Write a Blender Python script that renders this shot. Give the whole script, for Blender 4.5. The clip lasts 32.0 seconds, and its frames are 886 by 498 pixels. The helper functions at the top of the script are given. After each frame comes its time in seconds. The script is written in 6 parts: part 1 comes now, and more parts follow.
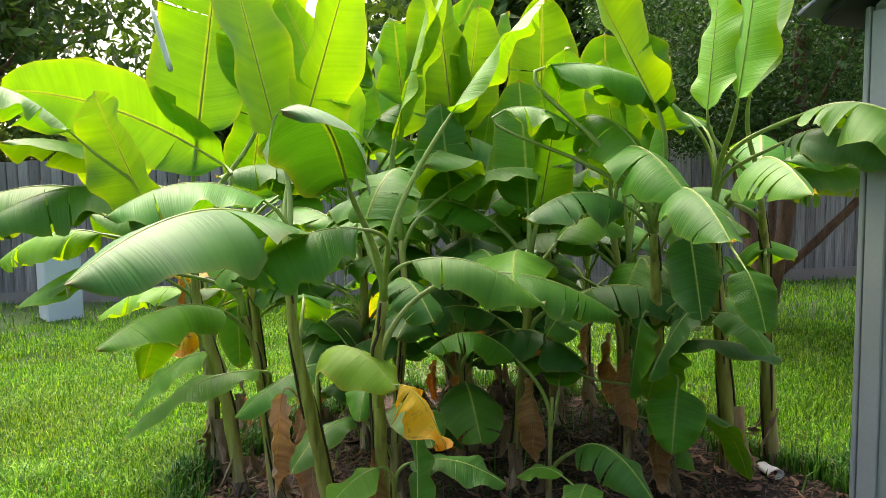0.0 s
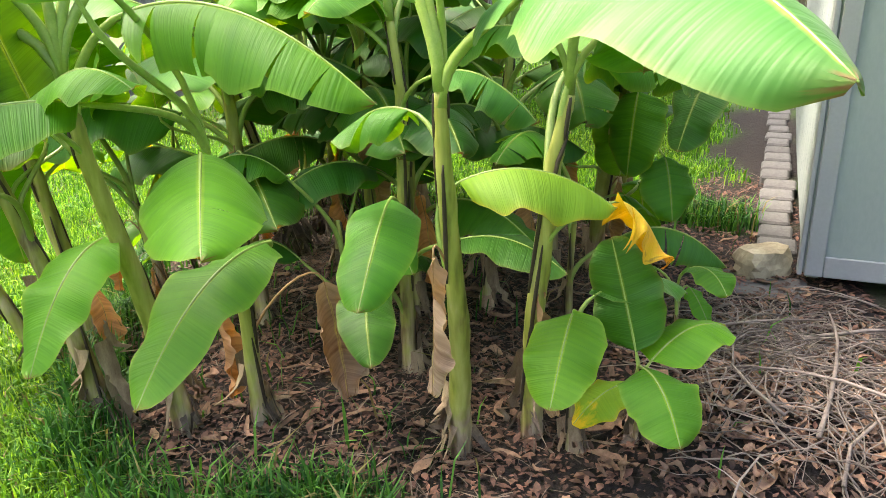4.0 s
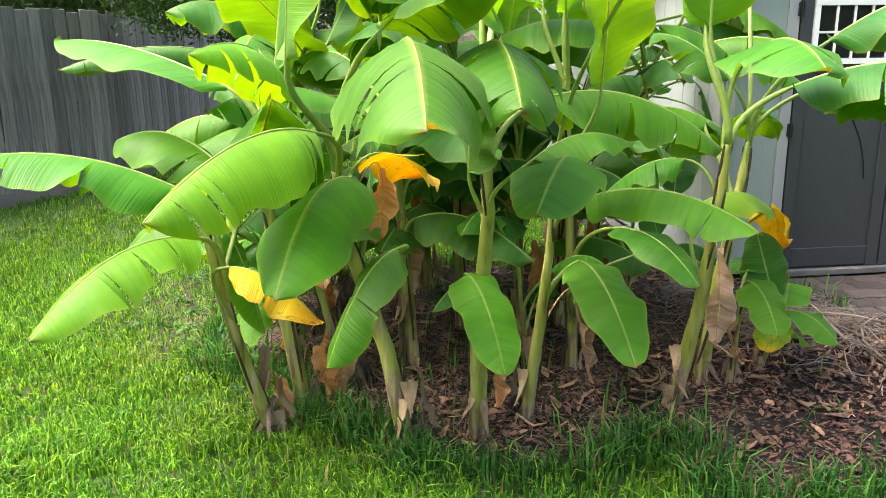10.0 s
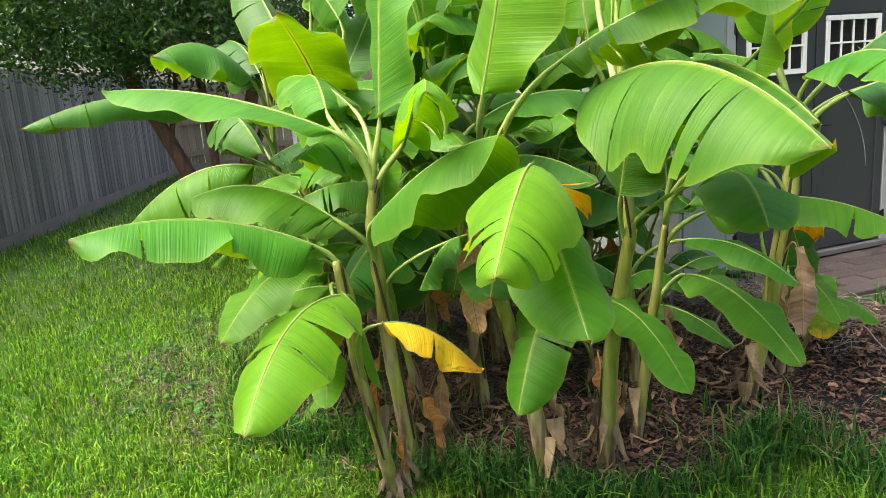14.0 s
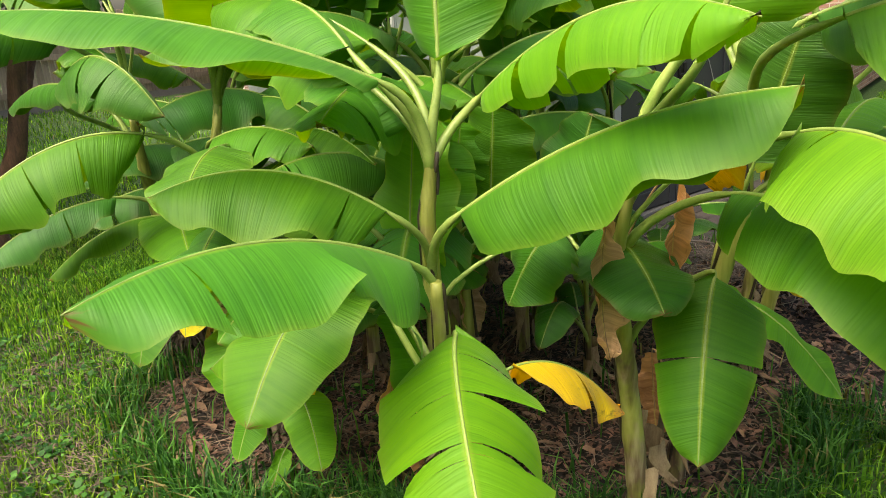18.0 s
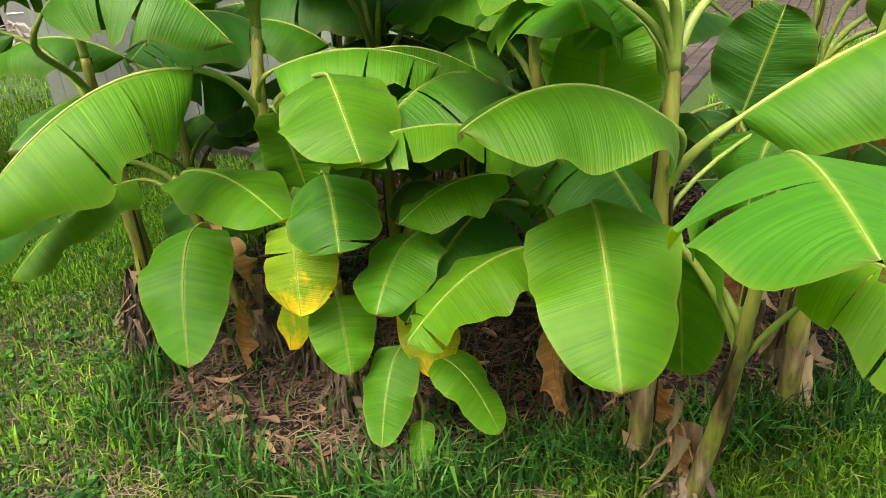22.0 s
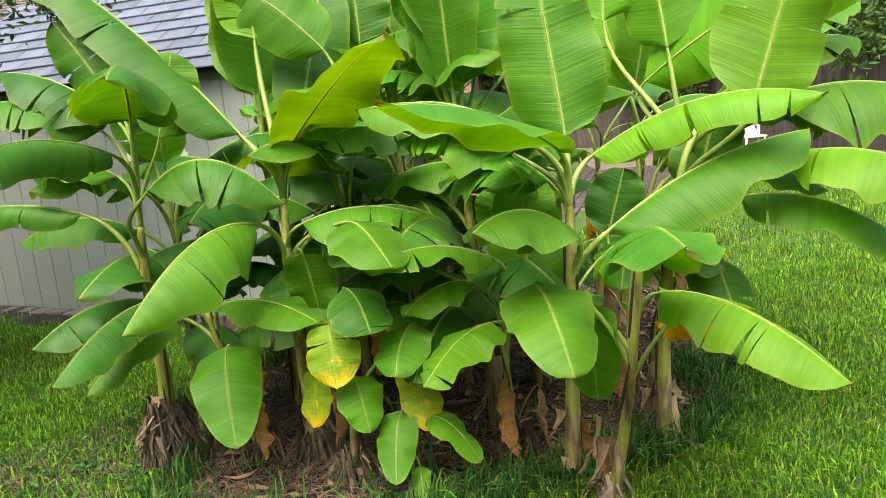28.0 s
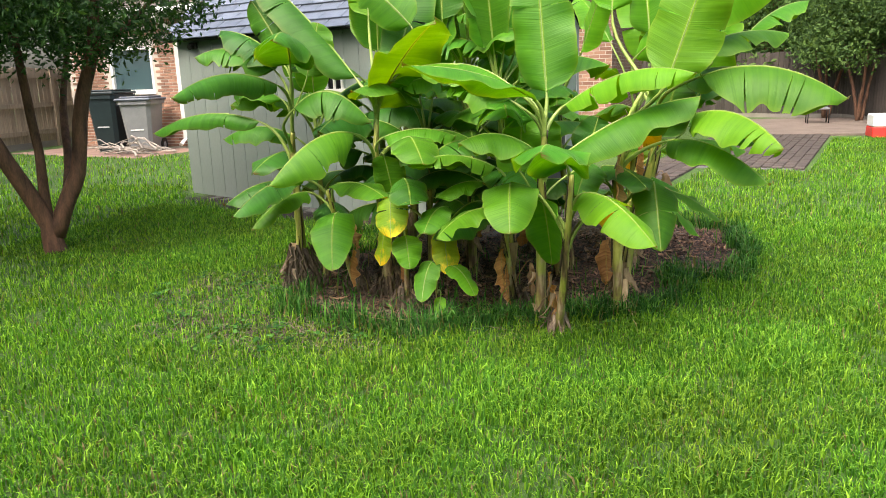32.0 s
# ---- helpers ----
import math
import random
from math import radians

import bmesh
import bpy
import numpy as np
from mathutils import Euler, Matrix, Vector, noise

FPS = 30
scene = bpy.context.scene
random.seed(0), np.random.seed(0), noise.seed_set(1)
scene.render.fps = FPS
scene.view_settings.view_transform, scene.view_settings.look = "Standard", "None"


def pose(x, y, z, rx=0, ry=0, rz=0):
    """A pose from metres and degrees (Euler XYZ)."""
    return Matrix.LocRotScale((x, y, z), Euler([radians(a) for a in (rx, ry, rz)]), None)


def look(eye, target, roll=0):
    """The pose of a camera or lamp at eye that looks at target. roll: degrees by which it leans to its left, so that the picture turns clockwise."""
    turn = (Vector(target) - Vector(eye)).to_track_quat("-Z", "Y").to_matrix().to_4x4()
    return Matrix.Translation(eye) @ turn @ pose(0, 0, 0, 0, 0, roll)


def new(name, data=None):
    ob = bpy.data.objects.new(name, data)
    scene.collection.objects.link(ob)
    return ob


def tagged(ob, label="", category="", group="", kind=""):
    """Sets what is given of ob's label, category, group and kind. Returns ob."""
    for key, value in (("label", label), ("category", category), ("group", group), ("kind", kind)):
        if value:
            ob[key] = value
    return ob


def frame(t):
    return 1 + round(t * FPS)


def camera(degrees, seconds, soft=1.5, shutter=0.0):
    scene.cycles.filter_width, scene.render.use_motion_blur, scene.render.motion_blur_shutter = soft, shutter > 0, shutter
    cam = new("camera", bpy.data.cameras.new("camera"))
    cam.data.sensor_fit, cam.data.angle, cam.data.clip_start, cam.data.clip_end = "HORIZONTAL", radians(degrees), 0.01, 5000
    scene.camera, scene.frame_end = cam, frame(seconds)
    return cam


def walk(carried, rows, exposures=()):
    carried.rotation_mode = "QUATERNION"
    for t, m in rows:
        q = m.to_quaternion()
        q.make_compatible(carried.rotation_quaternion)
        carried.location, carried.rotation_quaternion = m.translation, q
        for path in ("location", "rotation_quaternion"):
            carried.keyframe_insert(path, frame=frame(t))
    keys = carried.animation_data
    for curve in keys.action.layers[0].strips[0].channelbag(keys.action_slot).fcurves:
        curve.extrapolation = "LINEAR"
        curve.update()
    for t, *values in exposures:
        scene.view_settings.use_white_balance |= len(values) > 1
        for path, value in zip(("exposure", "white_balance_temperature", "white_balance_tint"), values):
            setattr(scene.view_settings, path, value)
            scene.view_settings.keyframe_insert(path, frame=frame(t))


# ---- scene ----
cam = camera(61.6, 32.0, soft=0.85)
PATH = [
    (0.0, pose(2.754, 0.938, 1.564, 84.74, 0.96, 50.35)),
    (0.5, pose(2.693, 0.857, 1.540, 81.53, 0.69, 49.58)),
    (1.0, pose(2.524, 0.772, 1.487, 73.77, 0.29, 45.29)),
    (1.5, pose(2.232, 0.831, 1.461, 70.15, -1.04, 41.80)),
    (2.0, pose(1.916, 0.824, 1.466, 69.75, -1.23, 38.61)),
    (2.5, pose(1.573, 0.725, 1.496, 70.89, 1.23, 32.75)),
    (3.0, pose(1.225, 0.716, 1.478, 69.54, 1.81, 29.19)),
    (3.5, pose(0.908, 0.637, 1.472, 68.59, 2.10, 19.03)),
    (5.5, pose(0.000, 0.000, 1.500, 72.90, 0.70, -0.20)),
    (6.0, pose(-0.148, -0.127, 1.521, 76.60, -0.10, -1.50)),
    (6.5, pose(-0.276, -0.223, 1.532, 76.90, -0.70, -4.20)),
    (7.0, pose(-0.477, -0.265, 1.532, 76.80, -0.80, -7.00)),
    (7.5, pose(-0.689, -0.244, 1.521, 76.40, 0.00, -10.60)),
    (8.0, pose(-0.837, -0.138, 1.511, 76.30, 0.50, -13.40)),
    (8.5, pose(-1.071, -0.042, 1.500, 76.20, 1.40, -15.20)),
    (9.0, pose(-1.367, 0.000, 1.532, 75.60, 3.10, -19.40)),
    (9.5, pose(-1.548, -0.064, 1.521, 75.70, 1.10, -20.00)),
    (10.0, pose(-1.707, -0.127, 1.511, 75.90, 0.90, -19.70)),
    (10.5, pose(-1.897, -0.053, 1.521, 75.90, 0.70, -19.90)),
    (11.0, pose(-2.078, 0.042, 1.511, 76.10, 1.40, -21.90)),
    (11.5, pose(-2.226, 0.053, 1.500, 76.00, 0.30, -24.90)),
    (12.0, pose(-2.406, 0.021, 1.511, 75.70, 1.90, -28.30)),
    (12.5, pose(-2.533, 0.042, 1.511, 75.10, 1.50, -28.40)),
    (13.0, pose(-2.629, 0.170, 1.532, 76.00, 2.30, -30.40)),
    (13.5, pose(-2.682, 0.339, 1.542, 76.70, 4.30, -33.40)),
    (15.5, pose(-2.639, 0.912, 1.574, 79.60, 2.60, -37.10)),
    (16.0, pose(-2.682, 1.134, 1.542, 75.00, 2.50, -37.10)),
    (16.5, pose(-2.671, 1.389, 1.574, 74.20, 2.30, -39.60)),
    (17.0, pose(-2.745, 1.579, 1.574, 73.80, 3.40, -47.90)),
    (17.5, pose(-2.809, 1.707, 1.564, 73.20, 4.20, -52.60)),
    (18.0, pose(-2.862, 1.760, 1.564, 72.70, 3.10, -55.10)),
    (18.5, pose(-2.830, 1.887, 1.553, 72.20, 3.00, -54.40)),
    (19.0, pose(-2.767, 2.088, 1.564, 72.20, 2.70, -55.30)),
    (19.5, pose(-2.809, 2.290, 1.553, 72.00, 1.50, -61.50)),
    (20.0, pose(-2.936, 2.470, 1.553, 71.20, 3.80, -68.10)),
    (20.5, pose(-3.095, 2.565, 1.521, 69.70, 2.80, -73.20)),
    (21.0, pose(-3.254, 2.629, 1.542, 66.60, 4.30, -75.00)),
    (21.5, pose(-3.265, 2.714, 1.553, 66.50, 2.50, -75.10)),
    (22.0, pose(-3.127, 2.926, 1.542, 66.40, 4.00, -75.90)),
    (22.5, pose(-2.936, 3.148, 1.521, 64.40, 3.80, -75.10)),
    (23.0, pose(-2.735, 3.339, 1.511, 63.50, 3.20, -74.30)),
    (23.5, pose(-2.608, 3.519, 1.511, 62.60, 2.30, -77.90)),
    (24.0, pose(-2.565, 3.636, 1.532, 62.10, 3.30, -81.10)),
    (24.5, pose(-2.586, 3.657, 1.532, 61.70, 2.30, -83.90)),
    (25.0, pose(-2.714, 3.593, 1.553, 64.00, 4.40, -87.60)),
    (25.5, pose(-2.947, 3.519, 1.564, 65.50, 4.60, -88.50)),
    (27.5, pose(-4.007, 3.233, 1.574, 77.10, 5.00, -88.00)),
    (28.0, pose(-4.187, 3.169, 1.585, 79.80, 5.20, -87.30)),
    (28.5, pose(-4.346, 3.095, 1.606, 81.70, 4.90, -87.30)),
    (29.0, pose(-4.463, 2.979, 1.638, 85.20, 4.10, -87.00)),
    (29.5, pose(-4.611, 2.883, 1.595, 84.30, 3.40, -82.90)),
    (30.0, pose(-4.855, 2.851, 1.574, 82.20, 3.60, -79.40)),
    (30.5, pose(-5.130, 2.767, 1.595, 80.60, 3.60, -77.70)),
    (31.0, pose(-5.364, 2.555, 1.553, 80.20, 2.70, -72.40)),
    (31.5, pose(-5.544, 2.343, 1.553, 78.60, 2.30, -73.60)),
    (32.0, pose(-5.735, 2.131, 1.564, 77.00, 1.90, -73.00)),
]
walk(cam, PATH, [(0.0, 2.50, 6850, 16), (1.0, 2.95, 6900, 18), (2.0, 3.42, 6850, 18), (3.0, 3.35, 7000, 15), (6.0, 2.95, 6750, 15), (7.0, 2.75, 6750, 15), (9.0, 2.76, 6700, 15), (13.0, 2.48, 6750, 13), (16.0, 2.00, 6850, 13), (18.0, 1.95, 7300, 9), (20.0, 1.74, 7400, 8), (21.0, 1.87, 7300, 9), (24.0, 2.13, 7300, 9), (25.5, 2.30, 7300, 9), (28.0, 2.03, 6950, 12), (29.0, 1.76, 6800, 11), (30.0, 1.56, 6700, 12), (31.0, 1.80, 6750, 11), (32.0, 2.05, 6850, 11)])

# ---- light ----
world = bpy.data.worlds.new("world")
scene.world = world
world.use_nodes = True
wn = world.node_tree.nodes
sky = wn.new("ShaderNodeTexSky")
sky.sky_type = "NISHITA"
sky.sun_disc = False
sky.sun_elevation, sky.sun_rotation = radians(56), radians(283)
sky.air_density, sky.dust_density, sky.ozone_density = 1.0, 6.0, 0.6
world.node_tree.links.new(sky.outputs[0], wn["Background"].inputs[0])
wn["Background"].inputs[1].default_value = 0.098
sun = new("sun", bpy.data.lights.new("sun", "SUN"))
sun.data.energy, sun.data.angle, sun.data.color = 1.5, radians(55), (1.0, 0.96, 0.88)
sun.matrix_world = look((-5.2, 1.2, 8.0), (0, 0, 0))


# ---- helpers of this scene ----
RNG = random.Random(7)
NPR = np.random.RandomState(11)


def mesh_of(name, verts, faces, mat=None, smooth=True, uv=None):
    me = bpy.data.meshes.new(name)
    me.from_pydata([tuple(v) for v in verts], [], faces)
    if uv is not None:
        lay = me.uv_layers.new(name="UVMap")
        idx = np.empty(len(me.loops), dtype=np.int32)
        me.loops.foreach_get("vertex_index", idx)
        lay.data.foreach_set("uv", np.asarray(uv, dtype=np.float32)[idx].ravel())
    if mat:
        me.materials.append(mat)
    me.polygons.foreach_set("use_smooth", [smooth] * len(me.polygons))
    me.update()
    return me


def tris_mesh(name, v, f, mat, smooth=False):
    """A large mesh from arrays of vertices (n, 3) and triangles (m, 3)."""
    me = bpy.data.meshes.new(name)
    me.vertices.add(len(v))
    me.vertices.foreach_set("co", np.asarray(v, dtype=np.float32).ravel())
    me.loops.add(f.size)
    me.loops.foreach_set("vertex_index", np.asarray(f, dtype=np.int32).ravel())
    me.polygons.add(len(f))
    me.polygons.foreach_set("loop_start", np.arange(0, f.size, 3, dtype=np.int32))
    me.polygons.foreach_set("loop_total", np.full(len(f), 3, dtype=np.int32))
    me.polygons.foreach_set("use_smooth", np.full(len(f), smooth))
    me.materials.append(mat)
    me.update()
    me.validate()
    return me


def part(name, me, parent=None, label=""):
    ob = new(name, me)
    if parent:
        ob.parent = parent
    return tagged(ob, label)


def thing(name, m, label, category, group="", kind=""):
    ob = new(name)
    ob.empty_display_size = 0.1
    ob.matrix_world = m
    return tagged(ob, label, category, group, kind)


def box_data(x0, y0, z0, x1, y1, z1, bev=0.0):
    """Vertices and faces of a box with chamfered edges."""
    if bev <= 0:
        v = [(x, y, z) for z in (z0, z1) for y in (y0, y1) for x in (x0, x1)]
        return v, [(0, 2, 3, 1), (4, 5, 7, 6), (0, 1, 5, 4), (2, 6, 7, 3), (0, 4, 6, 2), (1, 3, 7, 5)]
    bm = bmesh.new()
    bmesh.ops.create_cube(bm, size=1)
    for w in bm.verts:
        w.co = Vector(((x0 + x1) / 2 + w.co.x * (x1 - x0), (y0 + y1) / 2 + w.co.y * (y1 - y0), (z0 + z1) / 2 + w.co.z * (z1 - z0)))
    bmesh.ops.bevel(bm, geom=bm.edges[:], offset=bev, segments=1, affect="EDGES")
    bm.verts.index_update()
    v, f = [tuple(w.co) for w in bm.verts], [tuple(w.index for w in p.verts) for p in bm.faces]
    bm.free()
    return v, f


def box_mesh(name, dims, mat, bev=0.006):
    v, f = box_data(*dims, bev)
    return mesh_of(name, v, f, mat, False)


def tube_data(pts, radii, sides=8, cap=True):
    pts = [Vector(p) for p in pts]
    v, f = [], []
    ref = Vector((0, 0, 1)) if abs((pts[-1] - pts[0]).normalized().z) < 0.9 else Vector((1, 0, 0))
    for i, p in enumerate(pts):
        t = (pts[min(i + 1, len(pts) - 1)] - pts[max(i - 1, 0)]).normalized()
        a = t.cross(ref).normalized()
        b = t.cross(a)
        for k in range(sides):
            w = 2 * math.pi * k / sides
            v.append(p + (a * math.cos(w) + b * math.sin(w)) * radii[i])
    for i in range(len(pts) - 1):
        for k in range(sides):
            k2 = (k + 1) % sides
            f.append((i * sides + k, i * sides + k2, (i + 1) * sides + k2, (i + 1) * sides + k))
    if cap:
        f.append(tuple(range(sides))[::-1])
        f.append(tuple((len(pts) - 1) * sides + k for k in range(sides)))
    return v, f


def join_data(chunks):
    v, f = [], []
    for cv, cf in chunks:
        o = len(v)
        v += list(cv)
        f += [tuple(i + o for i in p) for p in cf]
    return v, f


def bez(p0, p1, p2, n):
    p0, p1, p2 = Vector(p0), Vector(p1), Vector(p2)
    return [p0 * (1 - t) ** 2 + p1 * (2 * t * (1 - t)) + p2 * t * t for t in (i / n for i in range(n + 1))]


def smooth(a, b, x):
    t = min(1.0, max(0.0, (x - a) / (b - a)))
    return t * t * (3 - 2 * t)


# ---- materials ----
def material(name):
    m = bpy.data.materials.new(name)
    m.use_nodes = True
    nt = m.node_tree
    return m, nt, nt.nodes["Principled BSDF"], nt.nodes["Material Output"]


def ramp(nt, fac, stops):
    r = nt.nodes.new("ShaderNodeValToRGB")
    while len(r.color_ramp.elements) < len(stops):
        r.color_ramp.elements.new(0.5)
    for e, (p, c) in zip(r.color_ramp.elements, stops):
        e.position, e.color = p, (*c, 1)
    nt.links.new(fac, r.inputs[0])
    return r.outputs[0]


def noise_tex(nt, scale, detail=4, rough=0.55, vec=None):
    n = nt.nodes.new("ShaderNodeTexNoise")
    n.inputs["Scale"].default_value, n.inputs["Detail"].default_value, n.inputs["Roughness"].default_value = scale, detail, rough
    if vec:
        nt.links.new(vec, n.inputs["Vector"])
    return n.outputs[0]


def coords(nt, kind="Object", scale=(1, 1, 1)):
    c = nt.nodes.new("ShaderNodeTexCoord")
    mp = nt.nodes.new("ShaderNodeMapping")
    mp.inputs["Scale"].default_value = scale
    nt.links.new(c.outputs[kind], mp.inputs[0])
    return mp.outputs[0]


def mixc(nt, fac, a, b, mode="MIX"):
    m = nt.nodes.new("ShaderNodeMix")
    m.data_type, m.blend_type = "RGBA", mode
    for sock, val in ((m.inputs[0], fac), (m.inputs[6], a), (m.inputs[7], b)):
        if hasattr(val, "links"):
            nt.links.new(val, sock)
        else:
            sock.default_value = val if not isinstance(val, tuple) else (*val, 1)
    return m.outputs[2]


def maths(nt, op, a, b=0.0):
    m = nt.nodes.new("ShaderNodeMath")
    m.operation = op
    for sock, val in ((m.inputs[0], a), (m.inputs[1], b)):
        if hasattr(val, "links"):
            nt.links.new(val, sock)
        else:
            sock.default_value = val
    return m.outputs[0]


def bump(nt, bsdf, height, strength=0.3, dist=0.01):
    b = nt.nodes.new("ShaderNodeBump")
    b.inputs["Strength"].default_value, b.inputs["Distance"].default_value = strength, dist
    nt.links.new(height, b.inputs["Height"])
    nt.links.new(b.outputs[0], bsdf.inputs["Normal"])
    return b.outputs[0]


def rand(nt):
    return nt.nodes.new("ShaderNodeObjectInfo").outputs["Random"]


def island(nt):
    return nt.nodes.new("ShaderNodeNewGeometry").outputs["Random Per Island"]


def plain(name, c0, c1, scale=6, rough=0.7, bstr=0.15, metal=0.0, stretch=(1, 1, 1), vary=0.0, per="object", fine=60):
    """A surface that varies at two scales between two colours."""
    m, nt, b, out = material(name)
    v = coords(nt, "Object", stretch)
    n1, n2 = noise_tex(nt, scale, 3, 0.6, v), noise_tex(nt, fine, 5, 0.7, v)
    col = ramp(nt, mixc(nt, 0.4, n1, n2), [(0.3, c0), (0.7, c1)])
    if vary:
        r = rand(nt) if per == "object" else island(nt)
        k = maths(nt, "ADD", maths(nt, "MULTIPLY", r, vary), 1 - vary / 2)
        col = mixc(nt, 1.0, col, k, "MULTIPLY")
    nt.links.new(col, b.inputs["Base Color"])
    b.inputs["Roughness"].default_value, b.inputs["Metallic"].default_value = rough, metal
    bump(nt, b, n2, bstr, 0.004)
    return m


def leaf_material(name, deep, light, edge, brown=0.0, trans=0.42, rough=0.54, tip=None):
    """A banana blade: fine veins across, paler towards the midrib, worn margin, light passing through."""
    m, nt, b, out = material(name)
    uv = nt.nodes.new("ShaderNodeUVMap").outputs[0]
    sep = nt.nodes.new("ShaderNodeSeparateXYZ")
    nt.links.new(uv, sep.inputs[0])
    across = maths(nt, "ABSOLUTE", maths(nt, "MULTIPLY", maths(nt, "SUBTRACT", sep.outputs[1], 0.5), 2.0))
    skew = nt.nodes.new("ShaderNodeCombineXYZ")
    nt.links.new(maths(nt, "SUBTRACT", sep.outputs[0], maths(nt, "MULTIPLY", across, 0.035)), skew.inputs[0])
    nt.links.new(maths(nt, "MULTIPLY", sep.outputs[1], 0.012), skew.inputs[1])
    nt.links.new(maths(nt, "MULTIPLY", rand(nt), 9.0), skew.inputs[2])
    veins = noise_tex(nt, 110, 1, 0.4, skew.outputs[0])
    broad = noise_tex(nt, 26, 2, 0.5, skew.outputs[0])
    blot = noise_tex(nt, 5, 4, 0.6, coords(nt, "Object"))
    col = ramp(nt, mixc(nt, 0.5, mixc(nt, 0.75, veins, broad), blot), [(0.3, deep), (0.7, light)])
    k = maths(nt, "ADD", maths(nt, "MULTIPLY", rand(nt), 0.4), 0.8)
    col = mixc(nt, 1.0, col, k, "MULTIPLY")
    tone = maths(nt, "FRACT", maths(nt, "MULTIPLY", rand(nt), 17.0))
    col = mixc(nt, 1.0, col, ramp(nt, tone, [(0.0, (0.82, 0.94, 1.5)), (0.5, (1.0, 1.0, 1.0)), (1.0, (1.4, 1.12, 0.85))]), "MULTIPLY")
    # a soft pale band beside the midrib
    band = nt.nodes.new("ShaderNodeClamp")
    nt.links.new(maths(nt, "MULTIPLY", maths(nt, "SUBTRACT", maths(nt, "ADD", 0.05, maths(nt, "MULTIPLY", broad, 0.04)), across), 9.0), band.inputs[0])
    col = mixc(nt, band.outputs[0], col, mixc(nt, 0.55, light, (0.5, 0.55, 0.08)))
    rim = maths(nt, "ADD", maths(nt, "POWER", across, 14.0), maths(nt, "POWER", sep.outputs[0], 40.0))
    rim = maths(nt, "MULTIPLY", rim, noise_tex(nt, 14, 3, 0.7, uv))
    col = mixc(nt, rim, col, edge)
    end = maths(nt, "MULTIPLY", maths(nt, "SUBTRACT", maths(nt, "ADD", sep.outputs[0], maths(nt, "MULTIPLY", noise_tex(nt, 9, 3, 0.6, uv), 0.12)), 1.042), 40.0)
    ec = nt.nodes.new("ShaderNodeClamp")
    nt.links.new(end, ec.inputs[0])
    col = mixc(nt, ec.outputs[0], col, (0.17, 0.09, 0.035))
    if tip:
        t0 = maths(nt, "MULTIPLY", maths(nt, "SUBTRACT", maths(nt, "ADD", maths(nt, "MULTIPLY", sep.outputs[0], 0.7), maths(nt, "MULTIPLY", noise_tex(nt, 3.5, 4, 0.6, uv), 0.9)), 0.93), 5.0)
        tc = nt.nodes.new("ShaderNodeClamp")
        nt.links.new(t0, tc.inputs[0])
        col = mixc(nt, tc.outputs[0], col, tip)
    if brown:
        spots = maths(nt, "MULTIPLY", maths(nt, "SUBTRACT", noise_tex(nt, 6, 5, 0.7, uv), 0.62 - brown * 0.3), 9.0)
        nt_cl = nt.nodes.new("ShaderNodeClamp")
        nt.links.new(maths(nt, "MULTIPLY", spots, maths(nt, "ADD", maths(nt, "POWER", sep.outputs[0], 2.0), 0.15)), nt_cl.inputs[0])
        col = mixc(nt, nt_cl.outputs[0], col, (0.11, 0.045, 0.015))
    nt.links.new(col, b.inputs["Base Color"])
    b.inputs["Roughness"].default_value = rough
    b.inputs["Specular IOR Level"].default_value = 0.4
    b.inputs["Sheen Weight"].default_value, b.inputs["Sheen Roughness"].default_value = 0.08 if rough < 0.7 else 0.0, 0.4
    nrm = bump(nt, b, mixc(nt, 0.55, veins, broad), 0.75, 0.005)
    tr = nt.nodes.new("ShaderNodeBsdfTranslucent")
    hue = mixc(nt, 1.0, col, (2.08, 1.3, 0.2), "MULTIPLY")
    nt.links.new(hue, tr.inputs[0])
    nt.links.new(nrm, tr.inputs["Normal"])
    mx = nt.nodes.new("ShaderNodeMixShader")
    mx.inputs[0].default_value = trans
    nt.links.new(b.outputs[0], mx.inputs[1])
    nt.links.new(tr.outputs[0], mx.inputs[2])
    nt.links.new(mx.outputs[0], out.inputs[0])
    return m


def small_leaf_material(name, c0, c1, trans=0.35, rough=0.45, patch=None):
    m, nt, b, out = material(name)
    mid = tuple((a * b) ** 0.5 for a, b in zip(c0, c1))
    col = ramp(nt, island(nt), [(0.0, c0), (0.55, mid), (1.0, c1)])
    if patch:
        big = noise_tex(nt, 0.9, 4, 0.6, coords(nt, "Object"))
        f = ramp(nt, big, [(0.42, (0, 0, 0)), (0.62, (1, 1, 1))])
        col = mixc(nt, 1.0, col, mixc(nt, f, (1, 1, 1), patch), "MULTIPLY")
    nt.links.new(col, b.inputs["Base Color"])
    b.inputs["Roughness"].default_value = rough
    b.inputs["Specular IOR Level"].default_value = 0.25
    tr = nt.nodes.new("ShaderNodeBsdfTranslucent")
    nt.links.new(mixc(nt, 1.0, col, (1.4, 1.3, 0.4), "MULTIPLY"), tr.inputs[0])
    mx = nt.nodes.new("ShaderNodeMixShader")
    mx.inputs[0].default_value = trans
    nt.links.new(b.outputs[0], mx.inputs[1])
    nt.links.new(tr.outputs[0], mx.inputs[2])
    nt.links.new(mx.outputs[0], out.inputs[0])
    return m


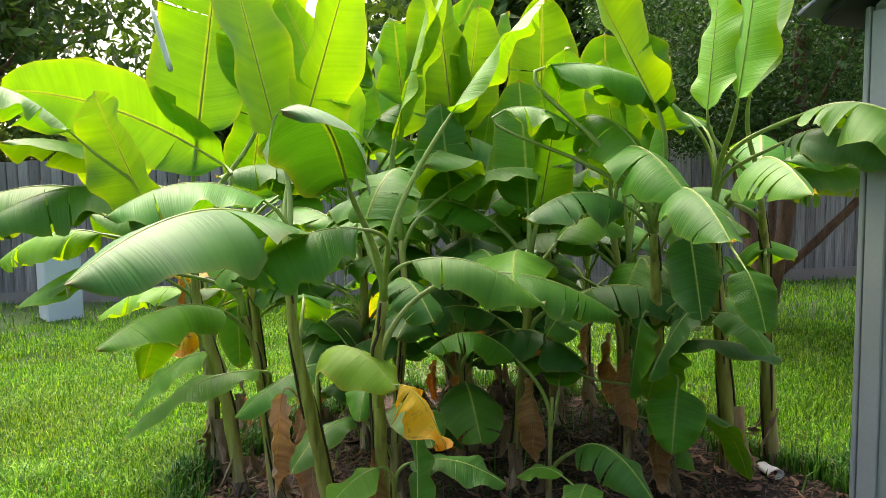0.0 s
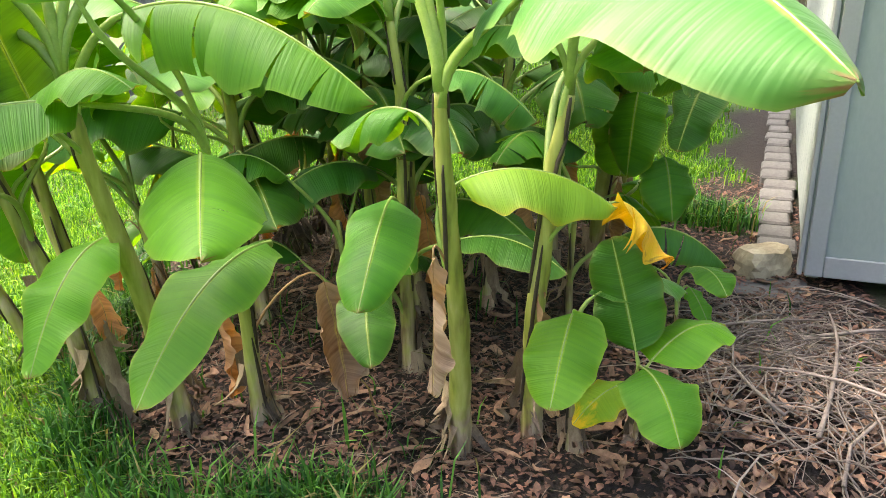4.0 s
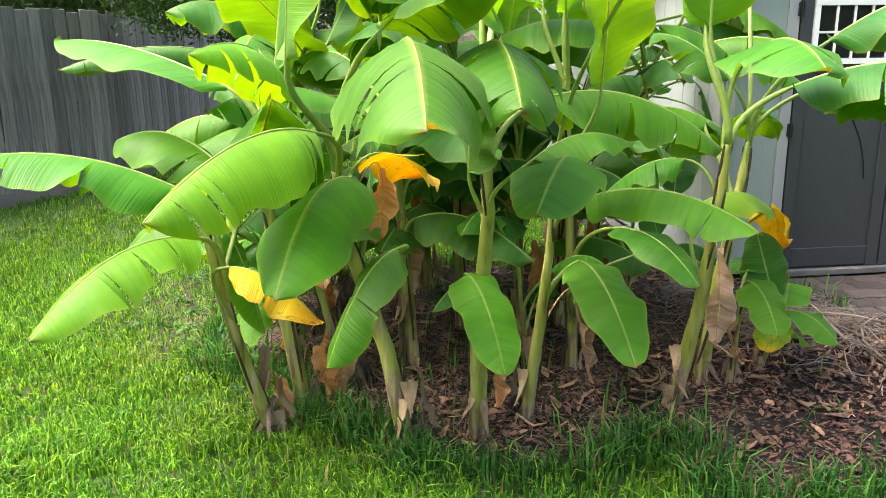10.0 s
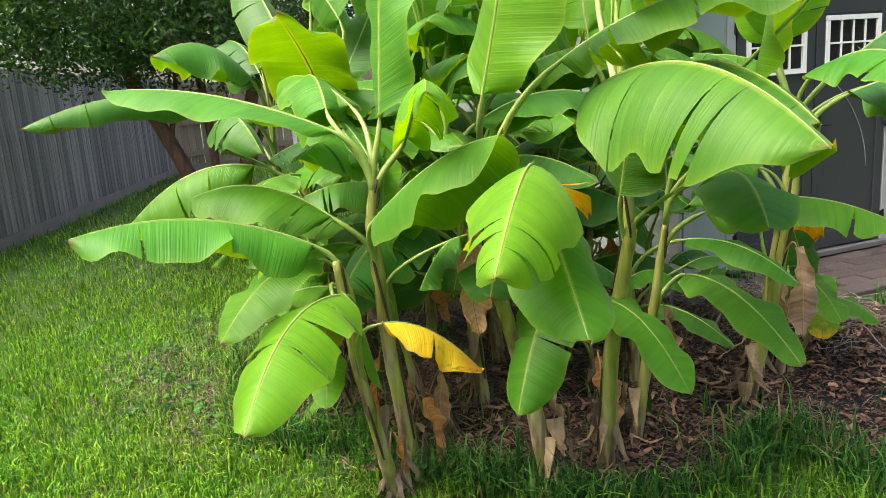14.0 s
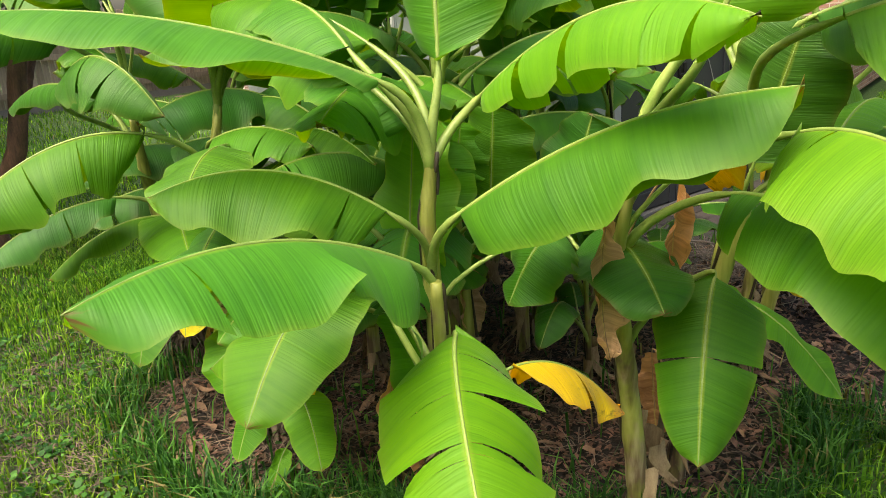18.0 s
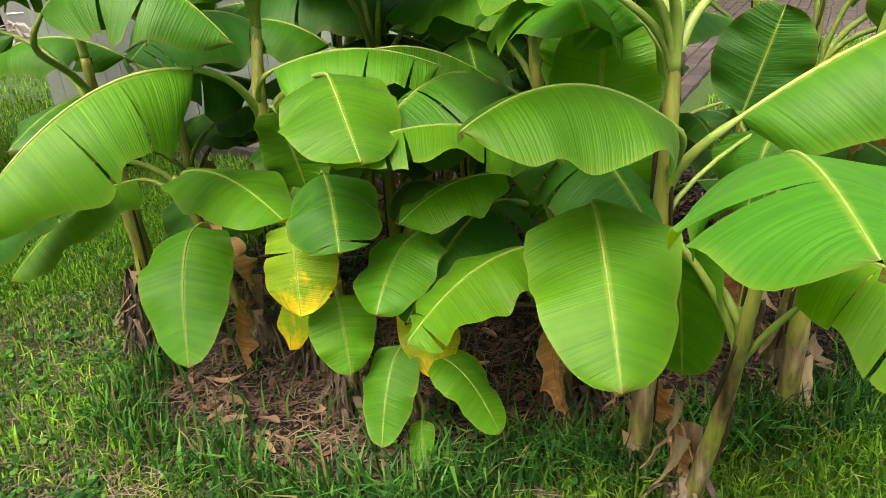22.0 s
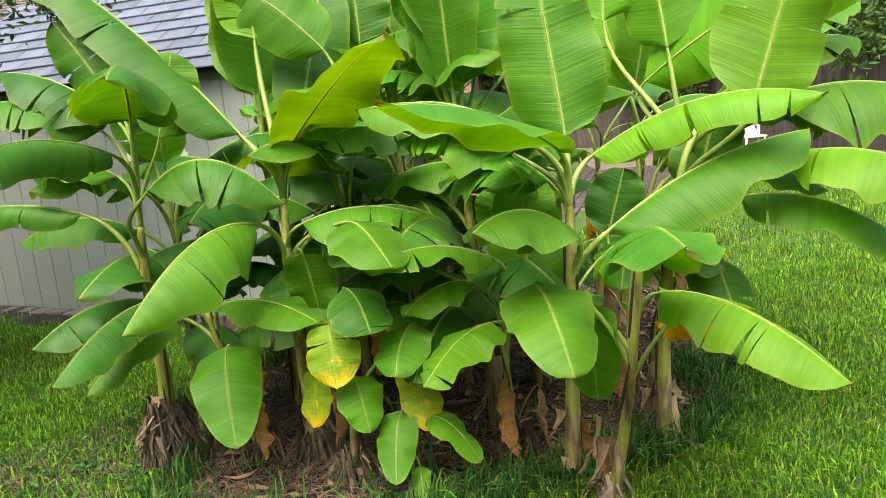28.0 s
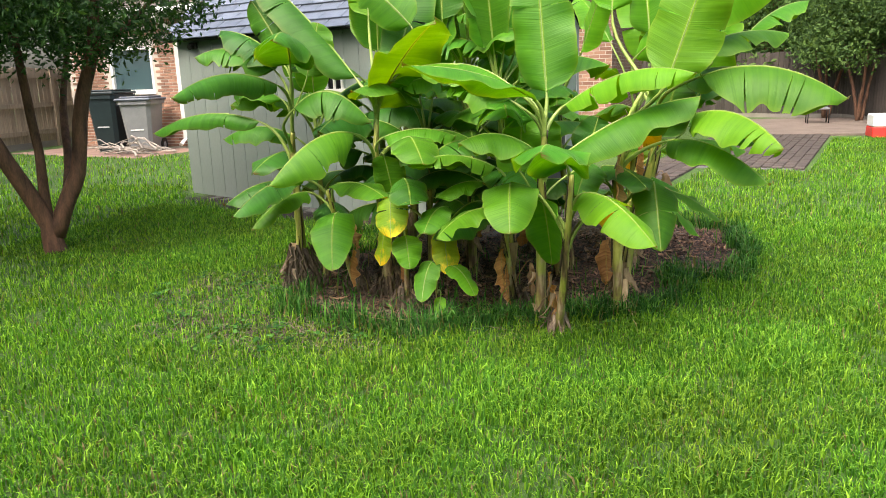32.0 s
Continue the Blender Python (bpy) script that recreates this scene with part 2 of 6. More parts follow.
LEAF = leaf_material("banana_leaf", (0.034, 0.165, 0.005), (0.08, 0.29, 0.009), (0.2, 0.33, 0.035))
# deep green blade, also used where shade is put into a leaf's colour
LEAF_DEEP_AND_SHADED = leaf_material("banana_leaf_deep_and_shaded", (0.018, 0.1, 0.006), (0.042, 0.19, 0.01), (0.16, 0.2, 0.04), 0, 0.28)
# young blade, also a lit copy that brightens leaves standing in shade
LEAF_YOUNG_AND_LIT = leaf_material("banana_leaf_young_and_lit", (0.06, 0.23, 0.005), (0.12, 0.36, 0.01), (0.24, 0.38, 0.04), 0, 0.45)
LEAF_OLIVE = leaf_material("banana_leaf_ageing", (0.13, 0.27, 0.008), (0.22, 0.4, 0.014), (0.5, 0.34, 0.03), 0, 0.4)
LEAF_TURN = leaf_material("banana_leaf_turning", (0.15, 0.32, 0.01), (0.3, 0.46, 0.016), (0.6, 0.34, 0.02), 0.03, tip=(0.72, 0.56, 0.02))
LEAF_YELLOW = leaf_material("banana_leaf_yellow", (0.6, 0.37, 0.005), (0.82, 0.55, 0.01), (0.36, 0.16, 0.03), 0.2, 0.3, tip=(0.66, 0.3, 0.012))
LEAF_DEAD = leaf_material("banana_leaf_dry", (0.14, 0.068, 0.03), (0.54, 0.35, 0.19), (0.58, 0.4, 0.24), 0.08, 0.2, 0.8)
RIB = plain("midrib", (0.16, 0.26, 0.045), (0.3, 0.38, 0.1), 8, 0.4, 0.1, stretch=(4, 4, 4), vary=0.3)
ROLLED = plain("rolled_leaf", (0.3, 0.4, 0.28), (0.46, 0.55, 0.42), 8, 0.45, 0.15, stretch=(9, 9, 1))
RIB_DRY = plain("dry_midrib", (0.2, 0.1, 0.04), (0.4, 0.25, 0.12), 8, 0.8)


def stem_material():
    m, nt, b, out = material("banana_stem")
    v = coords(nt, "Object", (9, 9, 0.9))
    streak = noise_tex(nt, 2.6, 4, 0.55, v)
    blot = noise_tex(nt, 5, 4, 0.65, coords(nt, "Object", (1, 1, 0.6)))
    green = ramp(nt, streak, [(0.3, (0.085, 0.092, 0.016)), (0.46, (0.25, 0.27, 0.05)), (0.7, (0.42, 0.42, 0.13))])
    dry = ramp(nt, streak, [(0.3, (0.03, 0.019, 0.013)), (0.46, (0.17, 0.11, 0.065)), (0.66, (0.5, 0.41, 0.28))])
    sep = nt.nodes.new("ShaderNodeSeparateXYZ")
    nt.links.new(coords(nt, "Object"), sep.inputs[0])
    low = maths(nt, "SUBTRACT", 1.0, maths(nt, "MULTIPLY", sep.outputs[2], 1.6))
    f = maths(nt, "MULTIPLY", maths(nt, "SUBTRACT", maths(nt, "ADD", blot, maths(nt, "MULTIPLY", low, 0.14)), 0.515), 9.0)
    cl = nt.nodes.new("ShaderNodeClamp")
    nt.links.new(f, cl.inputs[0])
    nt.links.new(mixc(nt, cl.outputs[0], green, dry), b.inputs["Base Color"])
    b.inputs["Roughness"].default_value = 0.5
    bump(nt, b, streak, 0.4, 0.006)
    return m


STEM = stem_material()
SHEATH = plain("dry_sheath", (0.12, 0.065, 0.035), (0.42, 0.32, 0.2), 4, 0.85, 0.4, stretch=(9, 9, 1.5), vary=0.7)
FIBRE = plain("old_fibre", (0.016, 0.011, 0.009), (0.25, 0.19, 0.14), 4, 0.9, 0.2, vary=1.0, per="island")
LINE = plain("sheath_margin", (0.015, 0.012, 0.008), (0.06, 0.04, 0.02), 9, 0.7)
BARK = plain("bark", (0.018, 0.01, 0.007), (0.21, 0.105, 0.06), 5, 0.85, 1.0, stretch=(3, 3, 0.8), fine=34)
SHED_PAINT = plain("shed_paint", (0.2, 0.242, 0.228), (0.265, 0.312, 0.296), 1.2, 0.6, 0.12, stretch=(1, 1, 0.35), vary=0.06)
TRIM_PAINT = plain("trim_paint", (0.235, 0.25, 0.252), (0.3, 0.315, 0.318), 1.5, 0.55, 0.1)
DOOR_PAINT = plain("door_paint", (0.022, 0.024, 0.029), (0.037, 0.04, 0.046), 1.2, 0.5, 0.1)
BLACK = plain("black_iron", (0.012, 0.012, 0.013), (0.03, 0.03, 0.03), 8, 0.45, 0.1, 0.6)
SLATE = plain("slate", (0.07, 0.09, 0.125), (0.15, 0.175, 0.23), 7, 0.42, 0.3, vary=0.35)
SHINGLE = plain("shingle", (0.065, 0.058, 0.053), (0.15, 0.13, 0.115), 9, 0.9, 0.5, vary=0.5, per="island", fine=120)
BRICK = plain("brick", (0.2, 0.1, 0.068), (0.4, 0.235, 0.165), 4, 0.85, 0.4, vary=0.7)


def brick_wall_material():
    """Courses of brick for the stretch of house wall that stays far off."""
    m, nt, b, out = material("far_brick_wall")
    v = coords(nt, "Object")
    sep, com = nt.nodes.new("ShaderNodeSeparateXYZ"), nt.nodes.new("ShaderNodeCombineXYZ")
    nt.links.new(v, sep.inputs[0])
    nt.links.new(maths(nt, "ADD", sep.outputs[0], sep.outputs[1]), com.inputs[0])
    nt.links.new(sep.outputs[2], com.inputs[1])
    bt = nt.nodes.new("ShaderNodeTexBrick")
    nt.links.new(com.outputs[0], bt.inputs["Vector"])
    bt.inputs["Color1"].default_value, bt.inputs["Color2"].default_value = (0.36, 0.2, 0.14, 1), (0.18, 0.09, 0.062, 1)
    bt.inputs["Mortar"].default_value = (0.4, 0.36, 0.31, 1)
    for key, value in (("Scale", 1.0), ("Mortar Size", 0.006), ("Mortar Smooth", 0.2), ("Bias", 0.0), ("Brick Width", 0.21), ("Row Height", 0.068)):
        bt.inputs[key].default_value = value
    n = noise_tex(nt, 30, 4, 0.6, v)
    k = maths(nt, "ADD", maths(nt, "MULTIPLY", n, 0.6), 0.6)
    nt.links.new(mixc(nt, 1.0, bt.outputs["Color"], k, "MULTIPLY"), b.inputs["Base Color"])
    b.inputs["Roughness"].default_value = 0.88
    bump(nt, b, maths(nt, "SUBTRACT", 1.0, bt.outputs["Fac"]), 0.5, 0.006)
    return m


BRICK_WALL = brick_wall_material()
MORTAR = plain("mortar", (0.42, 0.38, 0.33), (0.55, 0.5, 0.45), 9, 0.9)
WHITE = plain("white_paint", (0.68, 0.68, 0.66), (0.8, 0.8, 0.78), 2, 0.5, 0.08)
PICKET = plain("weathered_picket", (0.035, 0.034, 0.033), (0.34, 0.325, 0.31), 2.6, 0.85, 0.6, stretch=(16, 16, 0.6), vary=0.75)
PICKET_DARK = plain("dark_picket", (0.022, 0.018, 0.016), (0.085, 0.07, 0.06), 2.2, 0.85, 0.5, stretch=(12, 12, 0.7), vary=0.5)
PICKET_TAN = plain("tan_picket", (0.17, 0.13, 0.09), (0.36, 0.29, 0.21), 2.2, 0.85, 0.5, stretch=(12, 12, 0.7), vary=0.35)
PATIO = plain("worn_patio", (0.085, 0.066, 0.055), (0.17, 0.135, 0.115), 2.0, 0.88, 0.3)
CONCRETE = plain("concrete", (0.15, 0.135, 0.118), (0.25, 0.228, 0.2), 2.5, 0.85, 0.3)
PAVER = plain("paver", (0.036, 0.028, 0.025), (0.085, 0.066, 0.058), 5, 0.85, 0.5, vary=0.6)
STONE = plain("flagstone", (0.05, 0.05, 0.048), (0.15, 0.145, 0.14), 4, 0.85, 0.5, vary=0.3)
ROCK = plain("limestone", (0.22, 0.18, 0.11), (0.56, 0.49, 0.33), 9, 0.9, 0.8, fine=40)
APRON = plain("reddish_paving", (0.16, 0.095, 0.075), (0.3, 0.2, 0.165), 3, 0.85, 0.3)
PALE_TWIG = plain("bleached_branch", (0.16, 0.14, 0.125), (0.42, 0.38, 0.34), 6, 0.85, 0.3, vary=0.4, per="island")
TWIG = plain("twig", (0.035, 0.026, 0.02), (0.31, 0.255, 0.21), 6, 0.85, 0.3, vary=0.7, per="island")
SCRAP = plain("leaf_scrap", (0.04, 0.021, 0.013), (0.36, 0.22, 0.14), 8, 0.85, 0.3, vary=0.9, per="island")
CHIP = plain("leaf_litter", (0.008, 0.0045, 0.0035), (0.2, 0.1, 0.066), 12, 0.8, 0.2, vary=1.3, per="island")
GRASS = small_leaf_material("grass_blade", (0.036, 0.14, 0.013), (0.29, 0.56, 0.05), 0.46, 0.55, (0.92, 0.78, 0.78))
GRASS_TALL = small_leaf_material("grass_tuft", (0.013, 0.065, 0.013), (0.12, 0.31, 0.055), 0.4, 0.5)
GRASS_DRY = small_leaf_material("grass_dry", (0.12, 0.1, 0.04), (0.26, 0.24, 0.1), 0.3, 0.7)
TREE_LEAF = small_leaf_material("tree_leaf", (0.016, 0.05, 0.014), (0.07, 0.16, 0.045), 0.34)
FAR_LEAF = small_leaf_material("far_tree_leaf", (0.027, 0.066, 0.016), (0.12, 0.21, 0.055), 0.3, 0.6)
BIN_GREEN = plain("green_plastic", (0.005, 0.013, 0.016), (0.013, 0.027, 0.032), 3, 0.5, 0.1)
BIN_GREY = plain("grey_plastic", (0.16, 0.17, 0.18), (0.24, 0.25, 0.26), 3, 0.5, 0.1)
BIN_LID = plain("blue_grey_plastic", (0.07, 0.085, 0.115), (0.11, 0.13, 0.165), 3, 0.45, 0.1)
RED = plain("red_plastic", (0.45, 0.02, 0.02), (0.6, 0.04, 0.03), 3, 0.45, 0.1)
PLASTIC = plain("white_plastic", (0.7, 0.7, 0.7), (0.82, 0.82, 0.82), 3, 0.5, 0.1)
UTIL = plain("pale_enamel", (0.45, 0.52, 0.55), (0.56, 0.62, 0.65), 2, 0.5, 0.1)


def glass_material(name, tint):
    m, nt, b, out = material(name)
    b.inputs["Base Color"].default_value = (*tint, 1)
    b.inputs["Roughness"].default_value = 0.04
    b.inputs["IOR"].default_value = 1.5
    return m


PANE = glass_material("dark_window_glass", (0.012, 0.013, 0.014))
PANE_BLUE = glass_material("house_window_glass", (0.05, 0.09, 0.1))


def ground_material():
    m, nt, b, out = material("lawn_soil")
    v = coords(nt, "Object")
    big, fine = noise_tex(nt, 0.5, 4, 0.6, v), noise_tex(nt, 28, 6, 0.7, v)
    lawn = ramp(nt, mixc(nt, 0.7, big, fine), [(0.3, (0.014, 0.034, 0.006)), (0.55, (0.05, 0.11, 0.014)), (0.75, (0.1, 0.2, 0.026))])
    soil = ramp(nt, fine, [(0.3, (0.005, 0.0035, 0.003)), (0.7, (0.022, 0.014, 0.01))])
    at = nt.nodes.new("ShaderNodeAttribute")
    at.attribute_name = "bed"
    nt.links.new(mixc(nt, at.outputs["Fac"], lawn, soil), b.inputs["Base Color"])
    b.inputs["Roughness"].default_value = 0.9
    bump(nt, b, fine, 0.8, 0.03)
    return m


GROUND = ground_material()


# ---- ground ----
def bed_at(x, y):
    """1 in the mulched bed under the plants, 0 on the lawn."""
    n = noise.noise((x * 1.7, y * 1.7, 3.1)) * 0.28 + noise.noise((x * 5.0, y * 5.0, 8.2)) * 0.12
    a = 1 - 0.5 * max(0.0, y - 4.5) - ((x + 0.2) / (1.1 + 0.35 * smooth(3.1, 3.9, y))) ** 2 - ((y - 3.55) / 1.5) ** 2
    b = min(x - 0.02, 2.0 - x, y - 1.62, 4.72 - y) * 1.6
    # thin, worn soil along the shed's side
    lx, ly = (x - 1.65) * 0.974 - (y - 3.87) * 0.225, (x - 1.65) * 0.225 + (y - 3.87) * 0.974
    c = min(lx + 0.85, 0.4 - lx, ly - 0.6, 4.3 - ly) * 0.8 - 0.2
    return smooth(-0.12, 0.16, max(a, b, c) + n)


def worn_at(x, y):
    """1 where the lawn beside the plants is thin and weedy."""
    n = 0.35 * noise.noise((x * 2.3, y * 2.3, 6.6)) + 0.2 * noise.noise((x * 7.0, y * 7.0, 1.2))
    return smooth(0.0, 0.5, 1.0 - ((x + 1.0) / 1.25) ** 2 - ((y - 4.6) / 1.35) ** 2 + n)


def height_at(x, y):
    h = 0.2 * smooth(4.5, 9.0, y) + 0.1 * math.exp(-((x - 1.2) ** 2 + (y - 2.75) ** 2) / 0.3)
    return h + 0.05 * math.exp(-((x + 0.3) ** 2 + (y - 3.5) ** 2) / 1.5) + 0.012 * noise.noise((x * 1.3, y * 1.3, 0))


def build_ground():
    far = [6, 9, 14, 22, 40, 80, 200, 600]
    xs = [-7.5 - d for d in far[::-1]] + [-7.5 + 0.1 * i for i in range(126)] + [5 + d for d in far]
    ys = [-2 - d for d in far[::-1]] + [-2 + 0.1 * i for i in range(121)] + [10 + d for d in far]
    v = [(x, y, height_at(x, y)) for y in ys for x in xs]
    n = len(xs)
    f = [(j * n + i, j * n + i + 1, j * n + n + i + 1, j * n + n + i) for j in range(len(ys) - 1) for i in range(n - 1)]
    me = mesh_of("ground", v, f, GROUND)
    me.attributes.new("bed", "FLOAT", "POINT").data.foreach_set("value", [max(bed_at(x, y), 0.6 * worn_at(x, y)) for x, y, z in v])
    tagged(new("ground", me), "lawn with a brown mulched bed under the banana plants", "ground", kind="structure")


build_ground()

# ---- shed, in its own frame: x along the front, y along the side ----
SHED = Matrix.Translation((1.65, 3.87, 0.04)) @ Matrix.Rotation(radians(-13), 4, "Z")
W, D, H, RIDGE = 2.42, 4.46, 2.12, 3.0


def build_shed():
    shed = thing("shed", SHED, "pale grey painted garden shed with slate roof and grey doors", "shed")
    # side walls of grooved boards, butted round a thin backing
    for name, x0, x1 in (("side_wall", 0.0, 0.06), ("far_side_wall", W - 0.06, W)):
        wall = part(name, box_mesh(name, (x0 + 0.012 * (x0 == 0), 0.0, 0.02, x1 - 0.012 * (x0 > 0), D, H), SHED_PAINT, 0), shed)
        n = 22
        for i in range(n):
            a = i * D / n
            me = box_mesh("board", (0, 0.0022, 0, 0.02, D / n - 0.0022, H - 0.06), SHED_PAINT, 0.003)
            b = part("board", me, wall)
            b.location = (x0 - 0.008 if x0 == 0 else x1 - 0.012, a, 0.04)
    part("back_wall", box_mesh("back_wall", (0.06, D - 0.06, 0.02, W - 0.06, D, H), SHED_PAINT, 0), shed)
    gv = [(0, 0, 0), (W, 0, 0), (W / 2, 0, RIDGE - H - 0.03)]
    for name, y in (("front_gable", 0.0), ("back_gable", D - 0.05)):
        v = [(x, y + d, H + z) for d in (0, 0.05) for x, _, z in gv]
        part(name, mesh_of(name, v, [(0, 1, 2), (3, 5, 4), (0, 3, 4, 1), (1, 4, 5, 2), (2, 5, 3, 0)], SHED_PAINT, False), shed)
    # front wall: two piers, a header, panels with a raised border
    for x0, x1 in ((0.0, 0.46), (W - 0.46, W)):
        pier = part("front_panel", box_mesh("front_panel", (x0, 0.0, 0.03, x1, 0.055, H), SHED_PAINT, 0.004), shed)
        for dims in ((x0 + 0.0, -0.016, 0.03, x0 + 0.075, -0.001, H - 0.02), (x1 - 0.075, -0.016, 0.03, x1, -0.001, H - 0.02),
                     (x0 + 0.077, -0.014, 0.03, x1 - 0.077, -0.001, 0.13), (x0 + 0.077, -0.014, H - 0.12, x1 - 0.077, -0.001, H - 0.02)):
            part("trim_strip", box_mesh("trim_strip", dims, TRIM_PAINT, 0.004), pier)
    part("header", box_mesh("header", (0.47, 0.0, 1.96, W - 0.47, 0.055, H), TRIM_PAINT, 0.004), shed)
    part("corner_trim", box_mesh("corner_trim", (-0.03, -0.012, 0.03, -0.009, 0.08, H), TRIM_PAINT, 0.004), shed)
    # doors
    for k, (x0, x1) in enumerate(((0.47, 1.205), (1.215, W - 0.47))):
        door = part("door", box_mesh("door", (x0, 0.004, 0.05, x1, 0.045, 1.95), DOOR_PAINT, 0.004), shed, "dark grey painted shed door")
        for dims in ((x0 + 0.002, -0.012, 0.05, x0 + 0.085, 0.003, 1.95), (x1 - 0.085, -0.012, 0.05, x1 - 0.002, 0.003, 1.95),
                     (x0 + 0.087, -0.01, 0.06, x1 - 0.087, 0.003, 0.19), (x0 + 0.087, -0.01, 1.84, x1 - 0.087, 0.003, 1.95)):
            part("rail", box_mesh("rail", dims, DOOR_PAINT, 0.003), door)
        wx0, wx1, wz0, wz1 = x0 + 0.09, x1 - 0.09, 1.42, 1.82
        part("window_frame", mesh_of("window_frame", *join_data(
            [box_data(wx0, -0.02, wz0, wx1, 0.002, wz0 + 0.035), box_data(wx0, -0.02, wz1 - 0.035, wx1, 0.002, wz1),
             box_data(wx0, -0.02, wz0 + 0.036, wx0 + 0.035, 0.002, wz1 - 0.036), box_data(wx1 - 0.035, -0.02, wz0 + 0.036, wx1, 0.002, wz1 - 0.036)]), WHITE, False), door, "white window frame")
        cols, rows = 4, 2
        cw, ch = (wx1 - wx0 - 0.07) / cols, (wz1 - wz0 - 0.07) / rows
        for i in range(cols):
            for j in range(rows):
                me = box_mesh("pane", (0.007, -0.006, 0.007, cw - 0.007, -0.002, ch - 0.007), PANE, 0)
                p = part("pane", me, door)
                p.location = (wx0 + 0.035 + i * cw, 0, wz0 + 0.035 + j * ch)
        bars = [box_data(wx0 + 0.035 + i * cw - 0.007, -0.015, wz0 + 0.036, wx0 + 0.035 + i * cw + 0.007, 0.002, wz1 - 0.036) for i in range(1, cols)]
        bars += [box_data(wx0 + 0.036, -0.0165, wz0 + 0.035 + ch - 0.007, wx1 - 0.036, 0.002, wz0 + 0.035 + ch + 0.007)]
        for d in bars:
            part("glazing_bar", mesh_of("glazing_bar", *d, WHITE, False), door)
        for z in (0.2, 0.96, 1.72):
            hx = x0 - 0.03 if k == 0 else x1 - 0.01
            hinge = [box_data(hx, -0.03, z, hx + 0.04, -0.016, z + 0.085, 0.004), tube_data([(hx + 0.02, -0.032, z - 0.01), (hx + 0.02, -0.032, z + 0.095)], [0.009, 0.009])]
            part("hinge", mesh_of("hinge", *join_data(hinge), BLACK, False), door, "black iron hinge")
        hx = 1.16 if k == 0 else 1.222
        lat = [box_data(hx, -0.04, 0.95, hx + 0.036, -0.014, 1.11, 0.005), tube_data([(hx + 0.018, -0.04, 1.03), (hx + 0.018, -0.065, 1.03), (hx + (-0.06 if k == 0 else 0.1), -0.07, 1.025)], [0.008, 0.009, 0.007])]
        part("latch", mesh_of("latch", *join_data(lat), BLACK, False), door, "black lever latch")
        arc = [(x0 + 0.13 + 0.44 * math.sin(t * 1.5), -0.0005, 1.38 - 0.72 * t ** 1.25) for t in (i / 14 for i in range(15))]
        part("scrape_mark", mesh_of("scrape_mark", *tube_data(arc, [0.0036] * 15, 5), BLACK if k == 0 else TRIM_PAINT), door, "curved scrape on the paint")
    part("sill", box_mesh("sill", (0.4, -0.05, 0.0, W - 0.4, 0.05, 0.045), STONE, 0.006), shed)
    # side window with slats
    wy0, wy1, wz0, wz1 = 1.86, 2.4, 1.44, 1.72
    win = part("side_window", box_mesh("side_window", (-0.012, wy0, wz0, -0.0085, wy1, wz1), PANE, 0), shed, "small dark side window")
    frame_v = [box_data(-0.035, wy0 - 0.04, wz0 - 0.04, -0.009, wy1 + 0.04, wz0), box_data(-0.035, wy0 - 0.04, wz1, -0.009, wy1 + 0.04, wz1 + 0.04)]
    frame_v += [box_data(-0.033, wy0 + i * (wy1 - wy0) / 5 - 0.012, wz0, -0.013, wy0 + i * (wy1 - wy0) / 5 + 0.012, wz1) for i in range(6)]
    for d in frame_v:
        part("window_bar", mesh_of("window_bar", *d, WHITE, False), win)
    lamp = [box_data(-0.05, 4.08, 1.97, -0.01, 4.2, 2.05, 0.008), tube_data([(-0.05, 4.14, 2.01), (-0.1, 4.14, 1.99)], [0.03, 0.038])]
    part("wall_lamp", mesh_of("wall_lamp", *join_data(lamp), BLACK, False), shed, "small dark wall lamp")
    # roof: deck, eave edge and slates
    run, rise = W / 2 + 0.1, RIDGE - H + 0.06
    slope = math.hypot(run, rise)
    ang = math.atan2(rise, run)
    for side in (0, 1):
        roof = part("roof", box_mesh("roof", (0, -0.14, 0, slope, D + 0.14, 0.03), BLACK, 0.004), shed, "blue-grey slate roof slope")
        roof.matrix_basis = (Matrix.Translation((-0.1, 0, H - 0.06)) if side == 0 else Matrix.Translation((W + 0.1, D, H - 0.06)) @ Matrix.Rotation(math.pi, 4, "Z")) @ Matrix.Rotation(-ang, 4, "Y")
        rows, cols = 9, 15
        sh, sw = slope / rows, (D + 0.28) / cols
        slates = [box_mesh("slate", (-0.02, 0.004, 0, sh + 0.015 + 0.012 * q, sw - 0.004, 0.014), SLATE, 0.003) for q in range(3)]
        for r in range(rows):
            for c in range(cols):
                s = part("slate", slates[RNG.randrange(3)], roof)
                off = (r % 2) * sw * 0.5 - sw * 0.25
                s.matrix_basis = Matrix.Translation((r * sh, -0.14 + c * sw + off, 0.052)) @ Matrix.Rotation(radians(6 + RNG.uniform(-0.6, 0.6)), 4, "Y") @ Matrix.Rotation(radians(RNG.uniform(-0.7, 0.7)), 4, "Z")
    part("ridge_cap", mesh_of("ridge_cap", *tube_data([(W / 2, -0.14, RIDGE + 0.03), (W / 2, D + 0.14, RIDGE + 0.03)], [0.055, 0.055], 6), SLATE, False), shed)


build_shed()


# ---- house beyond the shed ----
HOUSE = Matrix.Translation((8.756, 13.313, 0.04)) @ Matrix.Rotation(radians(-1), 4, "Z") @ Matrix.Translation((-4.8, -10.8, 0))


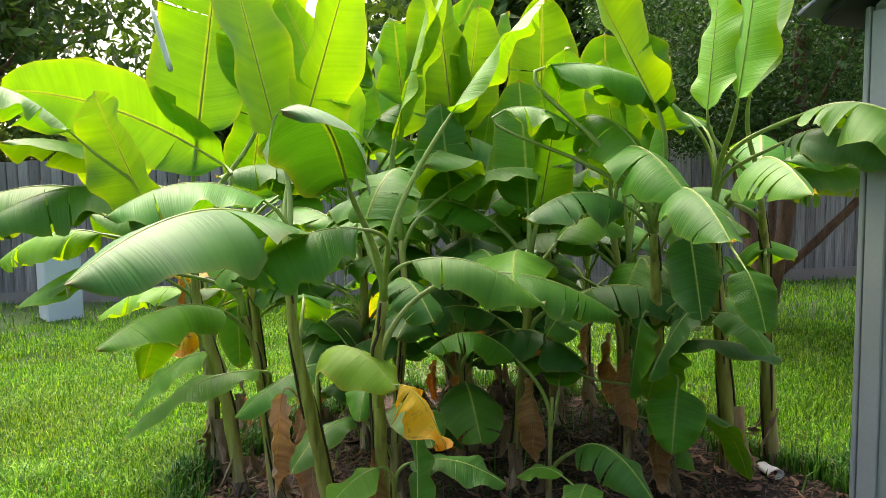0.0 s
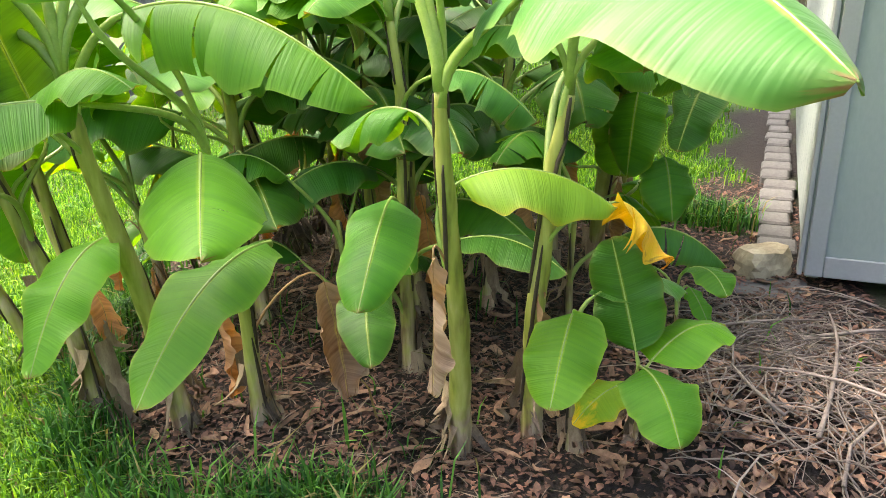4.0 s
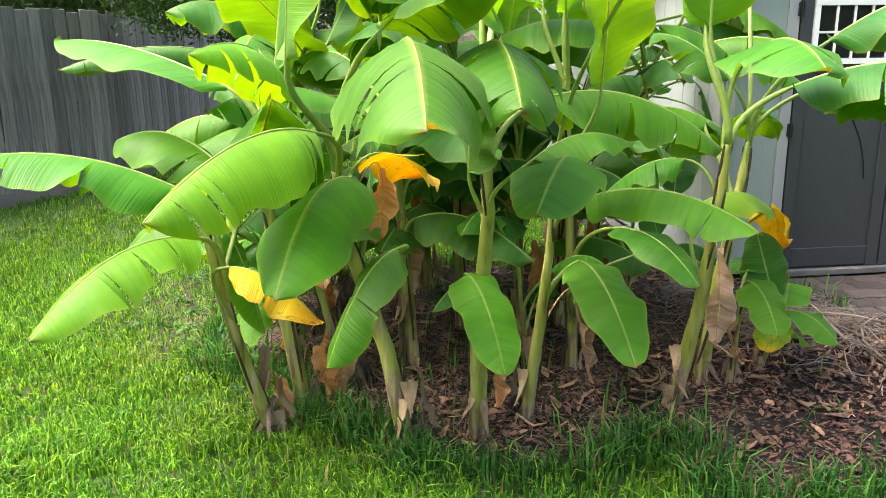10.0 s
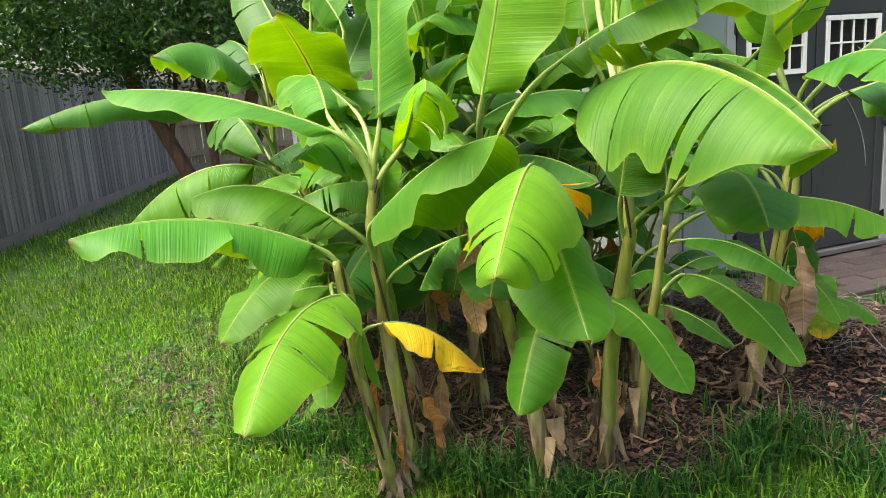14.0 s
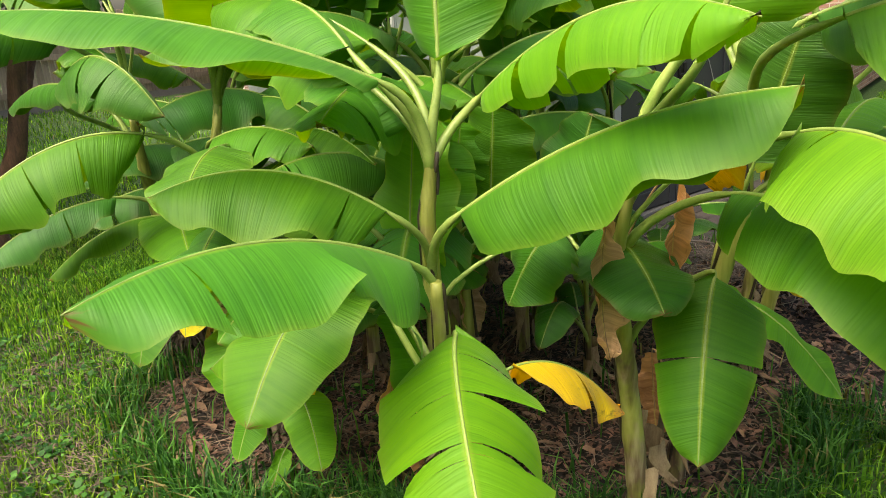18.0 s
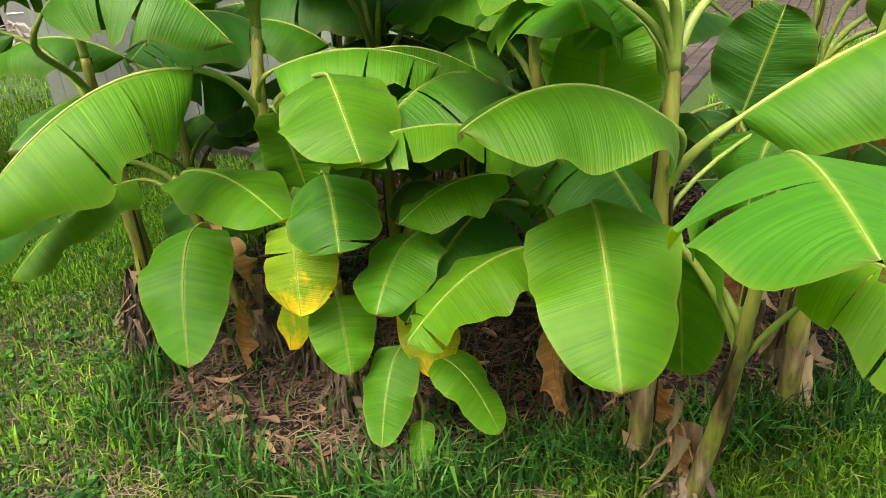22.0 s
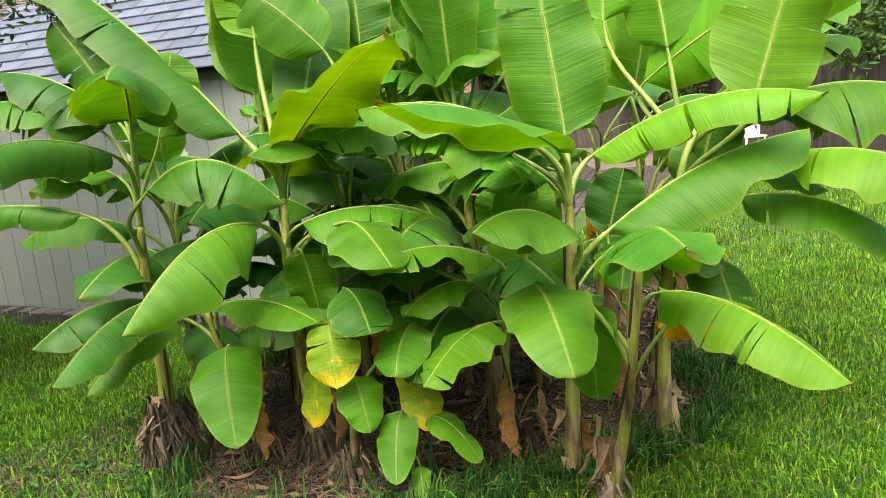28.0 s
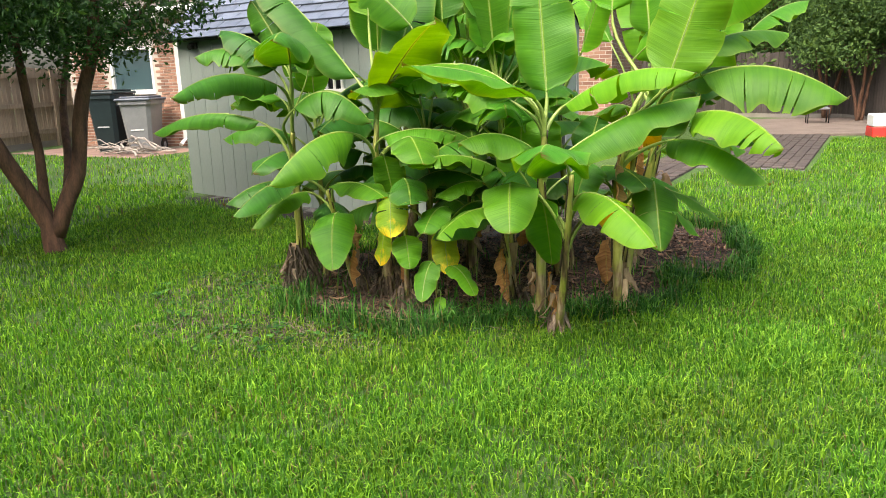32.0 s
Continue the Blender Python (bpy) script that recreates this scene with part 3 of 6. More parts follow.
def build_house():
    house = thing("house", HOUSE, "brick house with a large weathered shingle hip roof", "house")
    X, Y0, Y1, Z0, ZE, depth = 4.8, 0.75, 13.2, 0.1, 3.05, 9.0
    wy0, wy1, wz0, wz1 = 10.83, 12.0, 1.42, 2.42
    wall = part("window_wall", mesh_of("window_wall", *join_data(
        [box_data(X, 9.9, Z0, X + 0.2, wy0, ZE), box_data(X, wy1, Z0, X + 0.2, Y1, ZE), box_data(X, wy0, Z0, X + 0.2, wy1, wz0), box_data(X, wy0, wz1, X + 0.2, wy1, ZE)]), MORTAR, False), house, "tan and red brick wall")
    part("long_wall", box_mesh("long_wall", (X, Y0, Z0, X + 0.2, 9.898, ZE), BRICK_WALL, 0), house)
    part("end_wall", box_mesh("end_wall", (X + 0.2, Y1 - 0.2, Z0, X + depth, Y1, ZE), BRICK_WALL, 0), house)
    part("near_end_wall", box_mesh("near_end_wall", (X + 0.2, Y0, Z0, X + depth, Y0 + 0.2, ZE), BRICK_WALL, 0), house)
    bricks = [box_mesh("brick", (-0.012, 0, 0, 0.0, 0.19 + 0.005 * q, 0.054), BRICK, 0.003) for q in range(3)]
    for r in range(42):
        for c in range(16):
            y = 9.95 + c * 0.205 + (r % 2) * 0.1
            z = Z0 + 0.1 + r * 0.068
            if y + 0.2 > Y1 or (wy0 - 0.06 < y + 0.19 and y < wy1 + 0.06 and wz0 - 0.08 < z < wz1 + 0.1) or y < 9.9:
                continue
            if r % 3 == 2 and r > 34:
                continue
            b = part("brick", bricks[RNG.randrange(3)], wall)
            b.location = (X - 0.001, y, z)
    win = part("window", box_mesh("window", (X + 0.06, wy0 + 0.05, wz0 + 0.05, X + 0.07, wy1 - 0.05, wz1 - 0.05), PANE_BLUE, 0), house, "white framed window with blue-green shade")
    fr = [box_data(X - 0.01, wy0, wz0, X + 0.09, wy1, wz0 + 0.06), box_data(X - 0.01, wy0, wz1 - 0.06, X + 0.09, wy1, wz1),
          box_data(X - 0.008, wy0, wz0 + 0.061, X + 0.09, wy0 + 0.06, wz1 - 0.061), box_data(X - 0.008, wy1 - 0.06, wz0 + 0.061, X + 0.09, wy1, wz1 - 0.061)]
    part("window_frame", mesh_of("window_frame", *join_data(fr), WHITE, False), win)
    part("window_sill", box_mesh("window_sill", (X - 0.07, wy0 - 0.04, wz0 - 0.05, X - 0.014, wy1 + 0.04, wz0 - 0.002), WHITE, 0.005), win)
    part("gutter", mesh_of("gutter", *join_data([box_data(X - 0.52, Y0 - 0.4, ZE + 0.02, X - 0.4, Y1 + 0.4, ZE + 0.14, 0.02), box_data(X - 0.4, Y0 - 0.4, ZE - 0.02, X, Y1 + 0.4, ZE + 0.01)]), WHITE, False), house, "white gutter and soffit")
    sp = [(X - 0.46, 10.3, ZE + 0.04), (X - 0.46, 10.3, ZE - 0.08), (X - 0.1, 10.15, ZE - 0.35), (X - 0.07, 10.12, ZE - 0.6), (X - 0.07, 10.12, 0.38), (X - 0.25, 10.12, 0.26)]
    part("downspout", mesh_of("downspout", *tube_data(sp, [0.055] * 6, 4), WHITE, False), house, "white downspout")
    # hip roof with courses of shingles
    xe, ye0, ye1, zt = X - 0.5, Y0 - 0.45, Y1 + 0.45, ZE + 0.13
    half = depth / 2 + 0.4
    zr = zt + half * 0.62
    v = [(xe, ye0, zt), (xe, ye1, zt), (xe + 2 * half, ye0, zt), (xe + 2 * half, ye1, zt), (xe + half, ye0 + half, zr), (xe + half, ye1 - half, zr)]
    roof = part("roof", mesh_of("roof", v, [(0, 4, 5, 1), (2, 3, 5, 4), (0, 2, 4), (1, 5, 3), (0, 1, 3, 2)], SHINGLE, False), house, "weathered grey-brown shingle hip roof")
    chunks = []
    rows = 46
    for r in range(rows):
        a, b = r / rows, (r + 1.12) / rows
        y0, y1 = ye0 + half * a + 0.02, ye1 - half * a - 0.02
        n = max(1, int((y1 - y0) / 0.33))
        sw = (y1 - y0) / n
        for c in range(n):
            q0, q1 = y0 + c * sw + 0.004, y0 + (c + 1) * sw - 0.004
            lift = 0.03 + RNG.uniform(0, 0.008)
            pts = [(xe + half * a, q0, zt + (zr - zt) * a + lift), (xe + half * a, q1, zt + (zr - zt) * a + lift),
                   (xe + half * b, q1, zt + (zr - zt) * b + 0.008), (xe + half * b, q0, zt + (zr - zt) * b + 0.008)]
            low = [(p[0], p[1], p[2] - 0.02) for p in pts[:2]]
            chunks.append((pts + low, [(0, 1, 2, 3), (4, 5, 1, 0)]))
    tagged(part("shingle", mesh_of("shingle", *join_data(chunks), SHINGLE, False), roof), kind="stuff")
    part("roof_vent", mesh_of("roof_vent", *tube_data([(xe + 1.1, 9.3, zt + 0.6), (xe + 1.1, 9.3, zt + 1.05)], [0.06, 0.05], 10), WHITE), house, "pale roof vent pipe")


build_house()


# ---- fences ----
def fence(name, pts, height, mat, label, inside, rails=False, base=True):
    f = thing(name, Matrix.Identity(4), label, "fence", kind="structure")
    shapes = []
    for q in range(4):
        h = height + RNG.uniform(-0.03, 0.02)
        v, fc = box_data(0, 0, 0, 0.138, 0.018, h, 0.004)
        shapes.append(mesh_of("picket", v, fc, mat, False))
    for (ax, ay), (bx, by) in zip(pts, pts[1:]):
        ln = math.hypot(bx - ax, by - ay)
        ang = math.atan2(by - ay, bx - ax)
        n = int(ln / 0.145)
        for i in range(n):
            x, y = ax + (bx - ax) * i / n, ay + (by - ay) * i / n
            p = part("picket", shapes[RNG.randrange(4)], f)
            p.matrix_basis = Matrix.Translation((x, y, height_at(x, y) + 0.13)) @ Matrix.Rotation(ang + radians(RNG.uniform(-1, 1)), 4, "Z") @ Matrix.Rotation(radians(RNG.uniform(-0.5, 0.5)), 4, "Y")
        nx, ny = -math.sin(ang) * inside, math.cos(ang) * inside
        steps = max(1, int(ln / 2.4))
        for i in range(steps):
            a, b = i / steps, (i + 1) / steps
            x0, y0, x1, y1 = ax + (bx - ax) * a, ay + (by - ay) * a, ax + (bx - ax) * b, ay + (by - ay) * b
            h0, h1 = height_at(x0, y0), height_at(x1, y1)
            seg = [("kickboard", 0.0, 0.15, 0.03, CONCRETE)]
            off = 0.045 if rails else -0.05
            seg += [("rail", z, 0.09, 0.04, mat) for z in (0.35, 1.0, 1.7)]
            for nm, z, t, d, mt in seg:
                o = 0.0 if nm == "kickboard" else off
                v = []
                for (x, y, h) in ((x0, y0, h0), (x1, y1, h1)):
                    for dz in (z - 0.02, z + t):
                        for k in (-0.5, 0.5):
                            v.append((x + nx * (o + d * k), y + ny * (o + d * k), h + dz))
                part(nm, mesh_of(nm, v, [(0, 1, 3, 2), (4, 6, 7, 5), (0, 4, 5, 1), (2, 3, 7, 6), (0, 2, 6, 4), (1, 5, 7, 3)], mt, False), f)
            if rails:
                part("post", box_mesh("post", (x0 - 0.045 + nx * 0.06, y0 - 0.045 + ny * 0.06, h0, x0 + 0.045 + nx * 0.06, y0 + 0.045 + ny * 0.06, h0 + height + 0.1), WHITE if i == 1 else mat, 0.005), f)
    return f


fence("fence_side", [(-15.0, -5.5), (-8.2, 3.4), (-2.45, 9.05), (1.5, 16.4)], 1.78, PICKET, "weathered grey wooden privacy fence with concrete kickboard", -1)
fence("fence_back", [(1.5, 16.4), (15.0, 17.6)], 1.78, PICKET_TAN, "tan wooden fence showing its rails and posts", -1, True)
fence("fence_far", [(7.0, -5.6), (19.0, -2.6), (24.0, 9.0)], 1.85, PICKET_DARK, "dark weathered wooden fence beyond the patio", 1)


# ---- paving ----
def paving():
    patio = thing("patio", SHED @ Matrix.Translation((0, 0, -0.018)), "brown paver patio before the shed doors", "patio", kind="structure")
    part("bedding", box_mesh("bedding", (0.36, -0.85, -0.1, 5.6, -0.06, -0.012), STONE, 0), patio)
    part("bedding", box_mesh("bedding", (5.601, -2.43, -0.1, 12.9, -0.06, -0.012), STONE, 0), patio)
    shapes = [box_mesh("paver", (0.004, 0.004, -0.04, 0.232 + 0.002 * q, 0.152, 0.018), PAVER, 0.008) for q in range(3)]
    chunks = []
    for r in range(15):
        for c in range(-1, 52):
            x, y = 0.36 + c * 0.238 - (r % 2) * 0.1 + 0.1, -0.22 - r * 0.158
            if x < 5.6 and r > 4 or c < 0 and r not in (2, 4):
                continue
            near = x < 6.8
            dz = RNG.uniform(-0.006, 0.006)
            if near:
                p = part("paver", shapes[RNG.randrange(3)], patio)
                p.matrix_basis = Matrix.Translation((x, y, dz)) @ Matrix.Rotation(radians(RNG.uniform(-1.2, 1.2)), 4, "Z")
            else:
                v, f = box_data(x + 0.004, y + 0.004, -0.04 + dz, x + 0.232, y + 0.152, 0.018 + dz, 0.006)
                chunks.append((v, f))
    tagged(part("outer_pavers", mesh_of("outer_pavers", *join_data(chunks), PAVER, False), patio), kind="stuff")
    walkway = thing("side_path", SHED, "narrow grey flagstone edging along the shed wall", "path", kind="structure")
    shapes = [box_mesh("flagstone", (0.0, 0.006, -0.05, 0.15 + 0.02 * q, 0.2, 0.03), STONE, 0.012) for q in range(3)]
    for i in range(20):
        p = part("flagstone", shapes[RNG.randrange(3)], walkway)
        p.matrix_basis = Matrix.Translation((-0.22 + RNG.uniform(-0.015, 0.015), 0.12 + i * 0.208, -0.03 + 0.0065 * i + RNG.uniform(0, 0.008))) @ Matrix.Rotation(radians(RNG.uniform(-2, 2)), 4, "Z")
    slab = part("concrete_slab", box_mesh("concrete_slab", (12.9, -3.4, -0.1, 18.5, 0.6, 0.05), PATIO, 0.01))
    tagged(slab, "worn pinkish-brown concrete slab beyond the lawn", "slab", kind="structure")
    apron = part("house_apron", box_mesh("house_apron", (2.9, 9.3, 0.0, 4.79, 13.6, 0.17), APRON, 0.01))
    apron.matrix_world = SHED
    tagged(apron, "reddish paved strip beside the brick house", "paving", kind="structure")


paving()


# ---- trees ----
def crown_mesh(name, blobs, count, size, mat, rng):
    """Small folded leaves strewn in clumps within a set of ellipsoids, thinning towards the rim."""
    w = np.array([b[3] * b[4] * b[5] for b in blobs]) ** 0.8
    pick = rng.choice(len(blobs), count, p=w / w.sum())
    b = np.array(blobs)[pick]
    d = rng.normal(size=(count, 3))
    d /= np.linalg.norm(d, axis=1)[:, None]
    r = rng.uniform(0.25, 1.0, count) ** 0.5
    c = b[:, :3] + d * b[:, 3:6] * r[:, None]
    anchor = c[rng.randint(0, count, max(8, count // 40))]
    near = anchor[rng.randint(0, len(anchor), count)]
    use = rng.uniform(size=count) < 0.75
    c = np.where(use[:, None], near + rng.normal(size=(count, 3)) * size * 2.6, c)
    a = rng.normal(size=(count, 3))
    a /= np.linalg.norm(a, axis=1)[:, None]
    t = np.cross(a, rng.normal(size=(count, 3)))
    t /= np.linalg.norm(t, axis=1)[:, None]
    s = (size * rng.uniform(0.6, 1.3, count))[:, None]
    n = np.cross(a, t)
    v = np.stack([c - a * s, c + t * s * 0.42 + n * s * 0.15, c + a * s, c - t * s * 0.42 + n * s * 0.15], 1).reshape(-1, 3)
    i = np.arange(count)[:, None] * 4
    f = np.concatenate([i + np.array([[0, 1, 2]]), i + np.array([[0, 2, 3]])], 0)
    return tris_mesh(name, v, f, mat)


def tree(name, x, y, limbs, blobs, count, size, label, mat=TREE_LEAF, seed=1, bark=BARK):
    """limbs: paths of (x, y, z, radius) from the foot up; blobs: crown ellipsoids, both relative to the foot."""
    z = height_at(x, y)
    t = thing(name, Matrix.Translation((x, y, z)), label, "tree")
    for i, path in enumerate(limbs):
        pts, rad = [], []
        for (p, q) in zip(path, path[1:]):
            for k in range(5):
                u = k / 5
                a = Vector(p[:3]).lerp(Vector(q[:3]), u)
                a += Vector((noise.noise((a.x * 2, a.y * 2, a.z * 2 + i)), noise.noise((a.z * 2, a.x * 2, i + 5.0)), 0)) * 0.035
                pts.append(a)
                rad.append((p[3] * (1 - u) + q[3] * u) * (1 + 0.1 * noise.noise((a.z * 6, i, 1))))
        pts.append(Vector(path[-1][:3]))
        rad.append(path[-1][3])
        part("trunk" if i == 0 else "limb", mesh_of("limb", *tube_data(pts, rad, 10), bark), t)
    part("crown", crown_mesh("crown", blobs, count, size, mat, np.random.RandomState(seed)), t)
    return t


tree("crape_myrtle", -0.53, 7.42,
     [[(0, 0, -0.05, 0.104), (0, 0.02, 0.25, 0.080), (-0.35, 0.25, 1.2, 0.064), (-0.75, 0.55, 2.3, 0.048), (-1.0, 0.7, 3.6, 0.024)],
      [(0.02, 0, 0.15, 0.080), (0.2, -0.16, 0.7, 0.068), (0.42, -0.32, 1.8, 0.056), (0.5, -0.5, 3.0, 0.036), (0.8, -0.8, 4.0, 0.016)],
      [(0.0, 0.05, 0.2, 0.048), (0.02, 0.05, 0.9, 0.040), (-0.02, 0.1, 2.2, 0.032), (0.1, 0.2, 3.8, 0.016)],
      [(0.12, -0.1, 0.5, 0.040), (0.6, 0.25, 1.1, 0.036), (1.1, 0.6, 1.9, 0.024), (1.4, 0.8, 2.7, 0.012)],
      [(-0.3, 0.2, 1.1, 0.028), (-0.1, 0.5, 1.7, 0.020), (0.1, 0.8, 2.3, 0.010)],
      [(0.42, -0.32, 1.7, 0.024), (1.1, -0.9, 2.5, 0.016), (1.7, -1.5, 2.9, 0.006)]],
     [(-0.5, 0.4, 2.2, 1.2, 1.1, 0.6), (0.0, -0.1, 2.05, 1.2, 1.1, 0.5), (-0.9, 0.2, 2.1, 0.9, 0.9, 0.5), (0.5, -0.4, 2.3, 1.1, 1.1, 0.6), (1.3, -1.3, 2.75, 0.9, 0.9, 0.45), (0, 0, 3.3, 1.8, 1.8, 0.9), (-1.2, 0.9, 2.6, 1.0, 1.0, 0.7), (1.0, 0.8, 2.2, 0.8, 0.7, 0.4)],
     58000, 0.031, "multi-stemmed crape myrtle with brown peeling bark on the lawn", TREE_LEAF, 3)


def back_tree(name, x, y, h, r, seed, label, count=7000, size=0.16, low=0.28):
    rng = random.Random(seed)
    limbs = [[(0, 0, 0, 0.28), (0.1, 0.1, h * 0.3, 0.2), (0.2, -0.2, h * 0.8, 0.06)]]
    blobs = []
    for k in range(7):
        a = k * 2.4 + rng.uniform(-0.4, 0.4)
        rr = r * rng.uniform(0.3, 0.75)
        zc = h * rng.uniform(low + 0.1, 0.9)
        limbs.append([(0.1, 0.1, h * rng.uniform(0.2, 0.5), 0.11), (rr * 0.5 * math.cos(a), rr * 0.5 * math.sin(a), zc * 0.85, 0.07), (rr * 1.2 * math.cos(a), rr * 1.2 * math.sin(a), zc, 0.02)])
        blobs.append((rr * math.cos(a), rr * math.sin(a), zc, r * rng.uniform(0.35, 0.55), r * rng.uniform(0.35, 0.55), h * rng.uniform(0.1, 0.2)))
    return tree(name, x, y, limbs, blobs, count, size, label, FAR_LEAF, seed)


for k, (x, y) in enumerate(((18.75, -2.1), (17.2, -2.65))):
    stems = [[(0.06 * math.cos(q * 2.1), 0.06 * math.sin(q * 2.1), 0, 0.05), (0.2 * math.cos(q * 2.1 + k), 0.2 * math.sin(q * 2.1 + k), 0.9, 0.04), (0.6 * math.cos(q * 2.1 + k), 0.6 * math.sin(q * 2.1 + k), 2.3, 0.02)] for q in range(6)]
    tree("tall_shrub", x, y, stems,
         [(0.0, 0.0, 2.5, 1.0, 1.0, 0.6), (0.7, 0.3, 2.9, 0.9, 0.9, 0.7), (-0.7, -0.3, 2.8, 0.9, 0.9, 0.7), (0.1, 0.6, 2.2, 0.8, 0.7, 0.45), (-0.5, 0.4, 1.75, 0.6, 0.6, 0.3), (0.0, 0.0, 3.4, 1.1, 1.1, 0.7)],
         9000, 0.07, "tall shrub with many thin stems before the dark fence", FAR_LEAF, 80 + k)

for k, (x, y, h, r) in enumerate(((8.5, -8.5, 6, 3.4), (12.5, -7.0, 6.5, 3.4), (16.5, -6.0, 6, 3.2), (20.5, -4.2, 6.5, 3.4), (23.0, -1.0, 7, 3.4), (24.5, 3.0, 6.5, 3.4), (26.0, 7.0, 7, 3.4), (-15.0, 3.6, 6, 3.2), (-12.0, 6.8, 4.2, 2.6), (-9.6, 9.6, 4.2, 2.5), (-7.0, 12.2, 4.6, 2.6), (-4.8, 15.2, 6, 3.0), (-18.0, -0.6, 6, 3.2))):
    back_tree("understory_tree", x, y, h, r, 60 + k, "dense dark understory tree behind the fence", 20000, 0.095, 0.02)
for k, (x, y, h, r) in enumerate(((-8.2, 10.6, 9, 3.0), (-7.0, 13.0, 8, 3.4), (-13.0, 3.0, 10, 4.0), (-2.5, 14.5, 9, 3.5), (3.0, 21.0, 10, 4.0),
                                  (15.5, -7.5, 9, 4.2), (20.5, -5.5, 10, 4.2), (11.0, -9.5, 9, 3.8), (26.0, -1.5, 11, 4.6), (25.0, 5.0, 10, 4.0), (-11, -4, 9, 3.5))):
    back_tree("shade_tree", x, y, h, r, 20 + k, "dark green shade tree standing beyond the fence", 7000 if k not in (5, 6) else 10000)


# ---- banana plants ----
def blade(base, tip, arch, width, fold, face, seed, tears, crumple=0.0, nu=34):
    """A blade that runs from base to tip along an arch. fold: degrees by which its halves hang from the midrib;
    face: azimuth of the upper face for upright blades. Returns vertices, faces, uv and the midrib's line."""
    rng = random.Random(seed)
    b, t = Vector(base), Vector(tip)
    bend = Vector((t.y - b.y, b.x - t.x, 0)) * rng.uniform(-0.07, 0.07)
    mid = (b + t) / 2 + Vector((0, 0, 2 * arch)) + bend
    line = bez(b, mid, t, nu)
    length = sum((q - p).length for p, q in zip(line, line[1:]))
    if face is None:
        h = Vector((t.x - b.x, t.y - b.y, 0)).normalized()
        side0 = h.cross(Vector((0, 0, 1)))
    else:
        side0 = None
        fv = Vector((math.cos(radians(face)), math.sin(radians(face)), 0.25))
    cuts = sorted({0.0, 1.0, *[min(0.94, max(0.08, rng.uniform(0.1, 0.95))) for _ in range(tears)]})
    nv = 6
    ex = 0.72 if side0 else 0.76
    verts, faces, uvs = [], [], []
    p1, p2, p3 = rng.uniform(0, 6), rng.uniform(0, 6), rng.uniform(0, 6)
    amp = width * (rng.uniform(0.03, 0.055) if not crumple else 0.16)
    for sgn in (1, -1):
        own = cuts if sgn == 1 else sorted({0.0, 1.0, *[min(0.95, c + rng.uniform(-0.06, 0.06)) for c in cuts[1:-1]]})
        for c0, c1 in zip(own, own[1:]):
            if c1 - c0 < 0.015:
                continue
            k = max(2, int((c1 - c0) * nu))
            extra = rng.uniform(-0.05, 0.32) if len(own) > 2 else 0.0
            start = len(verts)
            for i in range(k + 1):
                u = c0 + (c1 - c0) * i / k
                x = u * nu
                j = min(nu - 1, int(x))
                p = line[j].lerp(line[j + 1], x - j)
                tan = (line[min(nu, j + 1)] - line[j]).normalized()
                side = side0 if side0 else tan.cross(fv).normalized()
                nrm = side.cross(tan).normalized()
                prof = (max(0.0, 1 - abs(2 * (u ** ex) - 1) ** (2.8 if side0 else 2.7))) ** 0.58
                w = width / 2 * (1.0 if side0 else 0.92) * prof * (1 + 0.03 * math.sin(9 * u + p3) + 0.011 * math.sin(31 * u + p1))
                for m in range(nv + 1):
                    v = m / nv
                    a = radians(fold) * (0.45 + 0.55 * v) + extra * v
                    a += radians(7) * math.sin(7 * u + p1 + sgn) * v
                    pull = (0.5 - i / k) * 0.012 * v * (len(own) > 2)
                    q = p + (side * sgn * math.cos(a) - nrm * math.sin(a)) * w * v + tan * pull
                    q += nrm * amp * v * v * (math.sin(15 * u + p2 * sgn) + 0.45 * math.sin(27 * u + p1 * sgn + p3))
                    q += nrm * (0.012 * v if v < 0.2 else 0.0024)
                    q += tan * (0.06 * v * w * 2)
                    if crumple:
                        q += Vector((noise.noise(q * 9 + Vector((seed, 0, 0))), noise.noise(q * 9 + Vector((0, seed, 5))), noise.noise(q * 11))) * crumple * (0.3 + v)
                    verts.append(q)
                    uvs.append((u, 0.5 + 0.5 * sgn * v))
            for i in range(k):
                for m in range(nv):
                    s = start + i * (nv + 1) + m
                    q4 = (s, s + 1, s + nv + 2, s + nv + 1)
                    faces.append(q4 if sgn == -1 else q4[::-1])
    return verts, faces, uvs, line, length


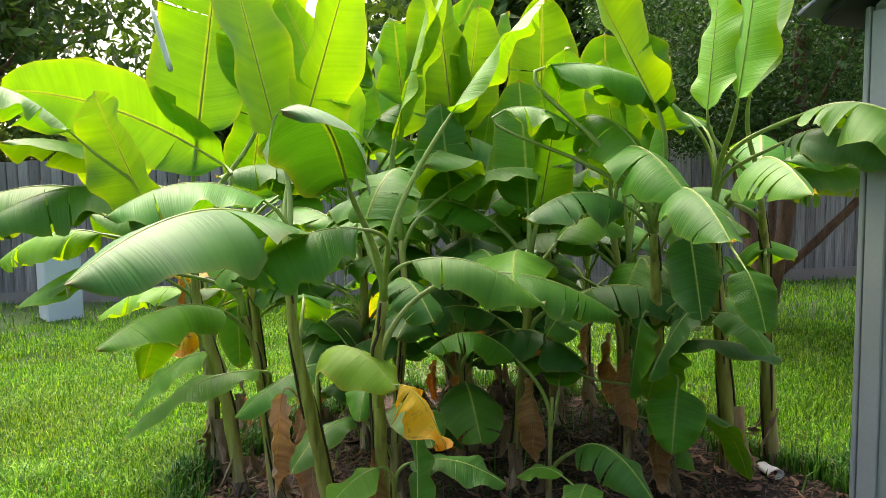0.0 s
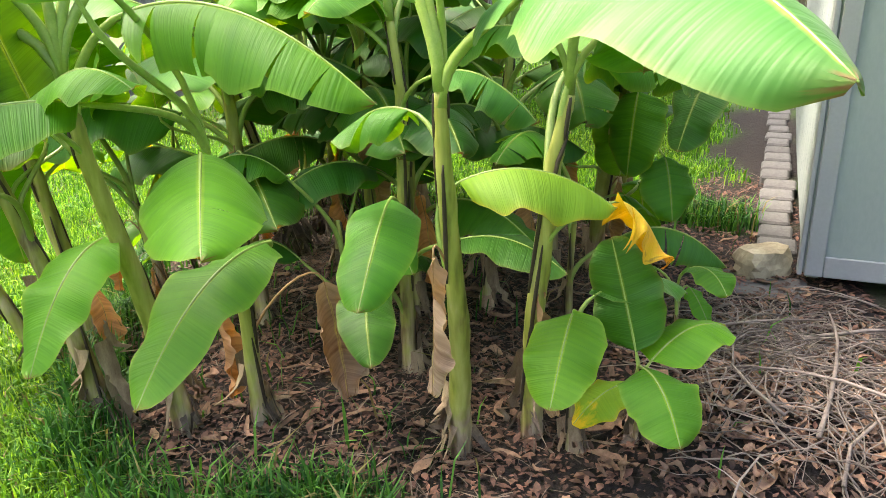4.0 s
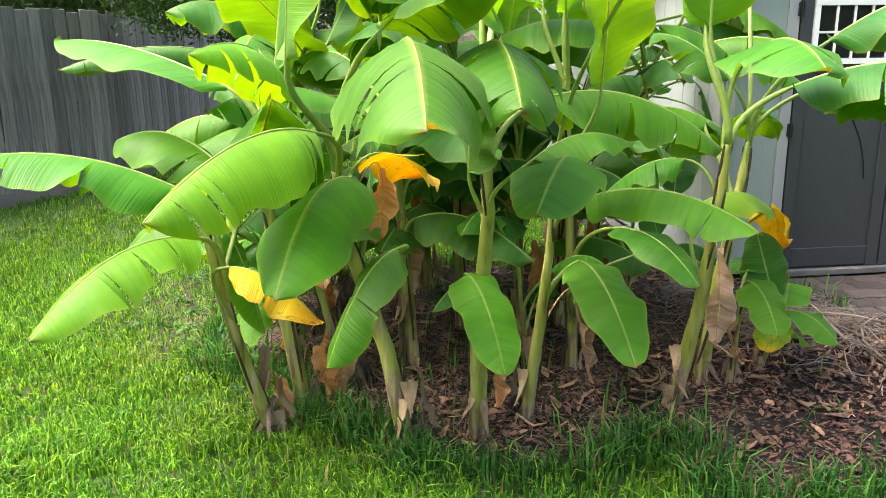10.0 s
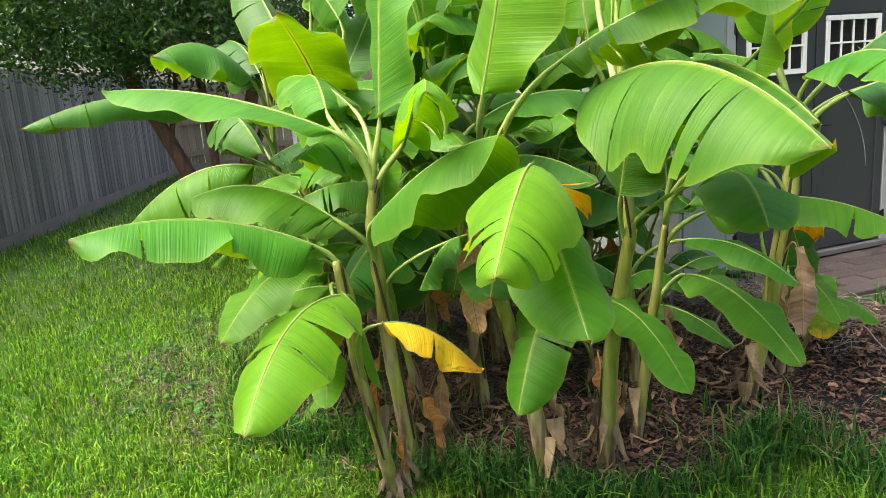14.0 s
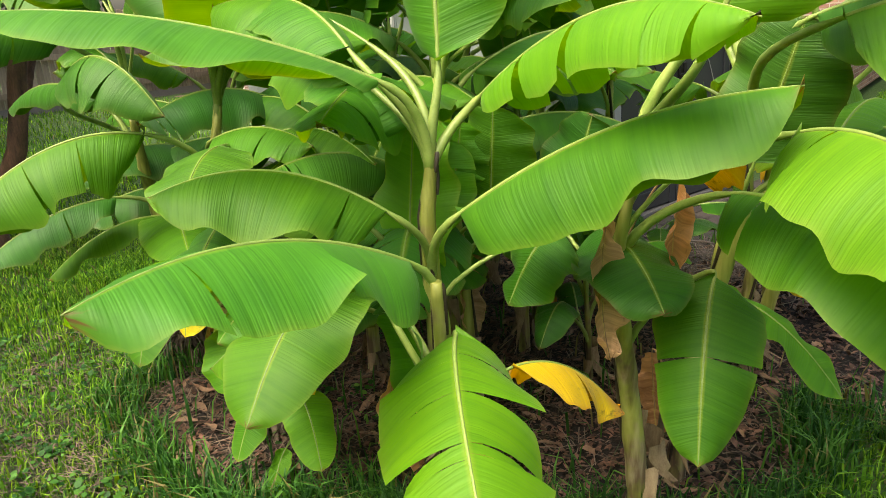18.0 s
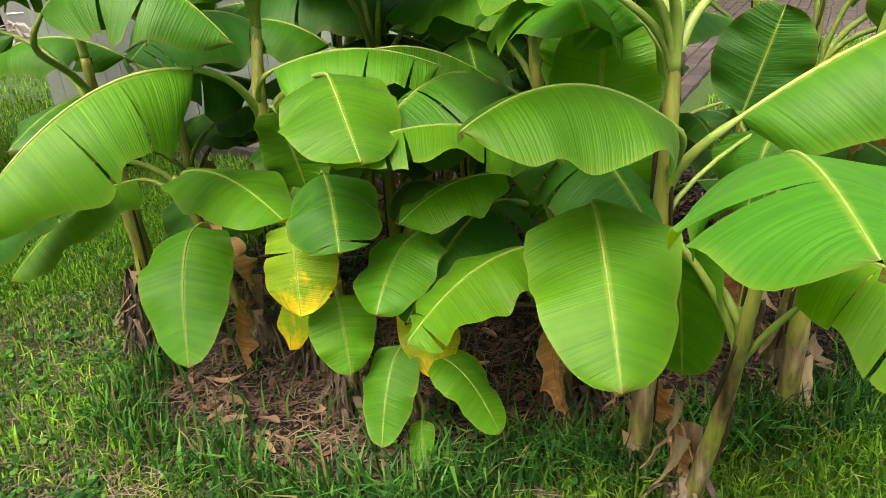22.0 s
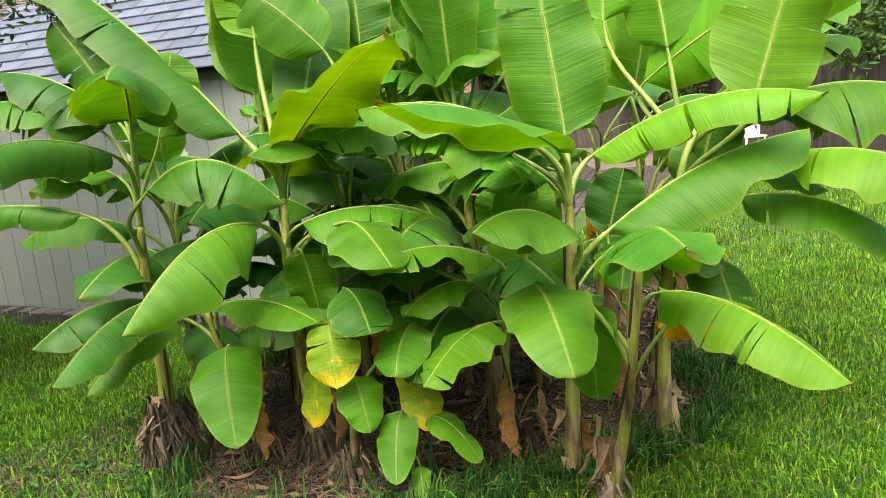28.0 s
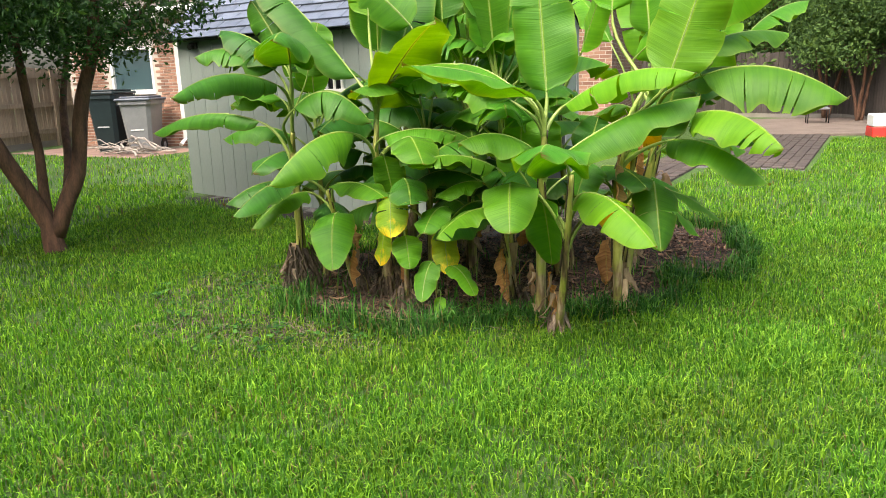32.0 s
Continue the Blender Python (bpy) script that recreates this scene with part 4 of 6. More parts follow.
def dead_blade(base, tip, width, seed):
    """A dry leaf that hangs twisted, its halves rolled in and its margin crinkled."""
    rng = random.Random(seed)
    b, t = Vector(base), Vector(tip)
    az = rng.uniform(0, 6.28)
    out = Vector((math.cos(az), math.sin(az), 0))
    mid = (b + t) / 2 + out * rng.uniform(0.02, 0.07)
    nu, nv = 30, 6
    line = bez(b, mid, t, nu)
    length = (t - b).length
    twist0, twist1 = rng.uniform(0, 3.1), rng.uniform(-1.9, 1.9)
    roll, p1, p2 = (rng.uniform(0.9, 2.4), rng.uniform(0.6, 2.0)), rng.uniform(0, 6), rng.uniform(0, 6)
    off = Vector((seed % 17, seed % 11, seed % 7))
    verts, faces, uvs = [], [], []
    ref = Vector((math.cos(twist0), math.sin(twist0), 0.1))
    for i in range(nu + 1):
        u = i / nu
        tan = (line[min(nu, i + 1)] - line[max(0, i - 1)]).normalized()
        side = tan.cross(ref).normalized()
        nrm = side.cross(tan)
        a = twist1 * u
        sd, nn = side * math.cos(a) + nrm * math.sin(a), nrm * math.cos(a) - side * math.sin(a)
        prof = (0.1 + 0.9 * math.sin(math.pi * min(1.0, 0.05 + 0.93 * u ** 1.1)) ** 0.8) * (1 + 0.08 * math.sin(13 * u + p1))
        for m in range(-nv, nv + 1):
            v = abs(m) / nv
            sg = 1 if m > 0 else -1
            w = width * 0.62 * prof
            k = roll[m > 0] * (0.75 + 0.4 * math.sin(4 * u + p1 + sg))
            # an arc of that turn, as long as the half is wide
            x, y = math.sin(k * v) / k, (1 - math.cos(k * v)) / k
            q = line[i] + sd * sg * w * x - nn * w * y + Vector((0, 0, -0.25 * w * v))
            q += nn * width * 0.09 * v * v * math.sin(19 * u + p2 + sg * 1.7)
            q += Vector((noise.noise(q * 26 + off), noise.noise(q * 26 + off * 2), noise.noise(q * 22 - off))) * 0.014 * (0.25 + v)
            verts.append(q)
            uvs.append((u, 0.5 + 0.5 * sg * v))
    k = 2 * nv + 1
    for i in range(nu):
        for m in range(2 * nv):
            s = i * k + m
            faces.append((s, s + 1, s + k + 1, s + k))
    return verts, faces, uvs, line, length


LEAFNO = [0]
STEMS = {}


def leaf(plant, root, base, tip, arch, width, mat=None, fold=22, tears=None, face=None, crumple=0.0, label=""):
    """One leaf of a plant. root: where its stalk leaves the stem."""
    LEAFNO[0] += 1
    seed = LEAFNO[0] * 13
    rng = random.Random(seed)
    mat = mat or LEAF
    if tears is None:
        tears = rng.choice((0, 1, 2, 3, 4))
    o = plant.matrix_world.translation
    base, tip = Vector(base) - o, Vector(tip) - o
    line = STEMS[plant.name]
    zs = max(0.12, min(Vector(root).z - o.z - 0.1, base.z - max(0.24, 0.75 * (Vector(root).xy - o.xy - base.xy).length)))
    root = min(line, key=lambda q: abs(q.z - zs)).copy()
    dry = mat == LEAF_DEAD
    v, f, uv, line, length = dead_blade(base, tip, width * 0.84, seed) if dry else blade(base, tip, arch, width * 1.14, fold, face, seed, tears, crumple)
    ob = part("dead_leaf" if dry else "leaf", mesh_of("leaf", v, f, mat, True, uv), plant, label)
    d0 = (line[1] - line[0]).normalized()
    gap = (base - root).length
    c1, c2 = root + Vector((0, 0, gap * 0.4)), base - d0 * gap * 0.35
    stalk = [root * (1 - s) ** 3 + c1 * 3 * s * (1 - s) ** 2 + c2 * 3 * s * s * (1 - s) + base * s ** 3 for s in (k / 9 for k in range(10))]
    pts = stalk[:-1] + line
    r0 = max(0.004, min(0.0095, 0.0085 * (length / 0.65) ** 0.7)) * (0.5 if dry else 1)
    rad = [r0 * (1.7 - 0.7 * i / (len(stalk) - 1)) for i in range(len(stalk) - 1)] + [max(0.0014, r0 * 0.62 * (1 - i / (len(line) - 1)) ** 0.7) for i in range(len(line))]
    part("midrib", mesh_of("midrib", *tube_data(pts, rad, 8), RIB_DRY if dry else RIB), ob)
    return ob


def lf(p, base, tip, arch=0.05, width=0.3, mat=None, fold=22, tears=None, face=None):
    return leaf(p, (base[0], base[1], base[2] - 0.12), base, tip, arch, width, mat, fold, tears, face)


def stem(plant, pts, r0, r1, sheaths=6):
    """A false stem of overlapping sheaths, with dark slanting margins and dry strips near the foot."""
    o = plant.matrix_world.translation
    pts = [Vector(p) - o for p in pts]
    rng = random.Random(int(abs(o.x * 977 + o.y * 613)))
    line = []
    for a, b in zip(pts, pts[1:]):
        line += [a.lerp(b, k / 10) for k in range(10)]
    line.append(pts[-1])
    STEMS[plant.name] = line
    sides, verts, faces = 14, [], []
    ph = rng.uniform(0, 6)
    for i, p in enumerate(line):
        t = i / (len(line) - 1)
        tan = (line[min(i + 1, len(line) - 1)] - line[max(i - 1, 0)]).normalized()
        a = tan.cross(Vector((0, 1, 0))).normalized()
        b = tan.cross(a)
        for k in range(sides):
            w = 2 * math.pi * k / sides
            s = (t * sheaths + 0.45 * math.sin(w + ph + 2.4 * int(t * sheaths))) % 1.0
            r = (r0 * (1 - t) + r1 * t) * (1.0 + 0.16 * (1 - s) ** 3 - 0.04) * (1 + 0.22 * max(0, 0.1 - t) * 4)
            verts.append(p + (a * math.cos(w) + b * math.sin(w) * 0.92) * r)
    for i in range(len(line) - 1):
        for k in range(sides):
            k2 = (k + 1) % sides
            faces.append((i * sides + k, i * sides + k2, (i + 1) * sides + k2, (i + 1) * sides + k))
    faces.append(tuple((len(line) - 1) * sides + k for k in range(sides)))
    ob = part("stem", mesh_of("stem", verts, faces, STEM), plant)
    # margins of the sheaths, winding up the stem
    for q in range(sheaths):
        t0 = (q + rng.uniform(0.2, 0.7)) / sheaths
        mp, w0, turn = [], rng.uniform(0, 6.28), rng.uniform(-1.3, 1.3)
        for k in range(9):
            t = min(0.99, t0 + 0.24 * k / 8)
            i = int(t * (len(line) - 1))
            w = w0 + turn * k / 8
            r = (r0 * (1 - t) + r1 * t) * 1.07
            mp.append(line[i].lerp(line[min(i + 1, len(line) - 1)], t * (len(line) - 1) - i) + Vector((math.cos(w) * r, math.sin(w) * r, 0)))
        part("sheath_margin", mesh_of("sheath_margin", *tube_data(mp, [0.003, 0.005, 0.006, 0.0065, 0.006, 0.006, 0.005, 0.004, 0.002], 5), LINE), ob)
    for q in range(5):
        hang_strip(plant, line[0] + Vector((0, 0, rng.uniform(0.1, 0.42) * min(1.0, (pts[-1].z - pts[0].z)))), r0, rng)
    return ob


def hang_strip(plant, p, r, rng):
    """A dry sheath that peels off the stem and curls out at its end."""
    w = rng.uniform(0, 6.28)
    out = Vector((math.cos(w), math.sin(w), 0))
    sd = Vector((-out.y, out.x, 0))
    ln, wd = rng.uniform(0.12, 0.36), rng.uniform(0.012, 0.034) + 0.25 * r
    v, f = [], []
    for i in range(9):
        t = i / 8
        c = p + out * (r * 1.12 + 0.09 * t ** 2 * rng.uniform(0.4, 1.6)) - Vector((0, 0, ln * t * (1 - 0.25 * t)))
        tw = sd * math.cos(t * 1.4) + out * math.sin(t * 1.4)
        hw = wd * (1 - 0.7 * t)
        v += [c - tw * hw, c + out * 0.012, c + tw * hw]
    for i in range(8):
        f += [(3 * i, 3 * i + 1, 3 * i + 4, 3 * i + 3), (3 * i + 1, 3 * i + 2, 3 * i + 5, 3 * i + 4)]
    part("dry_sheath", mesh_of("dry_sheath", v, f, SHEATH), plant)


def shag(plant, n, top, spread, seed, bulk=0.0):
    """Grey-brown fibres and rags of old sheaths round the foot of a stem; bulk: how far they stand off it higher up."""
    rng = random.Random(seed)
    chunks = []
    for i in range(n):
        w = rng.uniform(0, 6.28)
        out, sd = Vector((math.cos(w), math.sin(w), 0)), Vector((-math.sin(w), math.cos(w), 0))
        z0, ln, wd = rng.uniform(0.04, top), rng.uniform(0.07, 0.24), rng.choice((0.002, 0.004, 0.007, 0.012, 0.017)) * rng.uniform(0.7, 1.2)
        r, flare, tw = rng.uniform(0.03, 0.05) + bulk * rng.uniform(0.2, 1.0) * (1.1 - 0.6 * z0 / top), rng.uniform(0.0, spread), rng.uniform(-2, 2)
        v = []
        for k in range(5):
            t = k / 4
            c = out * (r + flare * t ** 1.5) + sd * 0.06 * tw * t * (0.4 + 0.6 * t) + Vector((0, 0, max(0.012, z0 - ln * t + 0.03 * math.sin(3 * t + tw))))
            d = sd * math.cos(tw * t) + out * math.sin(tw * t)
            v += [c - d * wd * (1 - 0.6 * t), c + d * wd * (1 - 0.6 * t)]
        chunks.append((v, [(2 * k, 2 * k + 1, 2 * k + 3, 2 * k + 2) for k in range(4)]))
    tagged(part("old_fibre", mesh_of("old_fibre", *join_data(chunks), FIBRE, False), plant), kind="stuff")


def plant(pts, r0, r1, label, sheaths=6):
    x, y, z = pts[0]
    p = thing("banana_plant", Matrix.Translation((x, y, height_at(x, y) - 0.02)), label, "banana plant", "banana plants in the grove")
    pts = list(pts)
    if pts[-1][2] > 1.1:
        pts[-1] = tuple(a * 0.55 + b * 0.45 for a, b in zip(pts[-2], pts[-1]))
    stem(p, [(x, y, height_at(x, y) - 0.03)] + pts[1:], r0 * 0.6, r1 * 0.46, sheaths)
    shag(p, int(260 * r0) + 4, 0.08 + r0 * 0.9, 0.03 + r0 * 0.5, int(1000 * abs(x + 3 * y)))
    return p


# D_ and L_ also carry shade and light in the blade's colour
G_, D_, L_, T_, Y_, X_ = LEAF, LEAF_DEEP_AND_SHADED, LEAF_YOUNG_AND_LIT, LEAF_TURN, LEAF_YELLOW, LEAF_DEAD

# plant by the mulch edge, thin leaning stem
A = plant([(0.28, 2.43, 0), (0.31, 2.33, 0.5), (0.3, 2.24, 1.0), (0.3, 2.2, 1.42)], 0.062, 0.03, "tall banana plant with a slim stem at the mulch edge")
leaf(A, (0.3, 2.22, 1.1), (0.29, 2.15, 1.5), (0.155, 1.64, 1.46), 0.09, 0.38, fold=24, tears=1)
leaf(A, (0.31, 2.33, 0.62), (0.315, 2.37, 0.925), (0.725, 2.4, 0.85), 0.07, 0.27, LEAF_OLIVE, 34, 0)
leaf(A, (0.3, 2.24, 1.0), (0.2, 2.34, 1.12), (-0.06, 2.5, 0.98), 0.05, 0.22, fold=30)
leaf(A, (0.3, 2.2, 1.38), (0.22, 2.27, 1.62), (0.12, 2.12, 2.42), 0.0, 0.34, L_, 8, 1, face=205)
leaf(A, (0.3, 2.2, 1.3), (0.5, 2.13, 1.4), (0.91, 1.34, 1.34), 0.12, 0.42, D_, 24, 1)
leaf(A, (0.31, 2.3, 0.75), (0.27, 2.2, 0.78), (0.26, 2.16, 0.4), 0.02, 0.13, X_, 40, 0, crumple=0.05)

B = plant([(0.5, 2.53, 0), (0.51, 2.47, 0.5), (0.56, 2.43, 0.97), (0.64, 2.46, 1.35)], 0.06, 0.034, "tall banana plant with a yellowing leaf")
leaf(B, (0.49, 2.36, 0.75), (0.72, 2.41, 0.865), (0.875, 2.49, 0.66), 0.05, 0.18, Y_, 28, 1, crumple=0.015)
leaf(B, (0.58, 2.36, 1.25), (0.82, 2.2, 1.42), (0.73, 1.82, 1.28), 0.05, 0.3, fold=28, tears=1)
leaf(B, (0.55, 2.36, 1.15), (0.68, 2.5, 1.28), (1.02, 2.82, 1.13), 0.07, 0.26, fold=35)
leaf(B, (0.52, 2.4, 0.95), (0.64, 2.78, 1.2), (1.04, 3.22, 1.04), 0.07, 0.28, fold=40)
leaf(B, (0.6, 2.36, 1.34), (0.73, 2.66, 1.8), (0.9, 2.95, 2.2), 0.03, 0.3, L_, 10, 1, face=230)
leaf(B, (0.6, 2.36, 1.3), (0.48, 2.45, 1.42), (0.3, 2.75, 1.62), 0.05, 0.28, L_, 20)
# darker blade: the shade of its underside is put into the colour
leaf(B, (0.6, 2.36, 1.3), (0.74, 2.21, 1.57), (1.18, 1.76, 1.73), 0.09, 0.34, D_, 35)
leaf(B, (0.5, 2.35, 0.6), (0.52, 2.44, 0.58), (0.58, 2.4, 0.2), 0.0, 0.1, X_, 40, 0, crumple=0.05)

C = plant([(-0.42, 2.5, 0), (-0.39, 2.45, 0.4), (-0.37, 2.4, 0.78), (-0.4, 2.3, 1.2)], 0.05, 0.028, "banana plant with two broad hanging leaves")
leaf(C, (-0.38, 2.4, 0.6), (-0.25, 2.36, 0.74), (-0.36, 1.8, 0.53), 0.08, 0.22, L_, 14, 0)
leaf(C, (-0.38, 2.38, 0.85), (-0.33, 2.22, 1.02), (-0.04, 1.64, 0.98), 0.08, 0.28, fold=22, tears=1)
leaf(C, (-0.4, 2.32, 1.1), (-0.5, 2.02, 1.2), (-0.81, 1.65, 1.1), 0.06, 0.27, G_, 25, 0)
leaf(C, (-0.4, 2.3, 1.2), (-0.42, 1.98, 1.42), (-0.5, 1.8, 1.95), 0.0, 0.34, L_, 8, 1, face=110)

E = plant([(-0.66, 2.44, 0), (-0.68, 2.38, 0.5), (-0.69, 2.26, 1.0), (-0.72, 2.25, 1.5)], 0.066, 0.036, "stout banana plant with broad arching leaves", 7)
leaf(E, (-0.69, 2.34, 0.66), (-0.745, 2.33, 0.75), (-0.76, 1.95, 0.5), 0.07, 0.19, L_, 14, 0)
leaf(E, (-0.71, 2.25, 1.4), (-0.8, 2.1, 1.52), (-0.96, 1.43, 1.4), 0.1, 0.42, fold=36, tears=3)
leaf(E, (-0.72, 2.25, 1.45), (-1.1, 2.0, 1.52), (-1.25, 1.25, 1.38), 0.11, 0.5, fold=40, tears=3)
leaf(E, (-0.7, 2.26, 1.2), (-0.49, 2.25, 1.38), (0.18, 2.1, 1.18), 0.1, 0.3, fold=50, tears=5)
leaf(E, (-0.7, 2.26, 1.1), (-0.62, 2.05, 1.2), (-0.31, 1.95, 1.24), 0.06, 0.22, G_, 30, 0)
leaf(E, (-0.72, 2.25, 1.5), (-0.69, 2.3, 1.79), (-0.6, 2.4, 2.62), 0.0, 0.46, L_, 8, 1, face=140)
lf(E, (-0.6, 2.39, 1.65), (-1.3, 1.6, 2.02), 0.09, 0.38, L_, 10, 1, 150)
lf(E, (-0.52, 2.55, 1.95), (-0.47, 2.53, 2.75), 0.0, 0.42, L_, 8, 1, 165)

F = plant([(-0.95, 2.44, 0), (-1.03, 2.45, 0.45), (-1.18, 2.45, 0.95), (-1.22, 2.35, 1.4)], 0.066, 0.036, "leaning banana plant with a yellow leaf and dry rags")
leaf(F, (-1.12, 2.45, 0.75), (-1.03, 2.24, 0.9), (-1.31, 2.18, 0.52), 0.08, 0.25, fold=20, tears=1)
leaf(F, (-1.19, 2.42, 1.05), (-1.2, 2.17, 1.16), (-1.52, 1.64, 0.95), 0.09, 0.3, G_, 28, 1)
leaf(F, (-1.2, 2.38, 1.2), (-1.33, 2.02, 1.32), (-1.8, 1.62, 1.17), 0.08, 0.34, L_, 40, 5)
leaf(F, (-1.2, 2.42, 1.05), (-1.08, 2.3, 1.22), (-0.86, 2.44, 1.1), 0.03, 0.3, Y_, 14, 1)
leaf(F, (-1.22, 2.35, 1.4), (-1.38, 2.17, 1.52), (-1.36, 1.95, 2.22), 0.0, 0.4, L_, 6, 1, face=175)
lf(F, (-1.06, 2.54, 1.0), (-1.32, 2.27, 0.9), 0.04, 0.26, D_, 20, 0)
leaf(F, (-1.22, 2.35, 1.4), (-1.1, 2.15, 1.6), (-0.75, 1.5, 1.75), 0.08, 0.3, fold=30)
leaf(F, (-1.18, 2.45, 0.95), (-1.24, 2.44, 1.1), (-1.26, 2.42, 0.72), 0.02, 0.12, X_, 40, 0, crumple=0.06)

G = plant([(-1.44, 2.77, 0), (-1.53, 2.72, 0.35), (-1.6, 2.69, 0.65), (-1.65, 2.66, 1.02)], 0.05, 0.03, "slim leaning banana plant at the lawn edge")
leaf(G, (-1.62, 2.67, 0.72), (-1.71, 2.68, 1.08), (-2.42, 2.7, 1.22), 0.07, 0.36, fold=24, tears=2)
leaf(G, (-1.61, 2.68, 0.68), (-1.67, 2.6, 0.92), (-2.17, 2.19, 0.74), 0.09, 0.3, L_, 30, 4)
leaf(G, (-1.58, 2.7, 0.55), (-1.58, 2.52, 0.82), (-1.28, 2.39, 0.605), 0.06, 0.22, Y_, 30, 1)
leaf(G, (-1.62, 2.68, 0.75), (-1.57, 3.02, 0.96), (-1.98, 2.94, 0.75), 0.07, 0.28, fold=14, tears=0)
leaf(G, (-1.62, 2.67, 0.7), (-1.56, 2.85, 0.88), (-1.45, 2.8, 0.45), 0.08, 0.24, G_, 20, 0)
leaf(G, (-1.5, 2.74, 0.3), (-1.42, 2.8, 0.28), (-1.4, 2.8, 0.05), 0.0, 0.1, X_, 40, 0, crumple=0.04)

H = plant([(-1.28, 2.9, 0), (-1.36, 2.88, 0.6), (-1.4, 2.86, 1.08), (-1.34, 2.85, 1.45)], 0.062, 0.034, "banana plant with one upright broad leaf")
leaf(H, (-1.35, 2.85, 1.4), (-1.33, 2.85, 1.46), (-1.22, 2.92, 2.16), 0.0, 0.38, fold=8, tears=1, face=180)
leaf(H, (-1.37, 2.85, 1.25), (-1.29, 2.75, 1.38), (-1.66, 2.03, 1.54), 0.1, 0.26, L_, 52, 6)
leaf(H, (-1.38, 2.86, 0.95), (-1.46, 2.72, 1.12), (-1.45, 2.0, 1.42), 0.06, 0.36, fold=50, tears=0)
leaf(H, (-1.37, 2.85, 1.3), (-1.45, 3.03, 1.5), (-1.3, 3.58, 1.62), 0.07, 0.26, fold=35)
leaf(H, (-1.37, 2.85, 1.3), (-1.5, 2.9, 1.43), (-2.12, 3.45, 1.625), 0.055, 0.31, fold=20, tears=0)
lf(H, (-1.55, 2.86, 1.13), (-1.94, 3.22, 1.22), 0.08, 0.34, G_, 30, 1)
lf(H, (-1.34, 2.92, 1.3), (-1.35, 3.27, 1.48), 0.05, 0.28, G_, 35, 5)
lf(H, (-1.33, 3.07, 1.51), (-1.36, 3.63, 1.63), 0.06, 0.3, G_, 30, 2)
lf(H, (-1.19, 2.6, 1.03), (-1.33, 2.67, 0.85), 0.04, 0.24, G_, 20, 0)
leaf(H, (-1.36, 2.85, 1.35), (-1.38, 3.05, 1.42), (-1.3, 3.5, 1.5), 0.06, 0.3, fold=30, tears=5)
# lit copy of the blade: brightness is put into its colour
leaf(H, (-1.38, 2.87, 0.9), (-1.2, 3.05, 0.95), (-1.1, 3.02, 1.24), 0.02, 0.26, L_, 20, 1, face=180)
leaf(H, (-1.33, 2.89, 0.35), (-1.24, 2.86, 0.35), (-1.22, 2.84, 0.05), 0.0, 0.12, X_, 40, 0, crumple=0.05)

K = plant([(-1.03, 3.12, 0), (-1.12, 3.13, 0.35), (-1.2, 3.15, 0.7)], 0.042, 0.028, "low banana plant with dry hanging leaves", 4)
leaf(K, (-1.16, 3.14, 0.55), (-1.43, 3.18, 0.79), (-1.7, 3.44, 0.645), 0.05, 0.25, L_, 16, 1)
leaf(K, (-1.19, 3.15, 0.66), (-1.25, 3.27, 0.92), (-1.44, 3.52, 0.84), 0.04, 0.22, G_, 25, 0)
# next two blades brightened by colour, as they hang below other leaves
leaf(K, (-1.2, 3.15, 0.7), (-1.33, 3.16, 1.02), (-1.6, 3.63, 1.06), 0.07, 0.24, L_, 25)
leaf(K, (-1.2, 3.15, 0.7), (-1.29, 3.03, 0.84), (-1.22, 3.02, 1.34), 0.0, 0.29, L_, 10, 0, face=170)
leaf(K, (-1.1, 3.12, 0.4), (-1.12, 3.14, 0.38), (-1.2, 3.1, 0.1), 0.0, 0.09, X_, 35, 0, crumple=0.05)
leaf(K, (-1.1, 3.1, 0.45), (-1.05, 3.0, 0.36), (-1.12, 2.96, 0.06), 0.0, 0.08, X_, 35, 0, crumple=0.05)

M = plant([(-1.18, 3.6, 0), (-1.24, 3.6, 0.2), (-1.28, 3.58, 0.34)], 0.022, 0.012, "small banana sucker with oval leaves", 2)
leaf(M, (-1.27, 3.58, 0.3), (-1.36, 3.58, 0.42), (-1.54, 3.6, 0.2), 0.05, 0.15, L_, 14, 0)
leaf(M, (-1.27, 3.58, 0.3), (-1.36, 3.47, 0.4), (-1.48, 3.27, 0.24), 0.05, 0.15, L_, 14, 0)
leaf(M, (-1.26, 3.58, 0.26), (-1.4, 3.52, 0.2), (-1.5, 3.5, 0.07), 0.02, 0.07, L_, 14, 0)
leaf(M, (-1.28, 3.58, 0.34), (-1.28, 3.52, 0.62), (-1.4, 3.46, 0.35), 0.02, 0.16, T_, 14, 0)

P = plant([(-0.9, 4.05, 0), (-1.0, 4.05, 0.5), (-1.14, 4.02, 1.1), (-1.02, 4.02, 1.55)], 0.066, 0.034, "banana plant with long lifted leaves")
leaf(P, (-1.05, 4.02, 1.45), (-0.98, 4.0, 1.5), (-1.41, 3.49, 1.89), 0.04, 0.4, G_, 14, 0)
leaf(P, (-1.05, 4.02, 1.45), (-1.01, 4.19, 1.58), (-1.0, 5.07, 2.43), 0.08, 0.34, D_, 42, 3)
lf(P, (-0.96, 3.8, 1.9), (-0.96, 4.23, 2.25), 0.04, 0.32, G_, 20, 1, 185)
lf(P, (-0.97, 4.09, 1.97), (-0.92, 4.1, 2.66), 0.0, 0.36, L_, 8, 1, 190)
